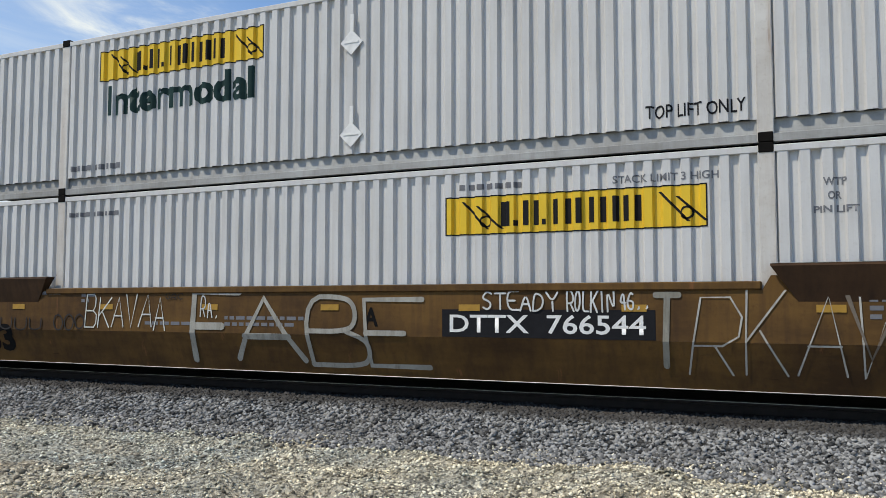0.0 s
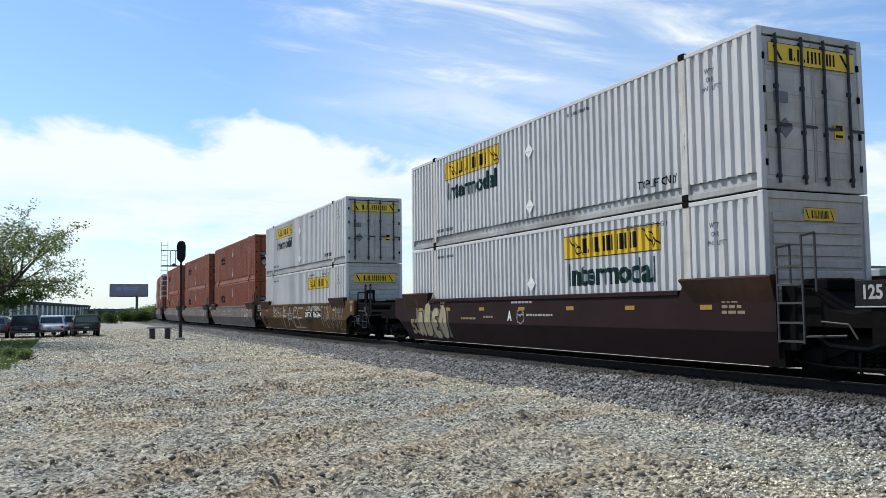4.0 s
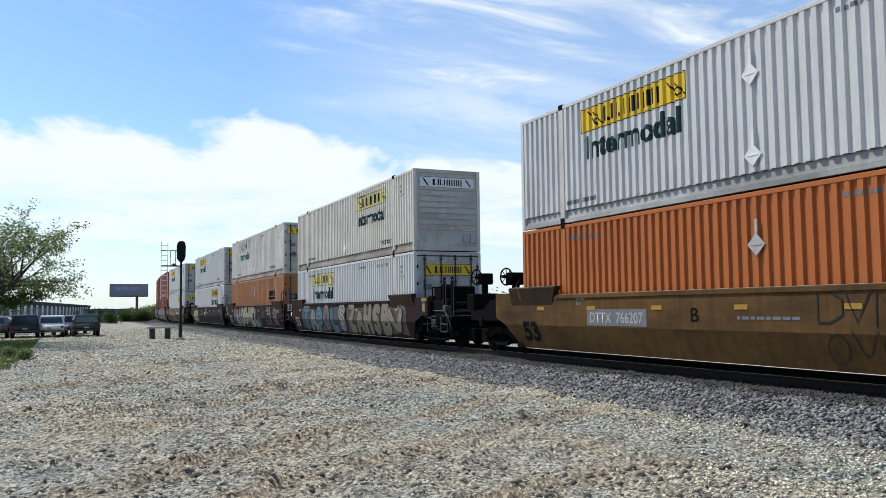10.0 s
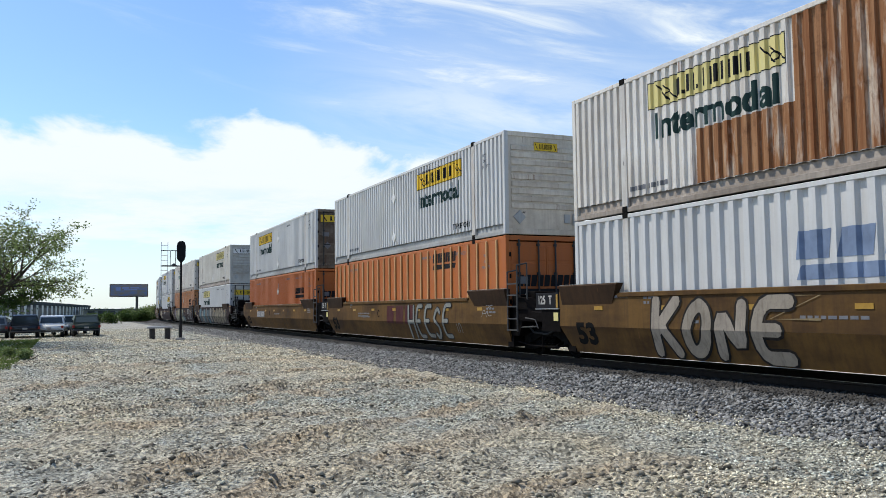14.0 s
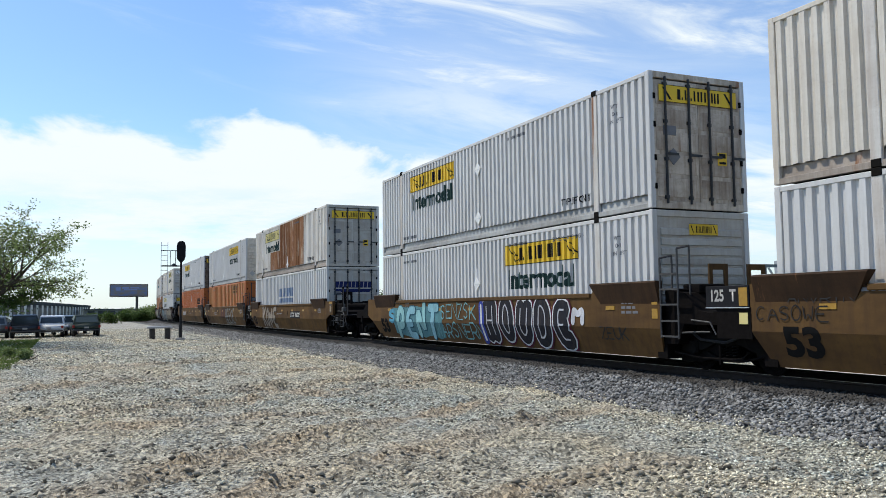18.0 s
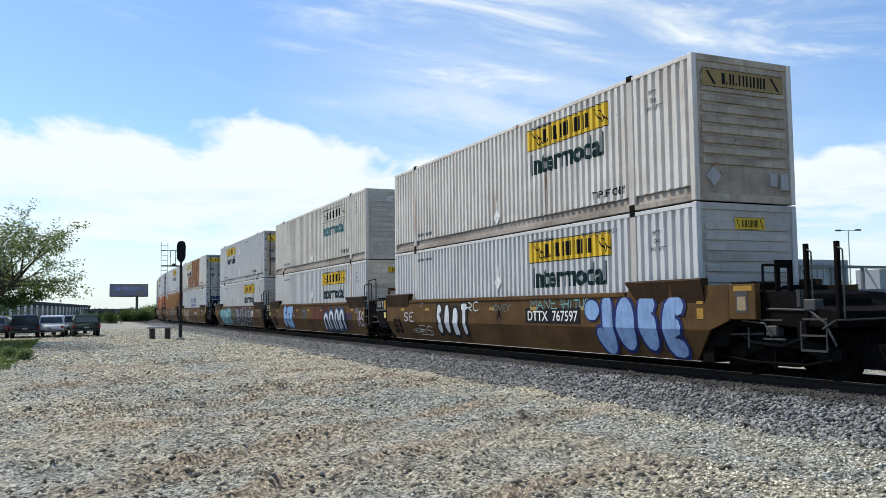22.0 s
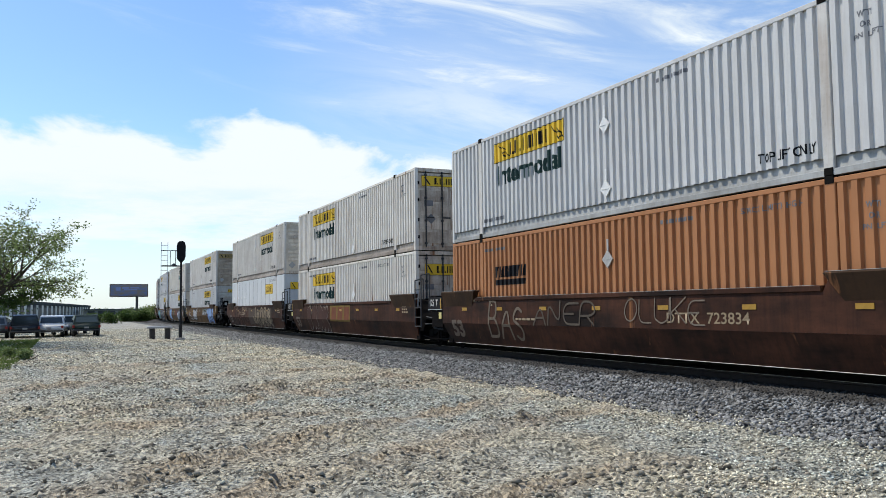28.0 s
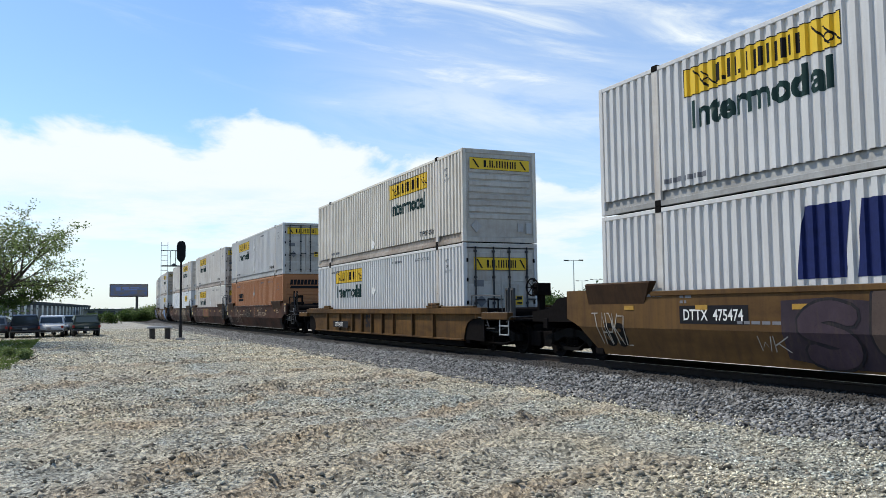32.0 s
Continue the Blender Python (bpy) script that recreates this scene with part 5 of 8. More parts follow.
def scrawl(car, a0, a1, z0, z1, n, w, rgb, seed, label="sprayed tag"):
    """A row of n scrawled signs made of strokes, from a1 (front) to a0."""
    rng = random.Random(seed)
    bm = bmesh.new()
    step = (a1 - a0) / n
    for i in range(n):
        c = a1 - (i + 0.5) * step
        h = (z1 - z0)
        kind = rng.randrange(8)
        hw = step * 0.40
        if kind == 0:
            ribbon(bm, [(c + hw, z0), (c + hw * 0.4, z1), (c, z0 + 0.35 * h), (c - hw * 0.5, z1 - 0.05 * h), (c - hw, z0)], w)
        elif kind == 1:
            ribbon(bm, arc(c, (z0 + z1) / 2, hw, h * 0.48, 0.6, 5.7, 12), w)
        elif kind == 2:
            ribbon(bm, [(c + hw * 0.7, z1), (c + hw * 0.8, z0)], w)
            ribbon(bm, [(c + hw * 0.7, z1 - 0.04 * h), (c - hw * 0.6, z1 - 0.1 * h), (c - hw * 0.7, z0 + 0.55 * h), (c + hw * 0.7, z0 + 0.5 * h), (c - hw, z0)], w)
        elif kind == 3:
            ribbon(bm, [(c - hw * 0.8, z1), (c + hw * 0.8, z1 - 0.06 * h), (c + hw * 0.2, z0 + 0.5 * h), (c - hw * 0.9, z0 + 0.45 * h), (c - hw * 0.3, z0), (c + hw, z0 + 0.04 * h)], w)
        elif kind == 4:
            ribbon(bm, [(c + hw, z0), (c + hw * 0.1, z1), (c - hw * 0.9, z0 + 0.1 * h)], w)
            ribbon(bm, [(c + hw * 0.6, z0 + 0.42 * h), (c - hw * 0.5, z0 + 0.45 * h)], w * 0.6)
        elif kind == 5:
            ribbon(bm, arc(c, z0 + 0.74 * h, hw * 0.8, h * 0.24, -0.6, 3.9, 9), w)
            ribbon(bm, arc(c, z0 + 0.26 * h, hw * 0.85, h * 0.25, 2.2, -2.6, 9), w * 0.8)
        elif kind == 6:
            ribbon(bm, [(c + hw * 0.8, z1), (c + hw * 0.6, z0 + 0.1 * h), (c - hw * 0.3, z0), (c - hw * 0.8, z0 + 0.3 * h)], w)
            ribbon(bm, [(c + hw * 0.6, z0 + 0.55 * h), (c - hw * 0.4, z0 + 0.62 * h)], w * 0.7)
        else:
            ribbon(bm, [(c + hw * 0.9, z1), (c + hw * 0.7, z0)], w * 1.3)
            ribbon(bm, [(c - hw * 0.9, z1), (c + hw * 0.6, z0 + 0.5 * h), (c - hw * 0.9, z0 - 0.02)], w)
    part("graffiti", on_side(bm, 0.010 + (seed % 3) * 0.003), spray(rgb), car, label)


# strokes of plain letters on a grid of 6 by 8, from left to right and from the foot up
STROKES = {"A": "00 38 60,13 53", "B": "00 08 48 57 55 44 04,44 63 61 50 00", "C": "57 38 17 04 11 30 51", "D": "00 08 38 66 62 30 00", "E": "60 00 08 68,04 44",
           "F": "00 08 68,04 44", "G": "57 38 17 04 11 30 52 54 34", "H": "00 08,60 68,04 64", "I": "30 38", "J": "58 52 40 20 02", "K": "00 08,68 03,24 60", "L": "08 00 60",
           "M": "00 08 34 68 60", "N": "00 08 60 68", "O": "38 17 04 11 30 51 64 57 38", "P": "00 08 48 66 64 43 03", "R": "00 08 48 66 64 43 03,33 60",
           "S": "57 38 17 05 34 53 51 30 11", "T": "08 68,38 30", "U": "08 02 11 30 51 62 68", "V": "08 30 68", "W": "08 10 35 50 68", "Y": "08 34 68,34 30", "Z": "08 68 00 60",
           "2": "06 18 48 66 00 60", "4": "50 58 03 63", "6": "57 38 04 02 20 50 63 44 04", "0": "38 17 04 11 30 51 64 57 38", "1": "16 38 30", ".": "20 30 31", "n": "00 06 28 48 66 60"}


def stroke_lines(sign, rounded):
    """The lines of one letter as lists of points in a unit square; rounded: corners cut twice."""
    out = []
    for line in STROKES[sign].split(","):
        pts = [(int(p[0]) / 6, int(p[1]) / 8) for p in line.split()]
        for _ in range(2 if rounded else 0):
            cut = [pts[0]]
            for p, q in zip(pts, pts[1:]):
                cut += [(p[0] * 0.75 + q[0] * 0.25, p[1] * 0.75 + q[1] * 0.25), (p[0] * 0.25 + q[0] * 0.75, p[1] * 0.25 + q[1] * 0.75)]
            pts = cut + [pts[-1]]
        out.append(pts)
    return out


def band(bm, pts, w, x):
    """A stroke of the width w with rounded ends through 2D points (a, z)."""
    P = [Vector(p) for p in pts]
    L, R = [], []
    vert = lambda v, i: bm.verts.new((x - 0.0002 * i, v.x, v.y))
    n = len(P)
    for i, p in enumerate(P):
        d = P[min(i + 1, n - 1)] - P[max(i - 1, 0)]
        d = d.normalized() if d.length > 1e-6 else Vector((1, 0))
        o = Vector((-d.y, d.x)) * w / 2
        for side, q in ((L, p + o), (R, p - o)):
            if i and (q - Vector(side[-1].co.yz)).dot(P[i] - P[i - 1]) <= 1e-4:
                side.append(side[-1])
            else:
                side.append(vert(q, i))
    for i in range(n - 1):
        ring_ = list(dict.fromkeys((L[i], L[i + 1], R[i + 1], R[i])))
        if len(ring_) > 2:
            bm.faces.new(ring_)
    for p, q, l, r, e in ((P[0], P[1], L[0], R[0], 0), (P[-1], P[-2], R[-1], L[-1], n - 1)):
        d = (p - q).normalized() if (p - q).length > 1e-6 else Vector((1, 0))
        o = Vector((-d.y, d.x))
        bm.faces.new([r] + [vert(p + (d * math.sin(k) + o * math.cos(k)) * w / 2, e) for k in (0.75, 1.57, 2.4)] + [l])


def lettering(car, text, a1, a0, z0, z1, layers, seed=1, rounded=True, lean=0.0, label="sprayed lettering", off=0.012, mixed=(), squash=0.62):
    """Sprayed letters that read from a1 back to a0; layers: (width, colour) from the outline inwards; mixed: colours of the top layer in turn."""
    rng = random.Random(seed)
    step = (a1 - a0) / len(text)
    for i, sign in enumerate(text):
        if sign == " ":
            continue
        c0 = a1 - (i + 0.06) * step
        w, lift, tall = step * rng.uniform(0.80, 0.98), rng.uniform(-0.05, 0.05) * (z1 - z0), rng.uniform(0.90, 1.05)
        tip = rng.uniform(-0.08, 0.08) + lean
        big = layers[0][0]
        g = None
        for k, (wide, rgb) in enumerate(layers):
            bm = bmesh.new()
            for j, line in enumerate(stroke_lines(sign, rounded)):
                e = big * squash
                u0, u1, v0, v1 = e / 2, max(e / 2 + 0.02, w - e / 2), z0 + e / 2 + lift, max(z0 + e / 2 + 0.02, z0 + (z1 - z0) * tall - e / 2 + lift)
                pts = [(c0 - (u0 + (u1 - u0) * px) - tip * (py - 0.5) * (z1 - z0), v0 + (v1 - v0) * py) for px, py in line]
                band(bm, pts, wide, -0.0006 * j)
            tone = mixed[i % len(mixed)] if mixed and k == min(1, len(layers) - 1) else rgb
            for z, up, cut in ((FOLD, 1, False), (SILL - 0.108, 1, True), (FOOT + 0.012, -1, True)):
                bmesh.ops.bisect_plane(bm, geom=bm.verts[:] + bm.edges[:] + bm.faces[:], plane_co=(0, 0, z), plane_no=(0, 0, up), clear_outer=cut)
            for v in bm.verts:
                v.co.x += side_x(v.co.z) - off - 0.007 * k - 0.0004 * (i % 5)
                v.co.y -= CL / 2
            if g is None:
                g = part("graffiti", bm, spray(tone), car, label)
            else:
                part("fill" if k == len(layers) - 1 else "outline", bm, spray(tone), g)


def tint_patch(car, a1, a0, z0, z1, rgb, seed, off=0.006, label="sprayed background patch"):
    """An uneven sprayed patch behind letters."""
    rng = random.Random(seed)
    bm = bmesh.new()
    n = 10
    top = [(a1 - (a1 - a0) * i / n, z1 - rng.uniform(0, 0.16)) for i in range(n + 1)]
    low = [(a0 + (a1 - a0) * i / n, z0 + rng.uniform(0, 0.14)) for i in range(n + 1)]
    up, dn = [bm.verts.new((0, *p)) for p in top], [bm.verts.new((0, *p)) for p in low[::-1]]
    for i in range(n):
        bm.faces.new((up[i], up[i + 1], dn[i + 1], dn[i]))
    part("graffiti", on_side(bm, off), spray(rgb), car, label)


def well_unit(label, paint, rear="joint", front="joint", gauge="53", brake=(False, False)):
    """A 53-foot well: two folded side sills with raised ends, floor beams, end gear, truck at the rear."""
    car = tagged(new("well_car"), label, "well car", "well cars of the train")
    up = cached(("sideup", paint.name, rear, front), lambda: to_mesh("side_sill", side_upper(rear, front), paint))
    lo = cached(("sidelo", paint.name, rear, front), lambda: to_mesh("lower_sill", side_lower(rear, front), paint))
    chord = cached(("chord", paint.name), lambda: to_mesh("top_chord", boxes((-HW - 0.03, -HW + 0.16, y_of(2.06), y_of(14.28), SILL - 0.10, SILL), bevel=0.012), paint))
    # the pale lip paints a sunlit line along the foot
    lip = cached(("lip", paint.name), lambda: to_mesh("bottom_lip", boxes((side_x(FOOT) - 0.012, side_x(FOOT) + 0.2, y_of(0.05), y_of(16.1), FOOT - 0.012, FOOT), bevel=0.005), LIP))

    def flap():
        bm = bmesh.new()
        prism(bm, [(-HW + 0.0, 1.30), (-HW - 0.10, 1.73), (-HW - 0.07, 1.76), (-HW + 0.10, 1.76), (-HW + 0.06, 1.30)], "y", y_of(-0.34), y_of(1.95))
        for v in bm.verts:
            if v.co.z < 1.5 and v.co.y > y_of(1):
                v.co.y -= 0.30
        return to_mesh("guide_flap", bm, FLAP)

    fl = cached("flap", flap)
    # pale strips paint sunlight along the top edges of flap and chord
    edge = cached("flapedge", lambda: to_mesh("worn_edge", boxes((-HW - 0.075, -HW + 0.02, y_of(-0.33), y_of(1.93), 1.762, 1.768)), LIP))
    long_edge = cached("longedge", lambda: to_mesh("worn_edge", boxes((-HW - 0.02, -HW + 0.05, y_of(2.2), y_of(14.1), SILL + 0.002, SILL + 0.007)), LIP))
    fup = cached(("sideup", paint.name, front, rear), lambda: to_mesh("side_sill", side_upper(front if front in REAR else rear, rear), paint))
    flo = cached(("sidelo", paint.name, front, rear), lambda: to_mesh("lower_sill", side_lower(front, rear), paint))
    for turn in (0, 180):
        m = pose(0, 0, 0, 0, 0, turn)
        s = part("side_sill", up if turn == 0 else fup, paint, car, at=m)
        part("lower_sill", lo if turn == 0 else flo, paint, s)
        part("top_chord", chord, paint, s)
        part("bottom_lip", lip, paint, s, "worn lower edge painted pale as sunlit")
        for turned in (Matrix(), Matrix.Diagonal((1, -1, 1, 1))):
            part("guide_flap", fl, None, s, "rust-brown guide flap darkened as if shaded", at=turned)
            part("worn_edge", edge, None, s, "worn top edge painted pale as sunlit", at=turned)
        part("worn_edge", long_edge, None, s, "worn top edge painted pale as sunlit")
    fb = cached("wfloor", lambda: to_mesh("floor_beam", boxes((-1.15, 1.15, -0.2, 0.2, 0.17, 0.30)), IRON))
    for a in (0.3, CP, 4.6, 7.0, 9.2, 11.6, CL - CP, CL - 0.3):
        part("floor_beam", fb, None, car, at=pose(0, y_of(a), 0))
    end_frame(car, 0, paint, rear == "coupled", brake[0])
    end_frame(car, 180, paint, front == "coupled", brake[1])
    truck(car, -1.75)
    if front == "coupled":
        truck(car, CL + 1.75)
    reflectors(car, (1.3, 3.6, 5.9, 8.2, 10.5, 12.8, 15.0))
    if front == "joint":
        b = part("number_board", boxes((-HW - 0.02, -HW + 0.03, y_of(16.63), y_of(17.7), 1.22, 1.60), bevel=0.008), BLACK, car, "black unit board")
        part("number", flat_text("125", 17.55, 1.33, -HW - 0.025), DULLWHITE, b)
        part("reflector", boxes((-HW - 0.028, -HW - 0.021, y_of(16.66), y_of(16.86 if paint is TTX2 else 16.74), 1.24, 1.56)), REFLECT, b)
        part("end_plate", boxes((-HW + 0.0, -HW + 0.04, y_of(16.6), y_of(17.45), 0.66, 1.215)), IRON, car, "black plate under the board")
        part("board_edge", boxes((-HW - 0.03, -HW + 0.01, y_of(16.63), y_of(17.7), 1.20, 1.219)), PALESTEEL, b)
        part("notice", boxes((-HW - 0.012, -HW - 0.004, y_of(16.68), y_of(16.88), 0.92, 1.12)), PALE_YELLOW, car, "small yellow and white notice")
    if paint is TTX2:
        for z in (1.0, 1.28):
            part("placard", boxes((-HW - 0.008, -HW - 0.003, y_of(-0.30), y_of(-0.12), z, z + 0.2)), REFLECT, car, "yellow placard")
    ink = GREYINK if paint in (TTX, TTX2) else TANINK
    for a, z, r, k in ((14.7, 1.44, 1, 4), (13.4, 1.40, 2, 2), (0.9, 1.3, 3, 3), (11.9, 0.92, 1, 5)):
        small_bars(car, a, z, r, k, ink)
    if gauge:
        side_text(car, "53", 15.95, 0.42, BLACKINK if paint in (TTX, TTX2) else TANINK if paint is MAROON else RUSTINK)
    return car


def ribbed_well(label, paint):
    """A low yellow well with upright ribs under a flat top chord."""
    car = tagged(new("well_car"), label, "well car", "well cars of the train")
    web = cached("rweb", lambda: to_mesh("side_sill", prism(bmesh.new(), [(y_of(a), z) for a, z in ((-1.55, 1.08), (-1.5, 0.97), (-0.75, 0.93), (-0.4, 0.82), (-0.22, 0.62), (-0.12, 0.30), (16.27, 0.30), (16.37, 0.62), (16.55, 0.82), (16.9, 0.93), (17.65, 0.97), (17.7, 1.08))], "x", -HW + 0.09, -HW + 0.12), paint))
    chord = cached("rchord", lambda: to_mesh("top_chord", boxes((-HW - 0.02, -HW + 0.2, y_of(-1.5), y_of(17.65), 1.07, 1.26), bevel=0.015), paint))
    foot = cached("rfoot", lambda: to_mesh("bottom_chord", boxes((-HW + 0.02, -HW + 0.2, y_of(-0.1), y_of(16.25), 0.27, 0.33), bevel=0.012), paint))
    rib = cached("rrib", lambda: to_mesh("rib", boxes((-HW - 0.005, -HW + 0.09, -0.05, 0.05, 0.33, 1.07), bevel=0.012), paint))
    stop = cached("rstop", lambda: to_mesh("guide_block", boxes((-HW - 0.03, -HW + 0.16, -0.5, 0.5, 1.26, 1.34), (-HW - 0.03, -HW + 0.1, -0.35, 0.35, 1.34, 1.42), bevel=0.015), paint))
    lipm = cached("rlip", lambda: to_mesh("raised_lip", boxes((-HW - 0.015, -HW + 0.12, 0.0, 2.3, 1.26, 1.31), bevel=0.01), paint))
    # worn edge whose pale colour also stands for sunlight
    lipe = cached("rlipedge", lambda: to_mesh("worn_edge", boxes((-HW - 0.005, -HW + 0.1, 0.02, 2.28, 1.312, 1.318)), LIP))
    rail = cached("rrail", lambda: to_mesh("handrail", pipe([(-1.3, y_of(-0.5), 1.26), (-1.3, y_of(-0.55), 1.62), (-1.3, y_of(-2.4), 1.58), (-1.3, y_of(-2.45), 1.12)], 0.018, 6), DARKGREY))
    for turn in (0, 180):
        s = part("side_sill", web, paint, car, at=pose(0, 0, 0, 0, 0, turn))
        part("top_chord", chord, paint, s)
        part("bottom_chord", foot, paint, s)
        for a in (2.05, 3.85, 5.7, 6.87, 8.08, 9.27, 10.46, 12.3, 14.17):
            part("rib", rib, paint, s, at=pose(0, y_of(a), 0))
        for a in (CP, CL - CP):
            part("guide_block", stop, paint, s, at=pose(0, y_of(a), 0))
        for a in (-1.0, 14.85):
            part("raised_lip", lipm, paint, s, at=pose(0, y_of(a), 0))
            part("worn_edge", lipe, None, s, "worn top edge painted pale as sunlit", at=pose(0, y_of(a), 0))
        for a0, a1 in ((-3.05, -1.5), (17.65, 19.2)):
            p = part("end_step", boxes((-HW - 0.01, -HW + 0.25, y_of(a0), y_of(a1), 0.92, 1.12), bevel=0.015), paint, s, "yellow end platform edge")
            part("worn_edge", boxes((-HW, -HW + 0.2, y_of(a0 + 0.02), y_of(a1 - 0.02), 1.122, 1.128)), LIP, p, "worn top edge painted pale as sunlit")
        part("handrail", rail, None, s, "thin dark handrail")
    # added plates that hide the pale box behind the web's ends
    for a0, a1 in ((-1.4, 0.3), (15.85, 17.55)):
        part("end_plate", boxes((-HW + 0.13, -HW + 0.16, y_of(a0), y_of(a1), 0.30, 1.05)), IRON, car, "black filler plate behind the web's end")
    # added block that keeps the gap below the well dark
    part("keel", boxes((-1.28, 1.28, y_of(0.1), y_of(16.0), 0.10, 0.265)), IRON, car, "black block filling the gap under the well")
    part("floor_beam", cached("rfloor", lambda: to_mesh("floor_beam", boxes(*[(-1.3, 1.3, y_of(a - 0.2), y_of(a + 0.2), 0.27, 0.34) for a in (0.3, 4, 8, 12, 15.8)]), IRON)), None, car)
    b = part("number_board", boxes((-HW - 0.012, -HW - 0.007, y_of(10.95), y_of(13.1), 0.47, 0.75)), BLACK, car, "black number board")
    part("number", flat_text("c6", 12.75, 0.52, -HW - 0.016), WHITEINK, b)
    part("stencil", flat_text("53", 8.95, 0.56, -HW + 0.08), BLACK, car)
    end_frame(car, 0, paint, True, True, True)
    end_frame(car, 180, paint, True, False, True)
    truck(car, -1.75)
    truck(car, CL + 1.75)
    return car


# ------------------------------------------------------------ the train, from its head to its tail
OFF = {"U0": -0.03, "U1": -23.80, "U2": -43.42, "U3": -62.77, "U4": -86.54, "U5": -105.89, "U6": -125.47, "U7": -149.25, "U8": -168.66,
       "U9": -188.14, "U10": -211.84, "U11": -231.17, "U12": -250.39, "U13": -273.85, "U14": -297.24}
for _i, (_k, _p) in enumerate((("R1", 19.5), ("R2", 19.5), ("R3", 19.6), ("R4", 24.0), ("X5", 19.6))):
    OFF[_k] = (OFF["U0"] if _i == 0 else OFF[("R1", "R2", "R3", "R4", "X5")[_i - 1]]) + _p
LOCO = (OFF["X5"] + 34.0, OFF["X5"] + 56.5)
DECK = 0.355
RIDERS = []                       # (thing, distance of its rear end at the start, height over the rail, rides on rails)


def stack(unit, well, lower, upper):
    RIDERS.extend(((well, OFF[unit], 0.0), (lower, OFF[unit], DECK), (upper, OFF[unit], DECK + CH + 0.03)))


def red_box(i):
    c = orange_box("red", "dark orange ribbed steel shipping container with white placards", 13.0, REDORANGE, placards=((7.95, 2.05), (7.95, 0.6)))
    for z in (1.5, 0.75):
        dm = prism(bmesh.new(), [(-0.5 + dx_, z + dz_) for dx_, dz_ in ((-0.17, 0), (0, -0.17), (0.17, 0), (0, 0.17))], "y", -CL / 2 - 0.02, -CL / 2 - 0.006)
        part("placard", dm, WHITEINK, c, "white diamond placard on the end")
    return c


for _u in ("R4", "R3", "R2", "R1"):
    _w = well_unit("grey-brown well car with faded tags carrying orange containers", GREYBROWN, front="joint")
    scrawl(_w, 1.0, 3.5, 0.5, 1.35, 3, 0.06, (0.55, 0.54, 0.5), 40 + ord(_u[1]))
    scrawl(_w, 7.0, 11.5, 0.9, 1.4, 5, 0.04, (0.4, 0.38, 0.33), 50 + ord(_u[1]))
    stack(_u, _w, red_box(0), red_box(1))
_w = well_unit("grey-brown well car at the head of the train", GREYBROWN, front="coupled")
stack("X5", _w, hauler_box("b", "white ribbed steel shipping container", "near", "yellow", False), hauler_box("b", "white ribbed steel shipping container", "far", "yellow", True))

_pl2 = ((7.95, 2.05), (7.95, 0.6))
# U0
_w = well_unit("brown-yellow well car with white scrawled tags and a number board", TTX, rear="coupled")
side_text(_w, "c1", 6.2, 0.88, WHITEINK, BLACK)
CHALK = (0.36, 0.345, 0.30)
lettering(_w, "F", 10.98, 9.75, 0.26, 1.46, [(0.12, CHALK)], 1, False, 0.10, "broad white sprayed lettering", squash=0.9)
lettering(_w, "A", 10.15, 8.75, 0.30, 1.46, [(0.10, CHALK)], 2, False, 0.0, "broad white sprayed lettering", squash=0.9)
lettering(_w, "B", 8.72, 7.40, 0.30, 1.46, [(0.075, CHALK)], 3, True, -0.08, "broad white sprayed lettering", squash=0.9)
lettering(_w, "E", 7.68, 6.45, 0.36, 1.46, [(0.08, CHALK)], 4, False, 0.0, "broad white sprayed lettering", squash=0.9)
lettering(_w, "STEADY", 5.72, 4.60, 1.18, 1.44, [(0.026, (0.66, 0.66, 0.63))], 5, True, 0.0, "thin white sprayed tag")
lettering(_w, "ROLKIN", 4.50, 3.85, 1.16, 1.46, [(0.024, (0.66, 0.66, 0.63))], 6, True, 0.0, "thin white sprayed tag")
lettering(_w, "46..", 3.80, 3.38, 1.20, 1.46, [(0.024, (0.66, 0.66, 0.63))], 7, True, 0.0, "thin white sprayed tag")
lettering(_w, "T", 3.40, 2.98, 0.40, 1.46, [(0.08, (0.28, 0.265, 0.22))], 8, False, 0.0, "grey sprayed lettering", squash=0.9)
lettering(_w, "RKAWZ", 2.90, -0.15, 0.40, 1.46, [(0.024, (0.46, 0.44, 0.39))], 9, False, 0.1, "angular white sprayed lettering")
lettering(_w, "VA", 1.20, -0.10, 0.62, 1.40, [(0.05, (0.17, 0.14, 0.11))], 10, False, 0.1, "angular grey sprayed lettering", 0.018)
lettering(_w, "BKAVAA", 13.30, 11.40, 0.85, 1.42, [(0.024, (0.66, 0.66, 0.60))], 11, False, 0.1, "thin white zigzag tag")
lettering(_w, "GRC", 11.45, 11.05, 1.34, 1.45, [(0.014, (0.03, 0.03, 0.03))], 12, True, 0.0, "small black tag")
lettering(_w, "RA.", 10.70, 10.30, 1.05, 1.40, [(0.022, (0.60, 0.60, 0.56))], 13, True, 0.0, "thin white sprayed tag")
lettering(_w, "UUU", 15.5, 14.35, 0.78, 1.02, [(0.028, (0.03, 0.028, 0.028))], 14, True, 0.0, "black looped tag")
lettering(_w, "000", 14.1, 13.3, 0.80, 1.10, [(0.028, (0.03, 0.028, 0.028))], 15, True, 0.0, "black looped tag")
small_bars(_w, 10.2, 1.02, 2, 9, GREYINK)
side_text(_w, "A", 7.6, 0.95, BLACKINK)
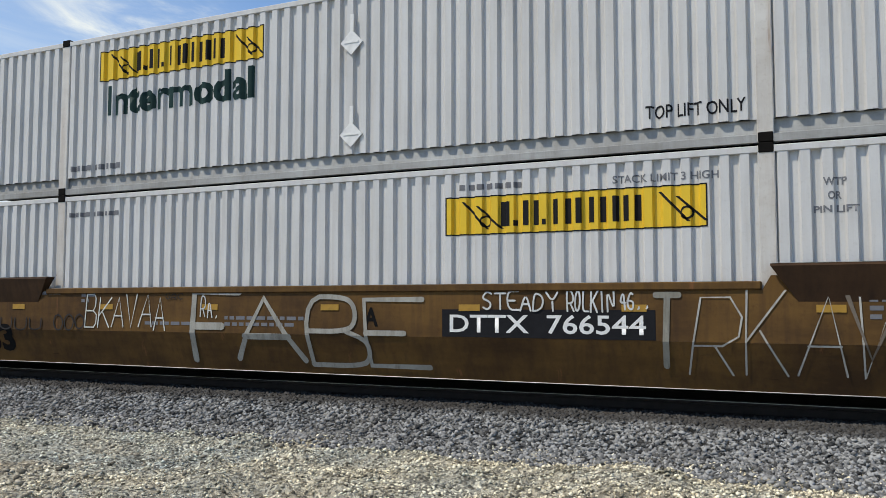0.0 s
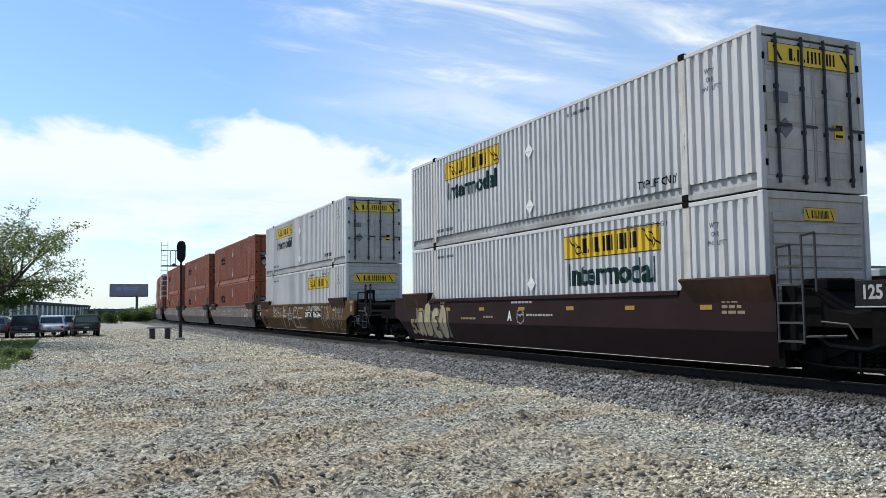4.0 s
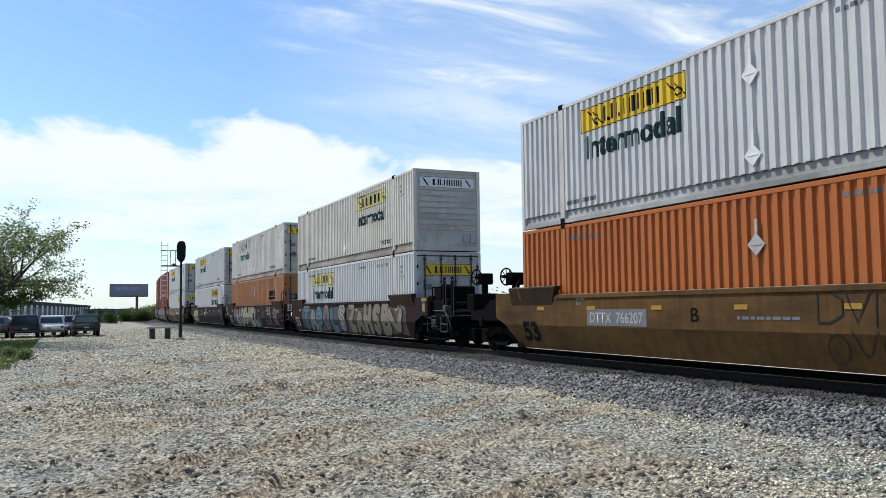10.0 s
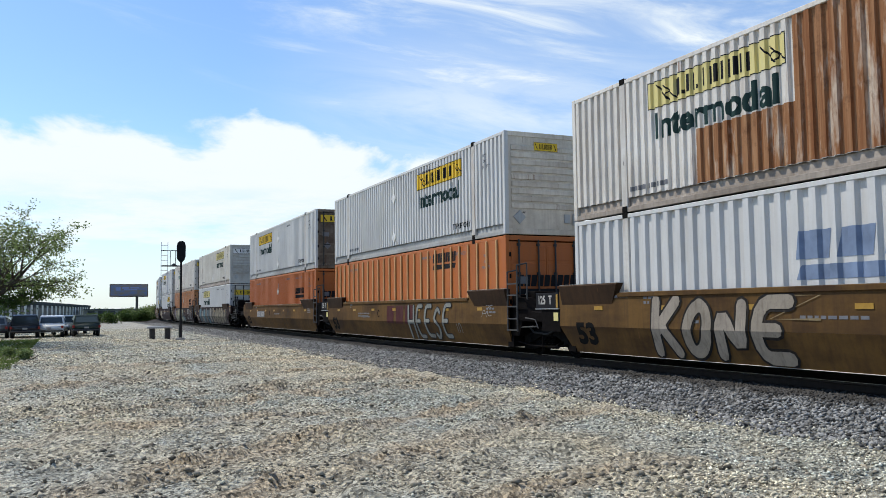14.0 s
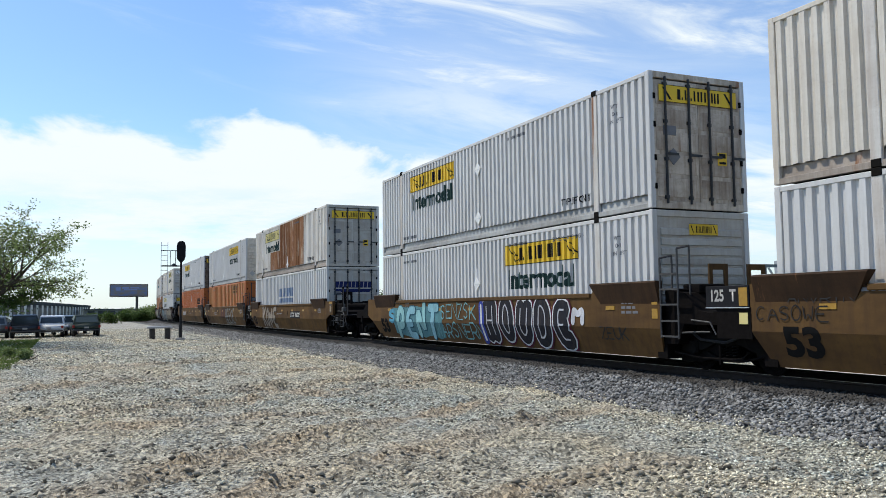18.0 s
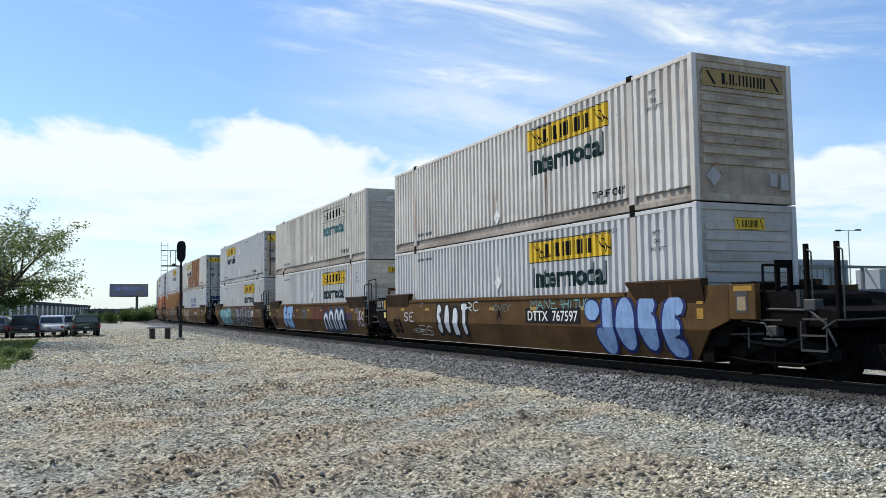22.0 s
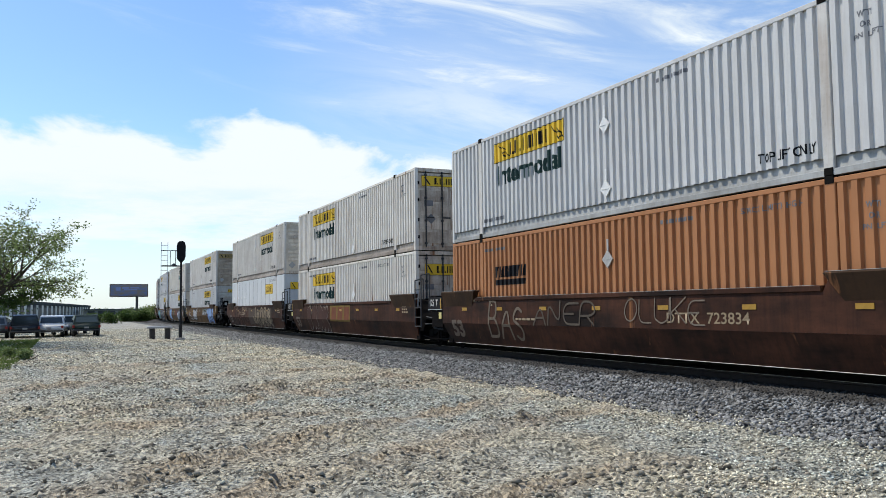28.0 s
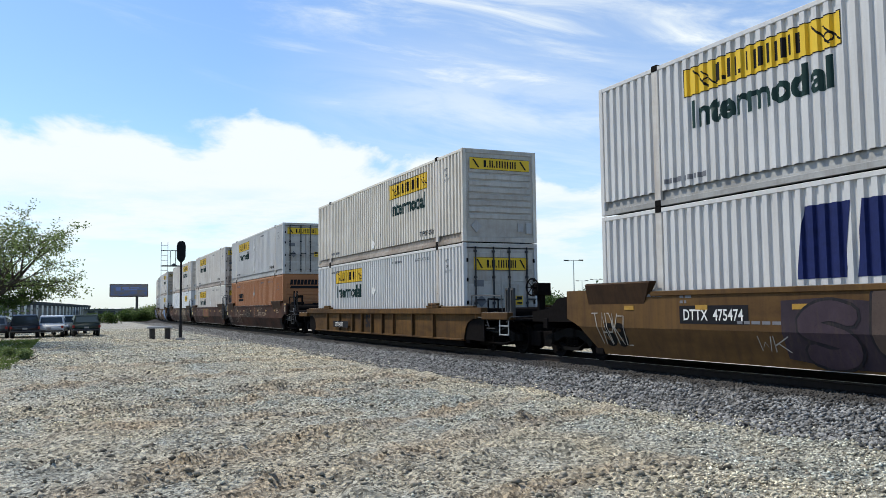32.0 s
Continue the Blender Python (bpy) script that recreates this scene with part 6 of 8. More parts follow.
stack("U0", _w, hauler_box("b", "white ribbed steel shipping container with a yellow lettered panel", 6.35, "yellow", False, word_on=False, end="front", sign=SIGN_MID),
      hauler_box("b", "white ribbed steel shipping container, yellow panel over a painted word", "far", "yellow", True, placards=_pl2))
# U1
_w = well_unit("dark maroon well car with faint white stencils", MAROON, front="coupled")
tint_patch(_w, 15.4, 12.8, 0.28, 1.3, (0.20, 0.17, 0.12), 21)
lettering(_w, "ABEO", 15.3, 12.9, 0.34, 1.36, [(0.34, (0.05, 0.04, 0.04)), (0.25, (0.42, 0.36, 0.23))], 21, True, 0.08, "cream sprayed lettering with dark outlines")
side_text(_w, "A", 8.98, 0.90, WHITEINK)
_bm = bmesh.new()
ribbon(_bm, arc(8.28, 1.02, 0.19, 0.19, 0, 6.28, 16), 0.022)
ribbon(_bm, [(8.42, 1.06), (8.14, 1.06)], 0.04)
part("stencil", on_side(_bm, 0.006), DULLWHITE, _w, "white ring stencil")
small_bars(_w, 7.95, 1.03, 1, 9, DULLWHITE)
small_bars(_w, 8.75, 1.36, 1, 6, DULLWHITE)
small_bars(_w, 10.4, 0.97, 1, 4, TANINK)
stack("U1", _w, hauler_box("b", "white ribbed steel shipping container, yellow panel over a painted word", "near", "yellow", False, placards=((7.95, 1.5),), end="front", sign=SIGN_SMALL),
      hauler_box("b", "white ribbed steel shipping container, yellow panel over a painted word", "far", "yellow", True, placards=_pl2))
# U2
_w = well_unit("dark maroon well car with a large cream and blue graffiti piece", MAROON)
tint_patch(_w, 14.4, 12.9, 0.45, 1.42, (0.13, 0.10, 0.14), 22)
tint_patch(_w, 13.4, 5.6, 0.24, 0.80, (0.055, 0.085, 0.12), 27)
lettering(_w, "AIDE", 13.4, 9.6, 0.30, 1.44, [(0.46, (0.03, 0.03, 0.035)), (0.34, (0.36, 0.33, 0.21))], 22, True, 0.10, "cream sprayed lettering with black outlines and blue shade", mixed=((0.36, 0.33, 0.21), (0.33, 0.33, 0.26)))
lettering(_w, "WEL", 10.0, 5.8, 0.26, 1.44, [(0.54, (0.03, 0.03, 0.035)), (0.40, (0.36, 0.33, 0.21))], 23, True, 0.10, "cream sprayed lettering with black outlines and blue shade", off=0.022, mixed=((0.36, 0.34, 0.22), (0.35, 0.33, 0.22), (0.20, 0.27, 0.29)))
lettering(_w, "OS", 6.2, 5.3, 0.30, 0.85, [(0.022, (0.36, 0.36, 0.34))], 24, True, 0.0, "thin white tag")
lettering(_w, "SN", 5.2, 4.2, 0.75, 1.35, [(0.018, (0.20, 0.20, 0.20))], 25, True, 0.0, "thin grey tag")
lettering(_w, "ZE", 3.55, 2.35, 0.98, 1.44, [(0.15, (0.03, 0.03, 0.03)), (0.10, (0.30, 0.31, 0.30))], 26, True, 0.0, "grey angular sprayed lettering")
lettering(_w, "ZH", 3.0, 2.4, 0.40, 0.95, [(0.05, (0.17, 0.18, 0.18))], 28, False, 0.0, "grey sprayed lettering")
lettering(_w, "ZOBE", 1.95, 1.15, 1.18, 1.40, [(0.024, (0.46, 0.46, 0.44))], 29, False, 0.0, "thin white tag")
lettering(_w, "HAUNT", 1.90, 0.80, 0.96, 1.16, [(0.026, (0.48, 0.48, 0.46))], 30, False, 0.0, "thin white tag")
lettering(_w, "SPEED", 1.88, 0.80, 0.72, 0.92, [(0.024, (0.44, 0.44, 0.42))], 31, False, 0.0, "thin white tag")
lettering(_w, "STRUK", 1.80, 0.70, 0.42, 0.66, [(0.024, (0.44, 0.44, 0.42))], 32, False, 0.0, "thin white tag")
lettering(_w, "CNG", 3.95, 2.95, 0.38, 0.68, [(0.028, (0.44, 0.44, 0.42))], 33, True, 0.1, "thin white tag")
stack("U2", _w, orange_box("o", "faded orange ribbed steel shipping container", 3.85, PALE_ORANGE),
      hauler_box("b", "weathered white ribbed steel container with a teal painted word", "far", "white", True, STAINED, TEAL, placards=((7.95, 0.6),)))
# U3
_w = well_unit("dark maroon well car covered in blue and grey graffiti", MAROON, rear="coupled", brake=(True, 0))
tint_patch(_w, 14.6, 7.2, 0.24, 1.40, (0.075, 0.09, 0.10), 34)
tint_patch(_w, 7.4, 0.4, 0.24, 1.42, (0.10, 0.085, 0.07), 35)
lettering(_w, "TAPOLS", 14.3, 7.3, 0.26, 1.44, [(0.56, (0.025, 0.025, 0.03)), (0.37, (0.13, 0.22, 0.26)), (0.03, (0.03, 0.03, 0.035))], 34, True, 0.0, "blue and grey sprayed lettering with black outlines",
          mixed=((0.11, 0.20, 0.24), (0.30, 0.28, 0.25), (0.12, 0.22, 0.26), (0.19, 0.18, 0.165)))
lettering(_w, "ZAHSB", 7.0, 1.9, 0.26, 1.44, [(0.46, (0.025, 0.023, 0.022)), (0.36, (0.25, 0.212, 0.15))], 36, True, 0.06, "tan sprayed lettering with black outlines", mixed=((0.25, 0.212, 0.15), (0.22, 0.188, 0.138)))
lettering(_w, "V", 2.1, 0.55, 0.28, 1.30, [(0.42, (0.025, 0.023, 0.022)), (0.33, (0.25, 0.215, 0.16))], 37, True, -0.3, "tan sprayed lettering with black outlines", 0.024)
lettering(_w, "2016", 2.35, 1.80, 1.15, 1.33, [(0.024, (0.48, 0.47, 0.44))], 38, True, 0.0, "thin white numerals")
lettering(_w, "ROAL", 1.2, 0.4, 1.22, 1.42, [(0.02, (0.40, 0.36, 0.36))], 39, True, 0.0, "thin pale tag")
side_text(_w, "c7", 6.3, 0.95, DULLWHITE)
stack("U3", _w, hauler_box("b", "white ribbed steel shipping container, faded yellow panel over a painted word", "far", "pale", False, end="doors", sign=SIGN_MID),
      hauler_box("b", "grimy cream ribbed steel shipping container, faded panel over a painted word", "near", "pale", True, CREAM, placards=((7.95, 0.6),), end="front", sign=SIGN_TOP, sign_mat=WHITEINK))
# U4
_w = well_unit("brown-yellow well car with a black scrawled tag and number board", TTX, front="coupled", brake=(False, -1.95))
side_text(_w, "c2", 12.85, 0.9, DULLWHITE, GREYINK)
lettering(_w, "DVMA", 6.6, 4.5, 0.95, 1.43, [(0.034, (0.03, 0.03, 0.03))], 27, False, 0.05, "thin black tag")
lettering(_w, "OVG", 6.5, 5.0, 0.32, 0.85, [(0.026, (0.035, 0.032, 0.03))], 41, True, 0.1, "thin black tag")
side_text(_w, "B", 9.5, 0.95, BLACKINK)
small_bars(_w, 8.3, 1.0, 1, 8, GREYINK)
stack("U4", _w, orange_box("o", "orange ribbed steel shipping container", 4.1),
      hauler_box("b", "white ribbed steel shipping container, yellow panel over a painted word", "far", "yellow", True, placards=_pl2, end_paint=RUSTEND))
# U5
_w = well_unit("brown-yellow well car with a pale outlined graffiti piece", TTX)
lettering(_w, "HEESE", 6.9, 3.25, 0.26, 1.44, [(0.19, (0.03, 0.028, 0.028)), (0.12, (0.25, 0.25, 0.22))], 28, True, 0.08, "silver sprayed lettering with black outlines")
lettering(_w, "AC", 1.2, 0.5, 1.0, 1.28, [(0.022, (0.34, 0.32, 0.28))], 42, True, 0.0, "thin pale tag")
lettering(_w, "In", 3.0, 2.6, 0.5, 0.8, [(0.035, (0.24, 0.22, 0.19))], 43, True, 0.0, "pale tag")
side_text(_w, "C", 10.0, 0.95, BLACKINK)
small_bars(_w, 12.3, 1.05, 2, 8, GREYINK)
company_block(_w, 9.0, (0.075, 0.018, 0.018))
stack("U5", _w, orange_box("o", "orange smooth-plated shipping container with raised battens", 5.05, ORANGE, "panel", logo_z=2.15, placards=((15.2, 1.0),)),
      hauler_box("b", "white ribbed steel shipping container, yellow panel over a painted word", "near", "yellow", True, placards=((8.6, 2.05), (8.6, 0.6)), end="front", sign=SIGN_SMALL, end_paint=STAINED))
# U6
_w = well_unit("brown-yellow well car with grey bubble graffiti and number board", TTX, rear="coupled")
lettering(_w, "KONE", 13.2, 9.6, 0.26, 1.44, [(0.34, (0.02, 0.017, 0.015)), (0.24, (0.33, 0.28, 0.225))], 29, True, 0.12, "pale grey sprayed lettering with black outlines", mixed=((0.33, 0.28, 0.225), (0.30, 0.255, 0.20)))
lettering(_w, "Z", 10.1, 8.9, 1.0, 1.40, [(0.04, (0.26, 0.19, 0.10))], 44, False, 0.1, "tan sprayed arrow")
side_text(_w, "c2", 6.2, 0.88, WHITEINK, BLACK)
side_text(_w, "A", 7.0, 0.95, BLACKINK)
small_bars(_w, 9.4, 1.02, 1, 8, GREYINK)
_c, _p = container("w", "white wide-ribbed steel container with faded blue name bars", WHITE, "wide", "doors", None, None)
_bm = company_bars(bmesh.new(), 0, 9.6, 1.3, 3.2, 0.8, "y", 4)
part("logo_panel", draped(_p, _bm, 0.006), PALEBLUE, _c, "faded blue company name bars")
part("end_logo", company_bars(bmesh.new(), -0.9, -CL / 2 - 0.006, 1.7, 1.8, 0.5, "x"), BLUE, _c, "blue company name bars")
_u = hauler_box("b", "white ribbed steel container with large rusted brown panels", "far", "pale", True, STAINED, placards=((7.6, 0.45),))
part("rust_panel", cached("rustpanel", lambda: to_mesh("rust_panel", sheet(PROFILES["fine"], 0.31, CH - 0.1, 0.0025, 4.2, 9.5), RUSTED)), None, _u, "rusted bare steel panels")
part("rust_panel", to_mesh("rust_panel", sheet(PROFILES["fine"], 0.31, 1.36, 0.0025, 9.5, 11.9), RUSTED), None, _u, "rusted bare steel panel")
stack("U6", _w, _c, _u)
# U7
_w = well_unit("ochre well car with teal and dark blue graffiti pieces", TTX2, front="coupled")
tint_patch(_w, 14.6, 10.3, 0.24, 1.34, (0.10, 0.24, 0.26), 45)
lettering(_w, "PENT", 14.3, 10.6, 0.26, 1.42, [(0.34, (0.03, 0.11, 0.15)), (0.26, (0.26, 0.49, 0.50))], 31, True, 0.10, "teal sprayed lettering with dark outlines", mixed=((0.28, 0.52, 0.52), (0.24, 0.46, 0.52)))
lettering(_w, "S", 15.1, 14.4, 0.75, 1.25, [(0.14, (0.10, 0.32, 0.44))], 46, True, 0.0, "teal sprayed lettering")
lettering(_w, "SENZSK", 10.4, 7.9, 0.92, 1.40, [(0.045, (0.18, 0.38, 0.40))], 32, False, 0.0, "teal tag")
lettering(_w, "WARSNERN", 10.9, 7.5, 0.34, 0.82, [(0.055, (0.15, 0.34, 0.36))], 47, False, 0.05, "teal tag")
lettering(_w, "HOUDE", 7.45, 2.75, 0.24, 1.50, [(0.66, (0.09, 0.012, 0.03)), (0.56, (0.70, 0.70, 0.71)), (0.47, (0.018, 0.018, 0.024)), (0.045, (0.50, 0.50, 0.53))], 33, True, 0.0, "black bubble lettering with white outlines", off=0.016,
          squash=0.78)
lettering(_w, "I", 7.9, 7.05, 0.30, 1.44, [(0.30, (0.04, 0.06, 0.30)), (0.10, (0.66, 0.66, 0.68))], 48, False, 0.0, "dark blue sprayed bar", off=0.034)
lettering(_w, "M", 2.85, 2.30, 0.85, 1.25, [(0.16, (0.62, 0.62, 0.64))], 34, True, 0.0, "white sprayed mark")
lettering(_w, "ZEUK", 1.75, 0.75, 0.52, 0.80, [(0.035, (0.03, 0.03, 0.03))], 35, False, 0.1, "black tag")
stack("U7", _w, hauler_box("b", "white ribbed steel shipping container, yellow panel over a painted word", "near", "yellow", False, placards=((8.1, 1.6),), end="front", sign=SIGN_SMALL),
      hauler_box("b", "white ribbed steel shipping container, yellow panel over a painted word", "far", "yellow", True, placards=_pl2, end_paint=STAINED))
# U8
_w = well_unit("ochre well car with blue graffiti and a red company mark", TTX2)
lettering(_w, "SEK", 13.4, 11.3, 0.30, 1.46, [(0.46, (0.02, 0.035, 0.15)), (0.36, (0.26, 0.42, 0.68))], 36, True, 0.12, "light blue bubble lettering with dark outlines")
lettering(_w, "CS", 9.4, 8.6, 0.86, 1.30, [(0.09, (0.09, 0.15, 0.19))], 49, True, 0.0, "faded blue tag")
company_block(_w, 7.45, (0.105, 0.022, 0.016))
for _a, _h, _k in ((5.05, 1.22, 0), (4.12, 1.30, 1), (3.30, 1.46, 2), (2.55, 1.40, 3)):
    lettering(_w, "n", _a + 0.55, _a - 0.42, 0.28, _h, [(0.44, (0.02, 0.04, 0.10)), (0.30, (0.07, 0.13, 0.20)), (0.15, (0.62, 0.63, 0.66))], 37 + _k, True, 0.0, "dark blue arched lettering with white inside", off=0.016 + 0.014 * (_k % 2), squash=0.8)
    lettering(_w, "I", _a + 0.28, _a - 0.28, 0.28, 0.95, [(0.30, (0.035, 0.06, 0.045))], 60 + _k, False, 0.0, "dark green inside of the arch", off=0.013)
for _k in range(7):
    lettering(_w, "A", 5.75 - 0.58 * _k, 5.40 - 0.58 * _k, 0.9 - 0.1 * (_k % 3), 1.42, [(0.03, (0.16, 0.025, 0.02))], 70 + _k, False, 0.0, "thin red spikes")
lettering(_w, "SONK", 8.2, 6.2, 0.34, 0.70, [(0.05, (0.035, 0.035, 0.055))], 38, False, 0.1, "black tag")
lettering(_w, "SPHUGH", 2.25, 1.35, 0.80, 1.12, [(0.035, (0.04, 0.04, 0.14))], 39, False, 0.05, "dark blue tag")
lettering(_w, "NNGER", 2.25, 1.35, 0.36, 0.66, [(0.035, (0.05, 0.04, 0.05))], 80, False, 0.05, "dark tag")
lettering(_w, "UBARA", 6.2, 4.95, 1.20, 1.44, [(0.03, (0.03, 0.03, 0.03))], 81, False, 0.1, "black tag")
lettering(_w, "NES", 0.55, -0.2, 0.55, 1.15, [(0.06, (0.50, 0.48, 0.56))], 82, False, 0.0, "pale lilac tag")
lettering(_w, "CASOWE", 16.5, 15.0, 0.98, 1.24, [(0.024, (0.02, 0.02, 0.02))], 97, True, 0.05, "thin black tag")
lettering(_w, "ANVRIN", 15.8, 14.5, 1.28, 1.44, [(0.02, (0.03, 0.03, 0.03))], 98, False, 0.05, "small black tag")
side_text(_w, "C", 10.9, 0.95, BLACKINK)
stack("U8", _w, hauler_box("b", "white ribbed steel shipping container, yellow panel over a painted word", "near", "yellow", False, placards=((8.1, 1.6),), end="front", sign=SIGN_SMALL, end_paint=CREAM),
      hauler_box("b", "white ribbed steel container with an outlined panel and teal word", "near", "white", True, CREAM, TEAL, placards=((8.1, 0.5),), end="front", sign=SIGN_SMALL, sign_mat=WHITEINK))
# U9
_w = well_unit("ochre well car with white and blue bubble graffiti", TTX2, rear="coupled")
lettering(_w, "SORT", 12.1, 9.7, 0.36, 1.45, [(0.46, (0.02, 0.018, 0.018)), (0.20, (0.66, 0.67, 0.68))], 61, True, 0.05, "white bubble lettering with thick black outlines", squash=0.8)
lettering(_w, "SE", 14.9, 13.9, 0.8, 1.15, [(0.04, (0.55, 0.54, 0.58))], 83, True, 0.0, "pale tag")
lettering(_w, "ES", 13.6, 12.5, 0.36, 0.72, [(0.035, (0.50, 0.49, 0.46))], 84, False, 0.0, "pale tag")
lettering(_w, "RC", 9.9, 8.9, 1.15, 1.44, [(0.035, (0.60, 0.62, 0.60))], 85, True, 0.0, "pale tag")
lettering(_w, "O", 3.62, 3.02, 0.98, 1.40, [(0.30, (0.02, 0.03, 0.12)), (0.22, (0.26, 0.40, 0.64))], 86, True, 0.0, "round blue sprayed mark")
lettering(_w, "JOGE", 3.25, 0.15, 0.24, 1.47, [(0.52, (0.018, 0.03, 0.14)), (0.37, (0.25, 0.38, 0.62))], 62, True, 0.0, "light blue bubble lettering with dark blue outlines", off=0.016, squash=0.74)
lettering(_w, "MERRY", 14.2, 13.0, 0.42, 0.58, [(0.02, (0.45, 0.44, 0.40))], 88, True, 0.0, "thin pale tag")
side_text(_w, "c3", 6.2, 0.92, WHITEINK, BLACK)
side_text(_w, "A", 7.9, 0.95, BLACKINK)
lettering(_w, "MANE", 6.05, 4.75, 1.20, 1.45, [(0.032, (0.20, 0.42, 0.42))], 63, False, 0.05, "teal tag")
lettering(_w, "4HITUG", 4.7, 3.4, 1.22, 1.45, [(0.030, (0.20, 0.42, 0.42))], 89, False, 0.05, "teal tag")
lettering(_w, "MOVEY", 8.3, 7.1, 1.16, 1.34, [(0.022, (0.16, 0.24, 0.25))], 90, False, 0.05, "faint teal tag")
stack("U9", _w, hauler_box("b", "white ribbed steel shipping container, yellow panel over a painted word", "near", "yellow", False, placards=((8.1, 1.6),), end="front", sign=SIGN_SMALL),
      hauler_box("b", "white ribbed steel container with rust streaks, yellow panel over a word", "near", "yellow", True, STAINED, placards=((8.1, 0.5),), end="front", sign=SIGN_TOP, sign_mat=OLDGOLD, end_paint=BROWNEND))
# U10
_w = well_unit("red-brown well car with pale outlined graffiti along its side", REDBROWN, front="coupled", brake=(False, -1.65))
tint_patch(_w, 9.2, 2.4, 0.26, 1.42, (0.085, 0.06, 0.045), 91)
lettering(_w, "JAOOS", 7.7, 2.5, 0.42, 1.45, [(0.40, (0.022, 0.017, 0.015)), (0.30, (0.30, 0.235, 0.16)), (0.05, (0.04, 0.03, 0.025))], 64, True, 0.0, "tan curling lettering with black outlines", off=0.014)
lettering(_w, "VUJSK", 7.4, 2.3, 0.24, 0.78, [(0.20, (0.022, 0.017, 0.015)), (0.13, (0.19, 0.15, 0.105))], 92, True, 0.25, "tan curling lettering with black outlines", off=0.012)
lettering(_w, "HUNDRBUW", 14.7, 9.4, 0.28, 1.42, [(0.038, (0.15, 0.07, 0.05))], 65, True, 0.0, "thin pale red outlined lettering")
scrawl(_w, 9.6, 11.4, 1.2, 1.45, 7, 0.025, (0.40, 0.30, 0.2), 71)
side_text(_w, "c4", 12.6, 0.95, TANINK)
_c, _p = container("w", "smooth white plated container with a yellow lettered panel", SMOOTHW, "panel", "front", SMOOTHW, SIGN_MID)
logo_panel(_c, _p, 4.85, 1.85, 2.0, 0.6, YELLOW, BLACK, "yellow")
word(_c, _p, 3.6, 2.58, GREYINK, "stencil", "two")
for _k in range(9):
    part("plate_joint", boxes((-CW / 2 - 0.006, -CW / 2, y_of(3.64 + _k * 1.22), y_of(3.67 + _k * 1.22), 0.32, CH - 0.1)), GREYINK, _c)
for _a, _z in ((15.2, 1.75), (14.6, 1.75), (13.55, 1.75), (12.6, 1.75), (11.4, 1.75), (4.9, 1.55), (3.0, 1.55)):
    part("vent_cap", rods(((-CW / 2 - 0.02, y_of(_a), _z), (-CW / 2, y_of(_a), _z)), r=0.09, n=12), WHITEINK, _c)
stack("U10", _w, _c, hauler_box("b", "grimy white ribbed steel container, yellow panel over a painted word", "near", "yellow", True, STAINED, placards=_pl2, end="front", sign=SIGN_SMALL, sign_mat=WHITEINK, end_paint=STAINED))
# U11
_w = well_unit("red-brown well car with outlined graffiti and a yellow company mark", REDBROWN)
lettering(_w, "SHRK", 13.75, 10.1, 0.32, 1.44, [(0.52, (0.34, 0.29, 0.24)), (0.46, (0.062, 0.026, 0.018))], 66, True, 0.05, "outlined bubble lettering with pale thin edges", squash=0.75)
lettering(_w, "Wn", 10.6, 10.05, 1.2, 1.44, [(0.02, (0.40, 0.34, 0.28))], 93, True, 0.0, "thin pale tag")
_bm = bmesh.new()
_bm.faces.new([_bm.verts.new((0, y, z)) for y, z in ((9.8, 0.72), (6.9, 0.72), (6.9, 1.42), (9.8, 1.42))])
_k = part("company_mark", on_side(_bm, 0.005), spray((0.20, 0.125, 0.03)), _w, "worn yellow company panel")
company_block(_k, 9.6, (0.18, 0.06, 0.03), 0.80, 1.34, 0.009)
stack("U11", _w, hauler_box("b", "rust-flecked white ribbed steel container, yellow panel over a word", "far", "yellow", False, STAINED, placards=((6.9, 1.5),), sign=SIGN_MID, end_paint=STAINED),
      hauler_box("b", "rust-flecked white ribbed steel container, yellow panel over a word", "far", "yellow", True, STAINED, placards=((6.9, 0.5),), end_paint=STAINED))
# U12
_w = well_unit("red-brown well car with faint tags and a number board", REDBROWN, rear="coupled")
side_text(_w, "c4", 5.8, 0.92, TANINK)
lettering(_w, "BAS", 13.5, 11.4, 0.40, 1.40, [(0.08, (0.17, 0.13, 0.095))], 67, True, 0.1, "faint pale tag")
lettering(_w, "OLUKE", 7.2, 4.7, 0.9, 1.4, [(0.03, (0.20, 0.16, 0.12))], 68, True, 0.1, "faint pale tag")
lettering(_w, "ANER", 11.0, 8.2, 0.8, 1.38, [(0.05, (0.10, 0.08, 0.06))], 94, True, 0.1, "faint worn tag")
stack("U12", _w, orange_box("o", "faded orange ribbed steel shipping container", 13.4, PALE_ORANGE, end="front"),
      hauler_box("b", "white ribbed steel shipping container, yellow panel over a painted word", "far", "yellow", True, placards=_pl2))
# U13
_w = ribbed_well("low yellow well car with upright ribs along its side", WELLYELLOW)
stack("U13", _w, hauler_box("b", "white ribbed steel shipping container, yellow panel over a painted word", "far", "yellow", False, placards=((8.2, 1.6),), end="doors", sign=SIGN_MID),
      hauler_box("b", "weathered white ribbed steel container, yellow panel over a word", "near", "yellow", True, CREAM, placards=((8.2, 0.5),), end="front"))
# U14
_w = well_unit("ochre well car with a dark purple graffiti patch and number board", TTX2, front="coupled")
side_text(_w, "c5", 13.3, 0.98, WHITEINK, BLACK)
tint_patch(_w, 10.9, 1.6, 0.22, 1.44, (0.036, 0.026, 0.034), 95)
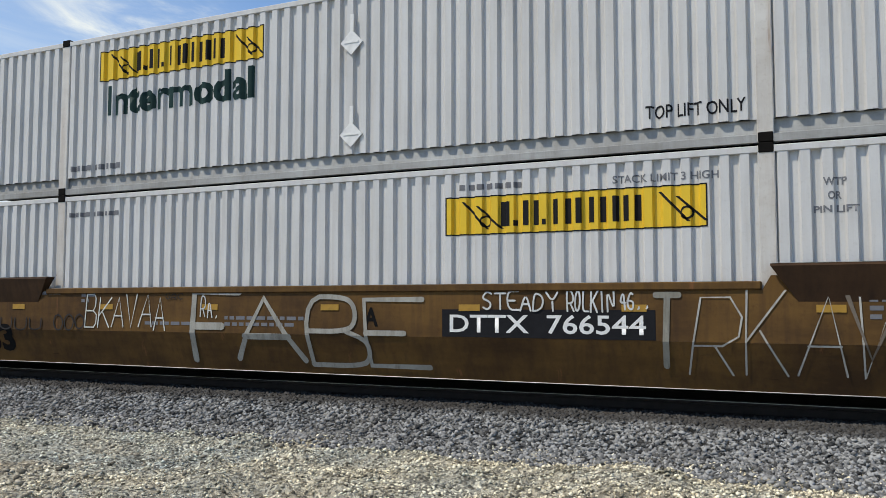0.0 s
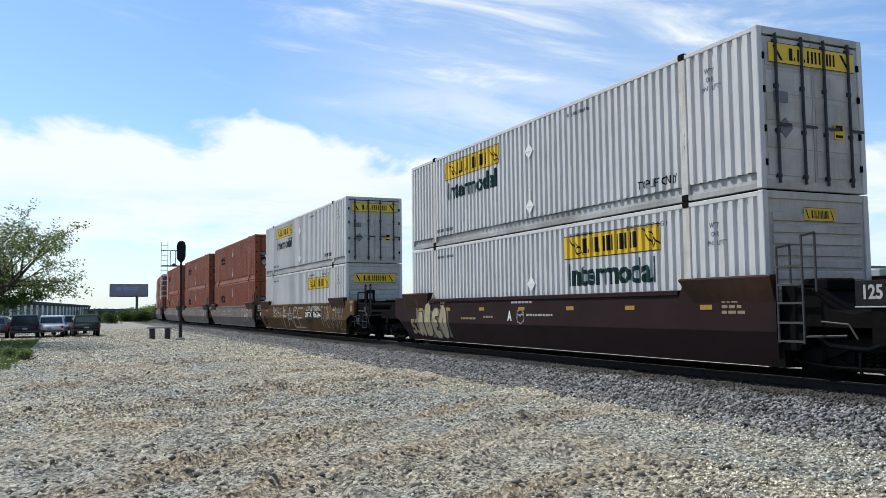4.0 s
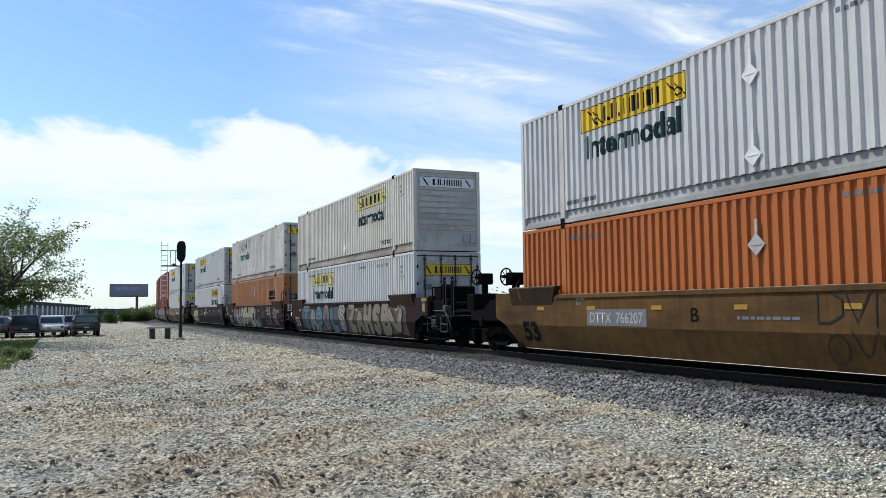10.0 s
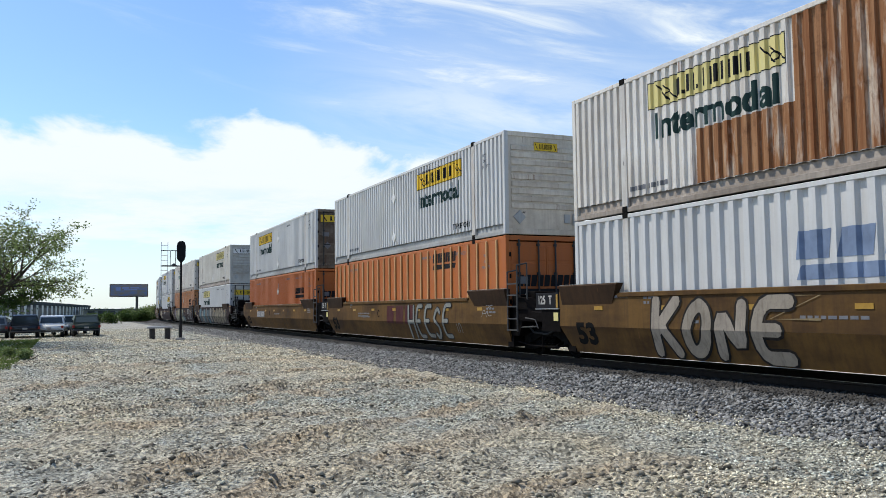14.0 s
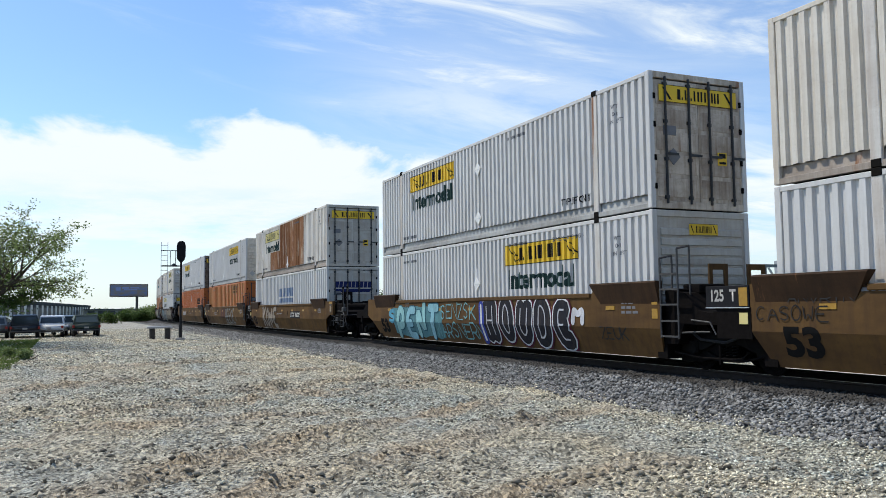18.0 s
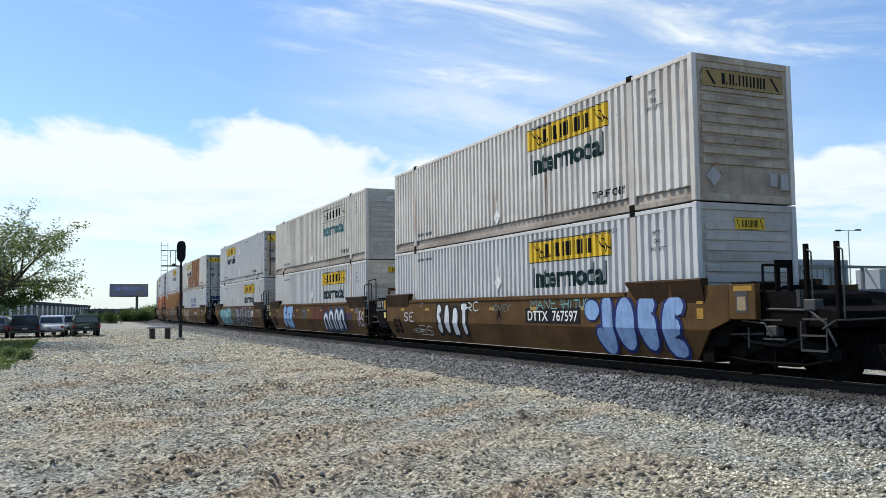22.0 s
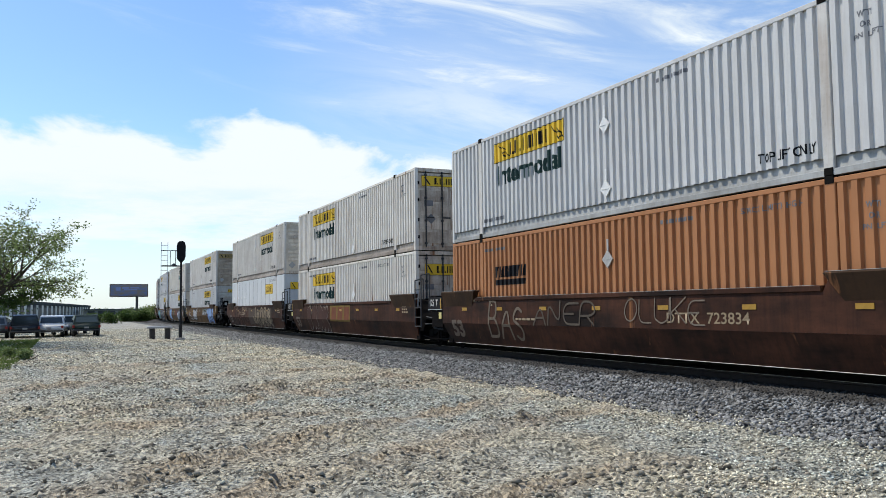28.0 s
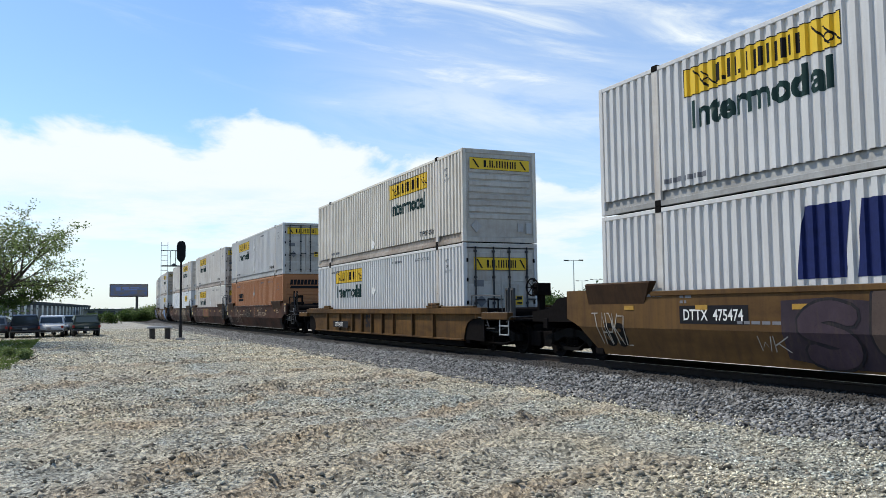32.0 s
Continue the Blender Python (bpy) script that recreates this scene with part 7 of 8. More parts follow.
lettering(_w, "SUMOEN", 10.7, 2.0, 0.28, 1.44, [(0.42, (0.02, 0.018, 0.022)), (0.32, (0.05, 0.034, 0.045))], 69, True, 0.0, "dark purple sprayed lettering", mixed=((0.05, 0.034, 0.045), (0.085, 0.06, 0.05)))
lettering(_w, "TAPKZ", 16.3, 15.1, 0.45, 1.15, [(0.026, (0.40, 0.37, 0.32))], 70, False, -0.2, "thin pale tag")
lettering(_w, "WK", 11.5, 10.8, 0.45, 0.72, [(0.022, (0.36, 0.34, 0.31))], 96, False, 0.1, "thin pale tag")
_c, _p = container("w", "white ribbed steel container with a large blue company name", WHITE, "fine", "doors", None, None)
_bm = company_bars(bmesh.new(), 0, 10.7, 0.45, 5.6, 2.05, "y", 5, False)
part("logo_panel", draped(_p, _bm, 0.006), BLUE, _c, "large blue company name bars")
stack("U14", _w, _c, hauler_box("b", "white ribbed steel shipping container, yellow panel over a painted word", "far", "yellow", True))

# ------------------------------------------------------------ beside the track
LADDERW = plain("white_ladder_paint", (0.8, 0.8, 0.8), 0.5)


def signal_mast():
    """Block signal: tapered mast on a footing, black head seen from behind, ladder and platform."""
    s = tagged(new("railway_signal"), "black railway signal mast with a ladder and small platform", "signal")
    s.matrix_world = pose(6.05, 51.5, 0.0)
    part("footing", boxes((-0.25, 0.25, -0.25, 0.25, -0.05, 0.14), bevel=0.03), plain("weathered_concrete", (0.36, 0.35, 0.33), 0.85), s)
    bm = rod(bmesh.new(), (0, 0, 0.1), (0, 0, 4.75), 0.07, 12, 0.06)
    rod(bm, (0, 0, 0.1), (0, 0, 0.9), 0.1, 12)
    part("mast", bm, plain("matt_black_mast_paint", (0.022, 0.022, 0.024), 0.65, spec=0.2), s)
    hd = bmesh.new()
    pr = [(-0.2, 4.78), (-0.24, 4.95), (-0.25, 5.55), (-0.2, 5.78), (-0.1, 5.86), (0.1, 5.86), (0.2, 5.78), (0.25, 5.55), (0.24, 4.95), (0.2, 4.78), (0.08, 4.62), (-0.08, 4.62)]
    prism(hd, pr, "y", -0.10, 0.16)
    part("signal_head", hd, BLACK, s, "black oval signal head")
    hood = bmesh.new()
    for z in (5.02, 5.4):
        rod(hood, (0, 0.16, z), (0, 0.42, z), 0.13, 14)
    part("hood", hood, BLACK, s)
    arms = boxes((-1.14, -0.08, -0.03, 0.03, 5.27, 5.31), (-1.14, -0.06, -0.25, 0.25, 4.35, 4.40))
    for x in (-0.62, -0.32):
        rod(arms, (x, 0, 4.4), (x, 0, 5.27), 0.018, 6)
    prism(arms, [(-0.62, 4.38), (-0.2, 4.38), (-0.41, 4.55)], "y", -0.03, 0.03)
    part("platform", arms, plain("dull_dark_paint", (0.06, 0.06, 0.065)), s, "small service platform")
    lad = tagged(part("ladder", rods(((-1.13, 0.05, 2.4), (-1.13, 0.05, 5.8)), ((-0.76, 0.05, 2.4), (-0.76, 0.05, 5.8)), r=0.016, n=6), LADDERW, s), "pale galvanised ladder")
    rung = to_mesh("rung", rods(((-1.13, 0.05, 0), (-0.76, 0.05, 0)), r=0.014, n=6), LADDERW)
    for k in range(11):
        part("rung", rung, None, lad, at=pose(0, 0, 2.6 + k * 0.3))
    return s


signal_mast()


def table():
    t = tagged(new("slab_table"), "low concrete slab table on two block legs", "table")
    t.matrix_world = pose(5.1, 54.0, 0.0)
    con = plain("pale_concrete", (0.42, 0.42, 0.43), 0.8)
    part("tabletop", boxes((-0.72, 0.72, -0.45, 0.45, 0.66, 0.79), bevel=0.02), con, t)
    for x in (-0.42, 0.48):
        # legs much darker than the slab
        part("leg", boxes((x - 0.14, x + 0.14, -0.32, 0.32, -0.04, 0.662), bevel=0.015), plain("dark_concrete", (0.06, 0.055, 0.05), 0.9), t)


table()


def pickup(x, y, turn, kind, body, label):
    """A parked vehicle in parts; local -y is its tail, which faces the lot."""
    v = tagged(new("parked_car"), label, "car", "cars parked in a row")
    v.matrix_world = pose(x, y, 0.0, 0, 0, turn)
    w = 0.88
    if kind == "pickup":
        L_ = 5.3
        out = [(-2.6, 0.42), (-2.62, 0.98), (-0.75, 1.0), (-0.72, 1.02), (1.15, 1.03), (2.45, 0.95), (2.62, 0.75), (2.62, 0.42)]
        cab = [(-0.72, 1.0), (-0.62, 1.68), (-0.35, 1.74), (0.55, 1.72), (1.18, 1.02)]
    elif kind == "suv":
        out = [(-2.3, 0.42), (-2.36, 0.9), (-2.3, 1.05), (1.0, 1.06), (2.2, 0.95), (2.35, 0.75), (2.35, 0.42)]
        cab = [(-2.28, 1.04), (-2.0, 1.66), (-1.7, 1.72), (0.3, 1.70), (1.02, 1.05)]
    elif kind == "van":
        out = [(-2.5, 0.4), (-2.55, 1.05), (1.7, 1.06), (2.4, 0.98), (2.52, 0.75), (2.52, 0.4)]
        cab = [(-2.52, 1.04), (-2.42, 1.78), (-2.2, 1.84), (1.0, 1.82), (1.72, 1.05)]
    else:
        out = [(-1.9, 0.5), (-1.92, 1.05), (0.7, 1.06), (1.8, 1.0), (1.9, 0.8), (1.9, 0.5)]
        cab = [(-1.85, 1.05), (-1.82, 1.72), (-1.7, 1.78), (0.35, 1.76), (0.62, 1.06)]
    out = [(a, z * 0.86) for a, z in out]
    cab = [(a, z * 0.86) for a, z in cab]
    bm = prism(bmesh.new(), out, "x", -w, w)
    bmesh.ops.bevel(bm, geom=bm.edges[:], offset=0.05, segments=2, affect="EDGES")
    part("body", to_mesh("body", bm, body, True), None, v)
    bm = bmesh.new()
    n = len(cab)
    lo = [bm.verts.new((-w * (1 if z < 1.1 else 0.82), a, z)) for a, z in cab]
    hi = [bm.verts.new((w * (1 if z < 1.1 else 0.82), a, z)) for a, z in cab]
    for i in range(n):
        bm.faces.new((lo[i], lo[(i + 1) % n], hi[(i + 1) % n], hi[i]))
    bm.faces.new(lo[::-1])
    bm.faces.new(hi)
    part("cabin", bm, body, v)
    (a0, z0), (a1, z1) = cab[0], cab[1]
    g = bmesh.new()
    f = lambda t: (a0 + (a1 - a0) * t - 0.012, z0 + (z1 - z0) * t)
    q = [(-0.72, *f(0.18)), (0.72, *f(0.18)), (0.66, *f(0.86)), (-0.66, *f(0.86))]
    g.faces.new([g.verts.new(p) for p in q])
    part("rear_window", g, GLASS, v, "dark rear window")
    g = bmesh.new()
    for s in (-1, 1):
        ya, yb = cab[0][0] + 0.25, cab[-1][0] - 0.2
        yc, yd = cab[-2][0] - 0.05, cab[1][0] + 0.12
        g.faces.new([g.verts.new(p) for p in ((s * w * 0.985, ya, 0.98), (s * w * 0.985, yb, 0.98), (s * w * 0.845, yc, 1.40), (s * w * 0.845, yd, 1.40))])
    part("side_window", g, GLASS, v)
    tail = out[1][0]
    for s in (-1, 1):
        part("tail_light", boxes((s * 0.84 - 0.07, s * 0.84 + 0.07, tail - 0.02, tail + 0.06, 0.62, 0.8), bevel=0.01), plain("red_lens", (0.30, 0.02, 0.015), 0.3), v, "red tail light")
    part("bumper", boxes((-0.88, 0.88, tail - 0.14, tail + 0.02, 0.40, 0.52), bevel=0.03), DARKGREY if kind != "suv" else BLACK, v)
    part("number_plate", boxes((-0.15, 0.15, tail - 0.02, tail - 0.005, 0.58, 0.7)), DULLWHITE, v)
    axle = -out[0][0] * 0.62
    for s in (-1, 1):
        for yy in (-axle, axle):
            wh = part("wheel", cached("tyre", lambda: to_mesh("wheel", tyre_bm(), RUBBER, True)), None, v, at=pose(s * (w - 0.1), yy, 0.36))
            part("rim", cached("rim", lambda: to_mesh("rim", rods(((-0.115, 0, 0), (0.115, 0, 0)), r=0.2, n=14), PALESTEEL)), None, wh)
    return v


def tyre_bm():
    bm = rod(bmesh.new(), (-0.11, 0, 0), (0.11, 0, 0), 0.36, 20)
    bmesh.ops.bevel(bm, geom=[e for e in bm.edges if abs(e.verts[0].co.x - e.verts[1].co.x) < 1e-5], offset=0.03, segments=2, affect="EDGES")
    return bm


SILVER = plain("silver_car_paint", (0.20, 0.215, 0.225), 0.3, 0.5, 0.1)
WHITECAR = plain("white_car_paint", (0.74, 0.75, 0.75), 0.25, 0.0, 0.1)
DARKCAR = plain("black_car_paint", (0.02, 0.022, 0.026), 0.2, 0.0, 0.1)
GREENCAR = plain("dark_green_car_paint", (0.03, 0.045, 0.035), 0.4, 0.0, 0.1)
BLUECAR = plain("dark_blue_car_paint", (0.025, 0.035, 0.06), 0.25, 0.0, 0.1)
pickup(-6.5, 66.5, 4, "van", WHITECAR, "white van parked in the row of cars")
pickup(-4.5, 65.3, -3, "suv", SILVER, "silver sport utility car parked facing away")
pickup(-2.75, 65.0, 2, "van", DARKCAR, "black van parked among other cars")
pickup(0.1, 70.5, -12, "pickup", SILVER, "silver pickup truck parked behind the row")
pickup(-1.05, 65.6, -4, "pickup", WHITECAR, "white pickup truck with its tail to the lot")
pickup(1.05, 65.2, 3, "jeep", GREENCAR, "dark green boxy off-road car parked at the end of the row")
pickup(-8.6, 65.6, 0, "pickup", BLUECAR, "dark blue pickup truck parked in the row")


# ---- plants
def leaf_material(name, a, b):
    n = Nodes(name)
    geo = n.t.nodes.new("ShaderNodeNewGeometry")
    col = n.blend(geo.outputs["Random Per Island"], a, b)
    f = n.noise(n.co, 6.0, 3, 0.6)
    col = n.blend(n.ramp(f, 0.35, 0.75, 0, 0.5), col, tuple(c * 0.5 for c in a))
    m = n.done(col, 0.6, 0, None, spec=0.2)
    tr = n.t.nodes.new("ShaderNodeBsdfTranslucent")
    n.t.links.new(col, tr.inputs[0])
    mx = n.t.nodes.new("ShaderNodeMixShader")
    mx.inputs[0].default_value = 0.35
    n.t.links.new(n.b.outputs[0], mx.inputs[1])
    n.t.links.new(tr.outputs[0], mx.inputs[2])
    n.t.links.new(mx.outputs[0], n.t.nodes["Material Output"].inputs[0])
    return m


SPRING = leaf_material("pale_spring_leaves", (0.10, 0.145, 0.045), (0.35, 0.42, 0.16))
DEEP = leaf_material("deep_green_leaves", (0.045, 0.085, 0.02), (0.11, 0.16, 0.04))
BARK = plain("grey_brown_bark", (0.075, 0.058, 0.042), 0.9, 0, 0.5, 14)


def leaves_mesh(name, pts, size, material, seed):
    """Many small bent leaves, each two triangles, round the given places."""
    rng = np.random.RandomState(seed)
    n = len(pts)
    d = rng.normal(size=(n, 3))
    d[:, 2] = d[:, 2] * 0.6 - 0.3
    d /= np.linalg.norm(d, axis=1)[:, None]
    o = np.cross(d, rng.normal(size=(n, 3)))
    o /= np.linalg.norm(o, axis=1)[:, None] + 1e-9
    s = size * rng.uniform(0.6, 1.3, n)[:, None]
    up = np.cross(d, o) * s * 0.15
    v = np.stack([pts, pts + d * s * 0.5 + o * s * 0.28 + up, pts + d * s, pts + d * s * 0.5 - o * s * 0.28 + up], 1).reshape(-1, 3)
    i = np.arange(n) * 4
    f = np.stack([i, i + 1, i + 2, i, i + 2, i + 3], -1).reshape(-1, 3)
    me = bpy.data.meshes.new(name)
    me.from_pydata(v.tolist(), [], f.tolist())
    me.materials.append(material)
    return me


def tree(label, x, y, height, spread, seed, leafmat, leaf=0.12, per=26, trunk_r=0.22, lean=(0, 0), droop=0.0, clear=0.25, depth=4):
    rng = random.Random(seed)
    bm = bmesh.new()
    tips = []

    def grow(p, d, length, r, lev):
        q = p
        for k in range(3):
            d = (d + Vector((rng.gauss(0, 0.13), rng.gauss(0, 0.13), rng.gauss(0.03, 0.1) - droop * lev * 0.06))).normalized()
            e = q + d * length / 3
            rod(bm, q, e, r * (1 - 0.22 * k), 7 if lev < 2 else 4, r * (1 - 0.22 * (k + 1)))
            q = e
            if lev >= 2:
                tips.append(q.copy())
            if 0 < k and lev < depth:
                for _ in range(2 if lev < 2 else 1):
                    side = Vector((rng.gauss(0, 1), rng.gauss(0, 1), rng.gauss(0.15, 0.35)))
                    nd = (d * 0.6 + side.normalized() * 0.85).normalized()
                    grow(q, nd, length * rng.uniform(0.55, 0.78), r * 0.5, lev + 1)
        if lev < depth:
            grow(q, d, length * 0.7, r * 0.4, lev + 1)

    t = tagged(new("tree"), label, "tree")
    t.matrix_world = pose(x, y, -0.05)
    rod(bm, (0, 0, -0.3), (lean[0] * 0.3, lean[1] * 0.3, height * clear), trunk_r * 1.3, 10, trunk_r)
    base = Vector((lean[0] * 0.3, lean[1] * 0.3, height * clear))
    for k in range(5):
        a = k * 2 * math.pi / 5 + rng.uniform(-0.4, 0.4)
        d = Vector((math.cos(a) * spread + lean[0], math.sin(a) * spread + lean[1], 1.0)).normalized()
        grow(base, d, height * 0.34, trunk_r * 0.6, 1)
    part("trunk", to_mesh("trunk", bm, BARK, True), None, t, "grey-brown trunk and limbs")
    r2 = np.random.RandomState(seed)
    c = np.repeat(np.array([tuple(p) for p in tips]), per, 0)
    pts = c + r2.normal(size=c.shape) * height * 0.012
    crown = part("crown", leaves_mesh("crown", pts, leaf, leafmat, seed), None, t, "sparse spring foliage")
    return t


def bush(label, x, y, w, d, h, n, seed, leafmat, leaf, name="bush"):
    """A thicket: upright stems and many leaves in uneven clumps."""
    r = np.random.RandomState(seed)
    b = tagged(new(name), label, "bush")
    b.matrix_world = pose(x, y, -0.05)
    k = max(5, int(w * 1.6))
    cx = r.uniform(-w / 2, w / 2, k)
    cy = r.uniform(-d / 2, d / 2, k)
    ch = h * r.uniform(0.45, 1.0, k)
    bm = bmesh.new()
    for i in range(k):
        for _ in range(3):
            rod(bm, (cx[i] + r.normal() * 0.1, cy[i] + r.normal() * 0.1, -0.1), (cx[i] + r.normal() * 0.35, cy[i] + r.normal() * 0.35, ch[i] * r.uniform(0.6, 0.95)), 0.03 + 0.006 * h, 4, 0.01)
    part("stems", bm, BARK, b)
    i = r.randint(0, k, n)
    rad = h * 0.26
    p = np.stack([cx[i] + r.normal(size=n) * rad, cy[i] + r.normal(size=n) * rad, np.clip(ch[i] * (1 - 0.75 * r.rand(n) ** 1.6) + r.normal(size=n) * 0.12 * h, 0.02, None)], -1)
    part("foliage", leaves_mesh("foliage", p, leaf, leafmat, seed), None, b)
    return b


tree("large spreading tree with sparse pale spring leaves", -4.3, 47.0, 7.8, 1.25, 5, SPRING, 0.125, 13, 0.28, (0.55, -0.1), 0.4)
tree("spreading tree in young leaf beside the parking row", -8.8, 55.0, 9.5, 0.7, 8, SPRING, 0.18, 18, 0.24)
bush("dense green undergrowth behind the parked cars", -9.0, 76.0, 8.0, 3.0, 4.6, 9000, 3, DEEP, 0.26)
tree("low leafy tree with boughs hanging over the parked cars", -4.6, 52.0, 4.9, 1.3, 15, DEEP, 0.13, 16, 0.16, (0.4, 0), 0.5, 0.36)
bush("low green weeds at the lot's edge", -2.6, 38.0, 2.4, 7.0, 0.34, 7000, 4, SPRING, 0.08, "weeds")
bush("green bushes beside the gravel road", 10.3, 150.0, 4.0, 5.0, 1.8, 5000, 12, DEEP, 0.30)
bush("yellow-green bushes beside the track", 11.6, 158.0, 5.0, 5.0, 2.5, 6000, 13, SPRING, 0.30)
bush("dark bushes beyond the parked cars", 3.0, 128.0, 6.0, 5.0, 1.5, 5000, 14, DEEP, 0.28)


def grass():
    r = np.random.RandomState(9)
    n = 26000
    x = -1.6 - 6.0 * r.rand(n) ** 1.3
    y = 28 + 30 * r.rand(n)
    z = ground_z(x, y)
    h = r.uniform(0.05, 0.16, n)
    a = r.uniform(0, 6.28, n)
    bx, by = np.cos(a) * 0.012, np.sin(a) * 0.012
    lx, ly = r.normal(size=n) * 0.04, r.normal(size=n) * 0.04
    v = np.stack([np.stack([x - bx, y - by, z - 0.01], -1), np.stack([x + bx, y + by, z - 0.01], -1), np.stack([x + lx, y + ly, z + h], -1)], 1).reshape(-1, 3)
    me = bpy.data.meshes.new("grass")
    me.from_pydata(v.tolist(), [], np.arange(n * 3).reshape(-1, 3).tolist())
    me.materials.append(leaf_material("grass_blades", (0.08, 0.13, 0.025), (0.20, 0.24, 0.07)))
    tagged(new("grass", me), "short green grass along the edge of the lot", "grass", kind="stuff")


grass()


# ---- buildings and far things
def warehouse():
    """A long low industrial shed with pale pilasters between dark bays."""
    b = tagged(new("warehouse"), "long low industrial building with pale upright panels", "building")
    x0, y0, x1, y1 = -13.5, 172.0, 8.3, 392.0
    d = Vector((x1 - x0, y1 - y0, 0))
    length = d.length
    b.matrix_world = pose(x0, y0, -0.05, 0, 0, math.degrees(math.atan2(d.y, d.x)))
    WALL = plain("grey_metal_wall", (0.05, 0.06, 0.07), 0.8, 0, 0.25, 0.3, spec=0.1)
    TRIM = plain("blue_grey_fascia", (0.022, 0.034, 0.045), 0.8, 0, 0.2, 0.4, spec=0.1)
    PALE = plain("pale_wall_panel", (0.60, 0.62, 0.62), 0.7, 0, 0.2, 0.3)
    part("wall", boxes((0, length, 0, 30, 0, 3.7)), WALL, b)
    part("fascia", boxes((-0.3, length + 0.3, -0.3, 30.3, 3.7, 4.5)), TRIM, b, "blue-grey fascia")
    roof = prism(bmesh.new(), [(-0.2, 4.5), (30.2, 4.5), (15, 4.62)], "x", -0.2, length + 0.2)
    part("roof", roof, plain("grey_roof_sheet", (0.05, 0.06, 0.07), 0.8, spec=0.1), b)
    n = 22
    pan = to_mesh("wall_panel", boxes((0, 3.2, -0.06, 0.0, 0.3, 3.6)), PALE)
    for i in range(n):
        part("wall_panel", pan, None, b, at=pose(3 + i * (length - 8) / n, 0, 0))
    door = to_mesh("bay_door", boxes((0, 4.6, -0.03, 0.0, 0.0, 3.0)), plain("dark_bay_door", (0.05, 0.055, 0.06), 0.6))
    for i in range(n):
        part("bay_door", door, None, b, at=pose(3 + i * (length - 8) / n + 4.7, 0, 0))
    part("chimney", rods(((20, 6, 4.5), (20, 6, 6.0)), r=0.25), PALESTEEL, b)
    part("mast", rods(((150, 10, 4.6), (150, 10, 9.5)), r=0.12), PALESTEEL, b)


warehouse()


def far_shed():
    b = tagged(new("storage_shed"), "low flat-roofed storage building behind bushes", "building")
    b.matrix_world = pose(5.0, 330.0, -0.05)
    part("wall", boxes((0, 22, 0, 14, 0, 2.4)), plain("grey_block_wall", (0.24, 0.25, 0.26), 0.8, 0, 0.3, 0.4), b)
    part("roof", boxes((-0.4, 22.4, -0.4, 14.4, 2.4, 2.75)), plain("dark_roof_edge", (0.07, 0.08, 0.09), 0.7), b)
    door = to_mesh("roller_door", boxes((0, 2.4, -0.04, 0, 0, 2.1)), plain("dark_bay_door", (0.05, 0.055, 0.06)))
    for i in range(6):
        part("roller_door", door, None, b, at=pose(1.2 + i * 3.5, 0, 0))


far_shed()


def billboard():
    """A roadside board on one pole, seen from its shaded side."""
    b = tagged(new("billboard"), "wide roadside billboard with a faded picture on one pole", "billboard")
    b.matrix_world = pose(18.4, 300.0, -0.05)
    part("pole", rods(((2.6, 0.4, 0), (2.6, 0.4, 7.0)), r=0.42, n=14), plain("dull_dark_paint", (0.06, 0.06, 0.065)), b)
    part("frame", boxes((-6.1, 6.1, -0.2, 0.6, 6.75, 11.0), bevel=0.06), plain("brown_grey_board_frame", (0.19, 0.15, 0.125), 0.8), b)
    n = Nodes("weathered_poster")
    f = n.noise(n.scaled(0.4, 1, 0.9), 1.2, 4, 0.6)
    col = n.blend(n.ramp(f, 0.42, 0.6), (0.26, 0.20, 0.16), (0.17, 0.20, 0.33))
    part("poster", boxes((-5.8, 5.8, -0.24, -0.2, 7.05, 10.7)), n.done(col, 0.7), b, "faded blue and brown poster")
    bars = bmesh.new()
    for x0, x1, z0, z1 in ((-4.2, -2.6, 8.8, 9.9), (-2.1, 0.0, 9.4, 10.0), (-1.6, 2.6, 8.9, 9.25), (0.4, 3.2, 9.5, 9.9)):
        box(bars, x0, x1, -0.26, -0.24, z0, z1)
    part("lettering", bars, plain("faded_blue_print", (0.28, 0.33, 0.58), 0.7), b)
    part("catwalk", boxes((-6.0, 6.0, -1.0, -0.2, 6.62, 6.72)), IRON, b)


billboard()


def lamp_post(x, y, h):
    p = tagged(new("street_lamp"), "tall grey yard lamp post with two heads", "lamp post", "yard lamps beyond the track")
    p.matrix_world = pose(x, y, -0.05)
    part("pole", rod(bmesh.new(), (0, 0, 0), (0, 0, h), 0.16, 10, 0.09), PALESTEEL, p)
    part("arm", rods(((-1.5, 0.9, h - 0.1), (1.5, -0.9, h - 0.1)), r=0.06), PALESTEEL, p)
    for s in (-1, 1):
        part("lamp_head", boxes((s * 1.5 - 0.55, s * 1.5 + 0.55, -s * 0.9 - 0.3, -s * 0.9 + 0.3, h - 0.22, h + 0.06), bevel=0.05), plain("dull_dark_paint", (0.06, 0.06, 0.065)), p)


lamp_post(132.5, 110.0, 15.4)
lamp_post(111.0, 170.0, 12.9)
lamp_post(173.3, 260.0, 11.2)
lamp_post(179.6, 260.0, 11.8)
lamp_post(196.0, 262.0, 10.8)


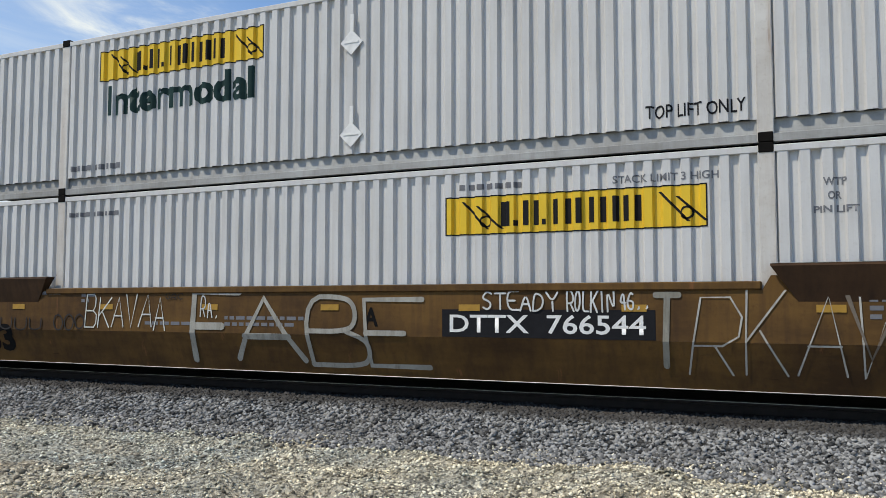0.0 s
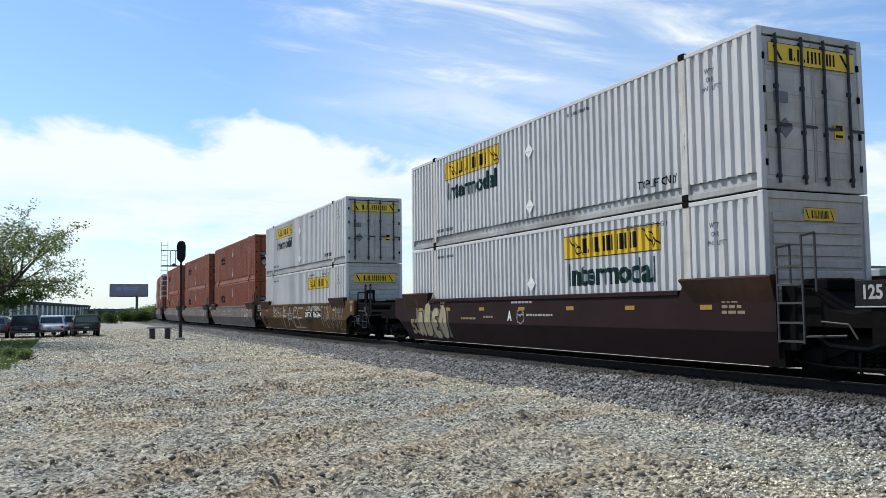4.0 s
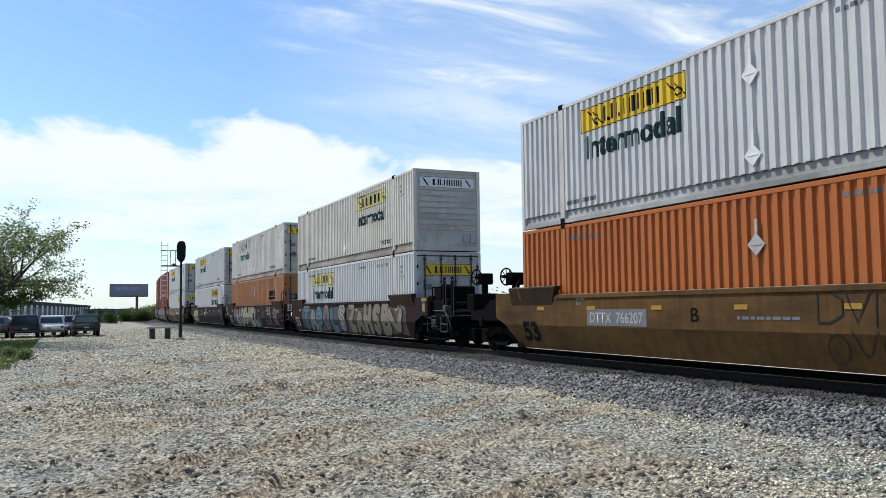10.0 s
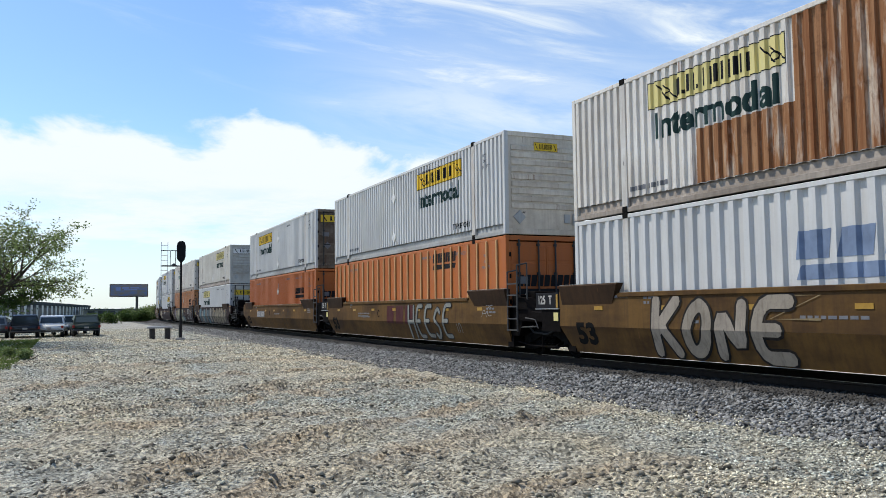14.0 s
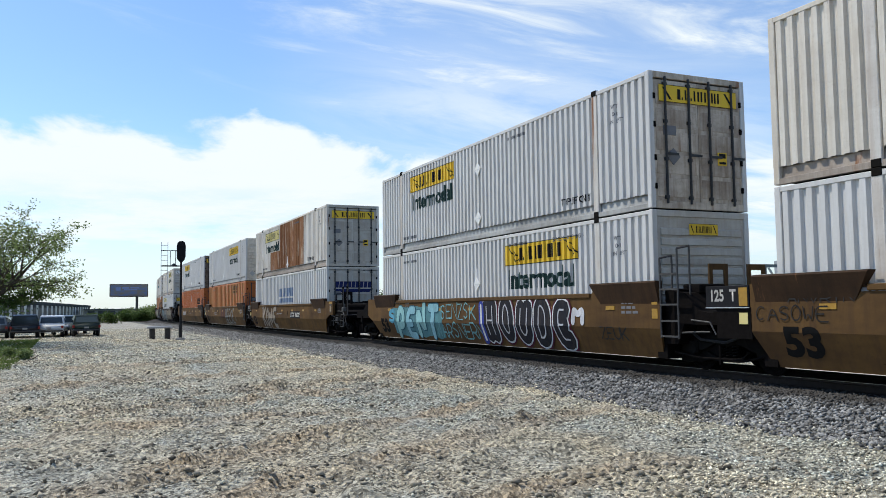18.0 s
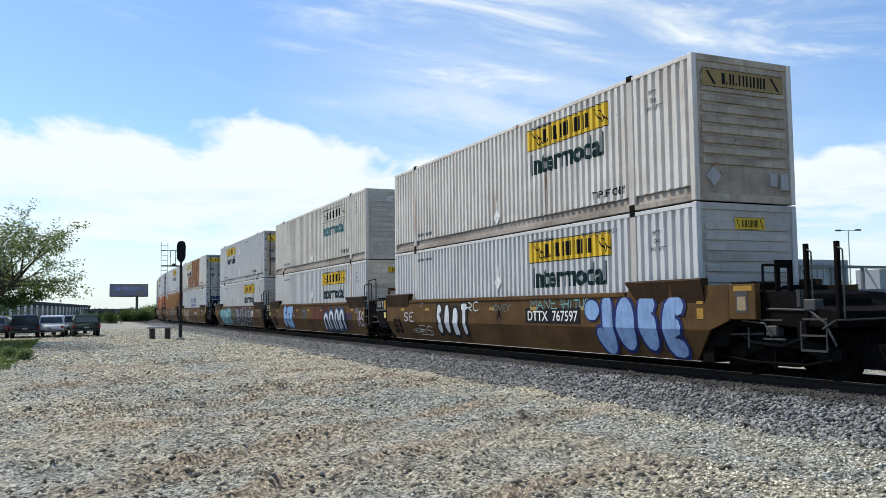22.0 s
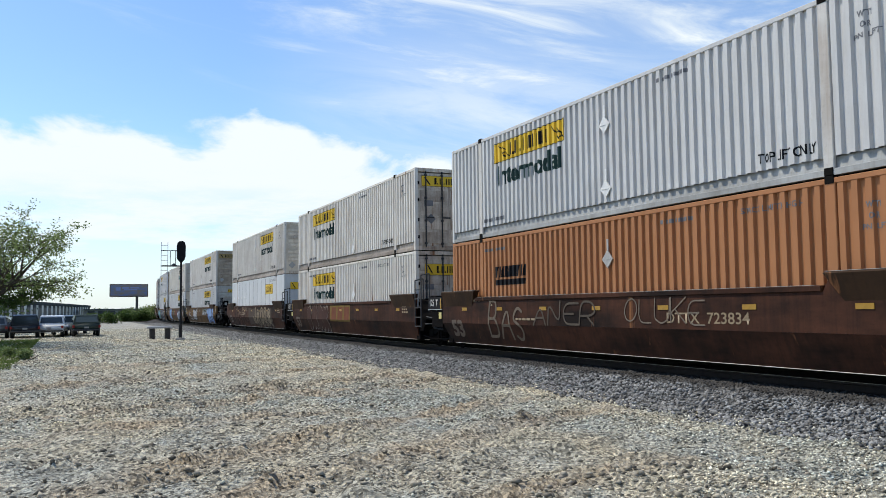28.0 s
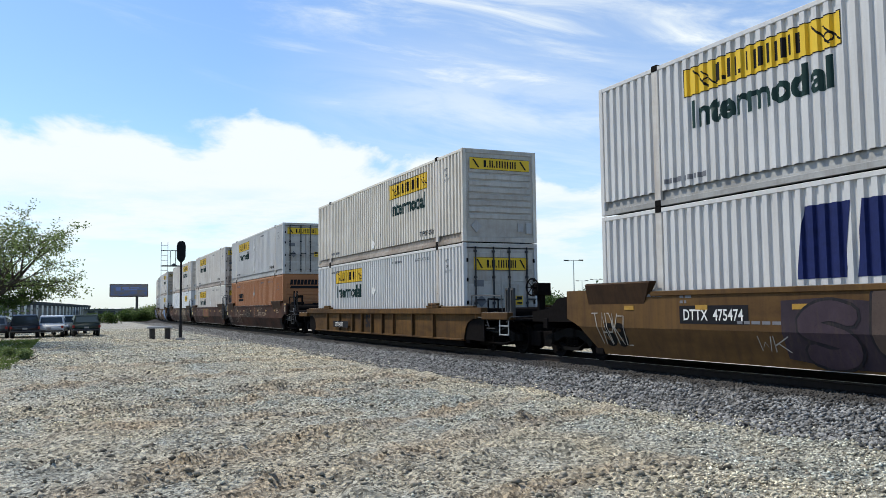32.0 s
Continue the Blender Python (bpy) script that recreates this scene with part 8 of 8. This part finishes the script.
def loading_frame():
    """An open steel loading frame with a ribbed grey bin, beyond the track."""
    f = tagged(new("loading_frame"), "grey steel loading frame with diagonal braces and a ribbed bin", "steel frame")
    f.matrix_world = pose(47.0, 50.0, -0.05, 0, 0, 0)
    GREY = plain("weathered_grey_steel", (0.17, 0.18, 0.19), 0.6, 0.3)
    part("deck", boxes((-4.0, 40, -1.4, 1.4, 2.55, 2.9)), GREY, f)
    part("top_bar", boxes((2.2, 40, -1.4, -1.25, 4.62, 4.85)), GREY, f)
    post = to_mesh("post", boxes((-0.12, 0.12, -1.42, -1.2, 0, 4.7)), GREY)
    brace = to_mesh("brace", prism(bmesh.new(), [(0, 4.6), (0.18, 4.6), (1.5, 2.9), (1.32, 2.9)], "y", -1.38, -1.28), PALESTEEL)
    for k in range(10):
        part("post", post, None, f, at=pose(2.3 + k * 3.6, 0, 0))
        part("brace", brace, None, f, at=pose(2.6 + k * 3.6, 0, 0))
    bm = boxes((5.9, 11.6, -1.2, 1.2, 2.9, 5.3), bevel=0.03)
    bin_ = part("bin", bm, plain("pale_grey_bin", (0.34, 0.36, 0.38), 0.6), f, "ribbed pale grey bin")
    rib = to_mesh("rib", boxes((-0.1, 0.1, -1.3, -1.2, 2.9, 5.0), bevel=0.02), plain("pale_grey_bin", (0.34, 0.36, 0.38)))
    for k in range(9):
        part("rib", rib, None, bin_, at=pose(6.2 + k * 0.64, 0, 0))
    part("bin", boxes((15.3, 19.0, -1.2, 1.2, 2.9, 4.6), bevel=0.03), plain("pale_grey_bin", (0.34, 0.36, 0.38)), f)


loading_frame()


def tree_line(label, x0, y0, x1, y1, h, n, seed, leafmat, leaf):
    """A far belt of trees, more than one could count."""
    r = np.random.RandomState(seed)
    k = int(math.hypot(x1 - x0, y1 - y0) / (h * 0.45))
    t = r.rand(k)
    cx = x0 + (x1 - x0) * t + r.normal(size=k) * h * 0.3
    cy = y0 + (y1 - y0) * t + r.normal(size=k) * h * 0.3
    ch = h * r.uniform(0.55, 1.0, k)
    i = r.randint(0, k, n)
    w = h * 0.24
    p = np.stack([cx[i] + r.normal(size=n) * w, cy[i] + r.normal(size=n) * w, np.clip(ch[i] * (0.62 + 0.24 * r.normal(size=n)), 0.05, None)], -1)
    me = leaves_mesh("tree_line", p, leaf, leafmat, seed)
    tagged(new("tree_line", me), label, "trees", kind="stuff")


tree_line("far belt of green trees behind the yard", 90, 175, 260, 60, 5.6, 40000, 21, DEEP, 0.7)
tree_line("distant trees along the horizon", -320, 640, 240, 700, 4.6, 22000, 22, DEEP, 1.6)
tree_line("distant trees beyond the track", 60, 480, 420, 300, 11.0, 20000, 23, DEEP, 1.5)
tree_line("trees behind the lot", -120, -60, 160, -120, 10.0, 12000, 24, DEEP, 1.2)


# ---- locomotives at the head
def locomotive(label):
    """A dark hood locomotive, short nose first."""
    l = tagged(new("locomotive"), label, "locomotive", "locomotives at the head of the train")
    DARK = painted("dark_green_black_loco_paint", (0.045, 0.04, 0.035), 0.3, (0.1, 0.08, 0.06))
    ORG = painted("loco_orange_paint", (0.45, 0.14, 0.03), 0.3, (0.2, 0.1, 0.05))
    part("frame", boxes((-1.5, 1.5, -11, 11, 1.1, 1.5), bevel=0.03), DARK, l)
    part("hood", boxes((-0.95, 0.95, -10.6, 6.0, 1.5, 4.35), bevel=0.08), DARK, l)
    part("cab", boxes((-1.48, 1.48, 5.9, 8.4, 1.5, 4.6), bevel=0.1), ORG, l, "orange cab")
    part("nose", boxes((-1.1, 1.1, 8.4, 10.4, 1.5, 3.2), bevel=0.12), ORG, l)
    part("radiator", boxes((-1.45, 1.45, -10.5, -6.5, 3.5, 4.6), bevel=0.06), DARK, l)
    part("fuel_tank", boxes((-1.3, 1.3, -3.5, 3.5, 0.3, 1.1), bevel=0.15), DARK, l)
    part("handrail", rods(((-1.48, -10.8, 2.5), (-1.48, 5.8, 2.5)), ((1.48, -10.8, 2.5), (1.48, 5.8, 2.5)), r=0.025), PALESTEEL, l)
    part("window", boxes((-1.49, -1.485, 6.3, 7.9, 3.3, 4.1), (1.485, 1.49, 6.3, 7.9, 3.3, 4.1)), GLASS, l)
    for a in (-7.2, 7.2):
        t = part("truck", cached("truck", lambda: None), None, l, at=pose(0, a, 0))
        for y in (-0.89, 0.89):
            WHEELS.append(part("wheelset", CACHE["wheel"], None, t, at=pose(0, y, 0.42)))
    return l


for _k in LOCO:
    RIDERS.append((locomotive("dark freight locomotive with an orange cab"), _k - 8.077, 0.0))


# ------------------------------------------------------------ what moves
# how far the train has run at each time, in metres
RUN = ((0.0, -1.70), (0.5, 2.79), (1.0, 7.29), (1.5, 11.80), (2.0, 16.31), (2.5, 20.84), (3.0, 25.38), (3.5, 29.95), (5.0, 43.9), (6.0, 53.19), (7.0, 62.22), (8.0, 71.20), (9.0, 80.59),
       (10.0, 89.54), (11.0, 98.65), (12.0, 107.72), (13.0, 116.87), (14.0, 125.98), (15.5, 139.85), (17.0, 153.82), (18.0, 163.02), (19.0, 172.54), (20.0, 181.98), (21.0, 190.92), (22.0, 200.59),
       (23.0, 209.97), (24.0, 219.48), (25.0, 229.22), (26.5, 243.40), (28.0, 257.79), (29.0, 267.36), (30.0, 277.12), (31.0, 286.84), (32.0, 296.64))


def motions():
    """The train draws away along the track, a little faster every second."""
    for thing, start, lift in RIDERS:
        rows = []
        for t, run in RUN:
            x, y, k = line_at(start + CL / 2 + run)
            rows.append((t, pose(x, y, RAILTOP + lift, 0, 0, -math.degrees(k))))
        walk(thing, rows)
    # wheels roll without slipping: a row every fifteenth of a second keeps each turn under a quarter
    times, runs = zip(*RUN)
    turns = [(k / 15, float(np.interp(k / 15, times, runs)) / 0.42) for k in range(481)]
    for wheel in WHEELS:
        at = wheel.location.copy()
        walk(wheel, [(t, Matrix.Translation(at) @ Matrix.Rotation(-a, 4, "X")) for t, a in turns])


motions()
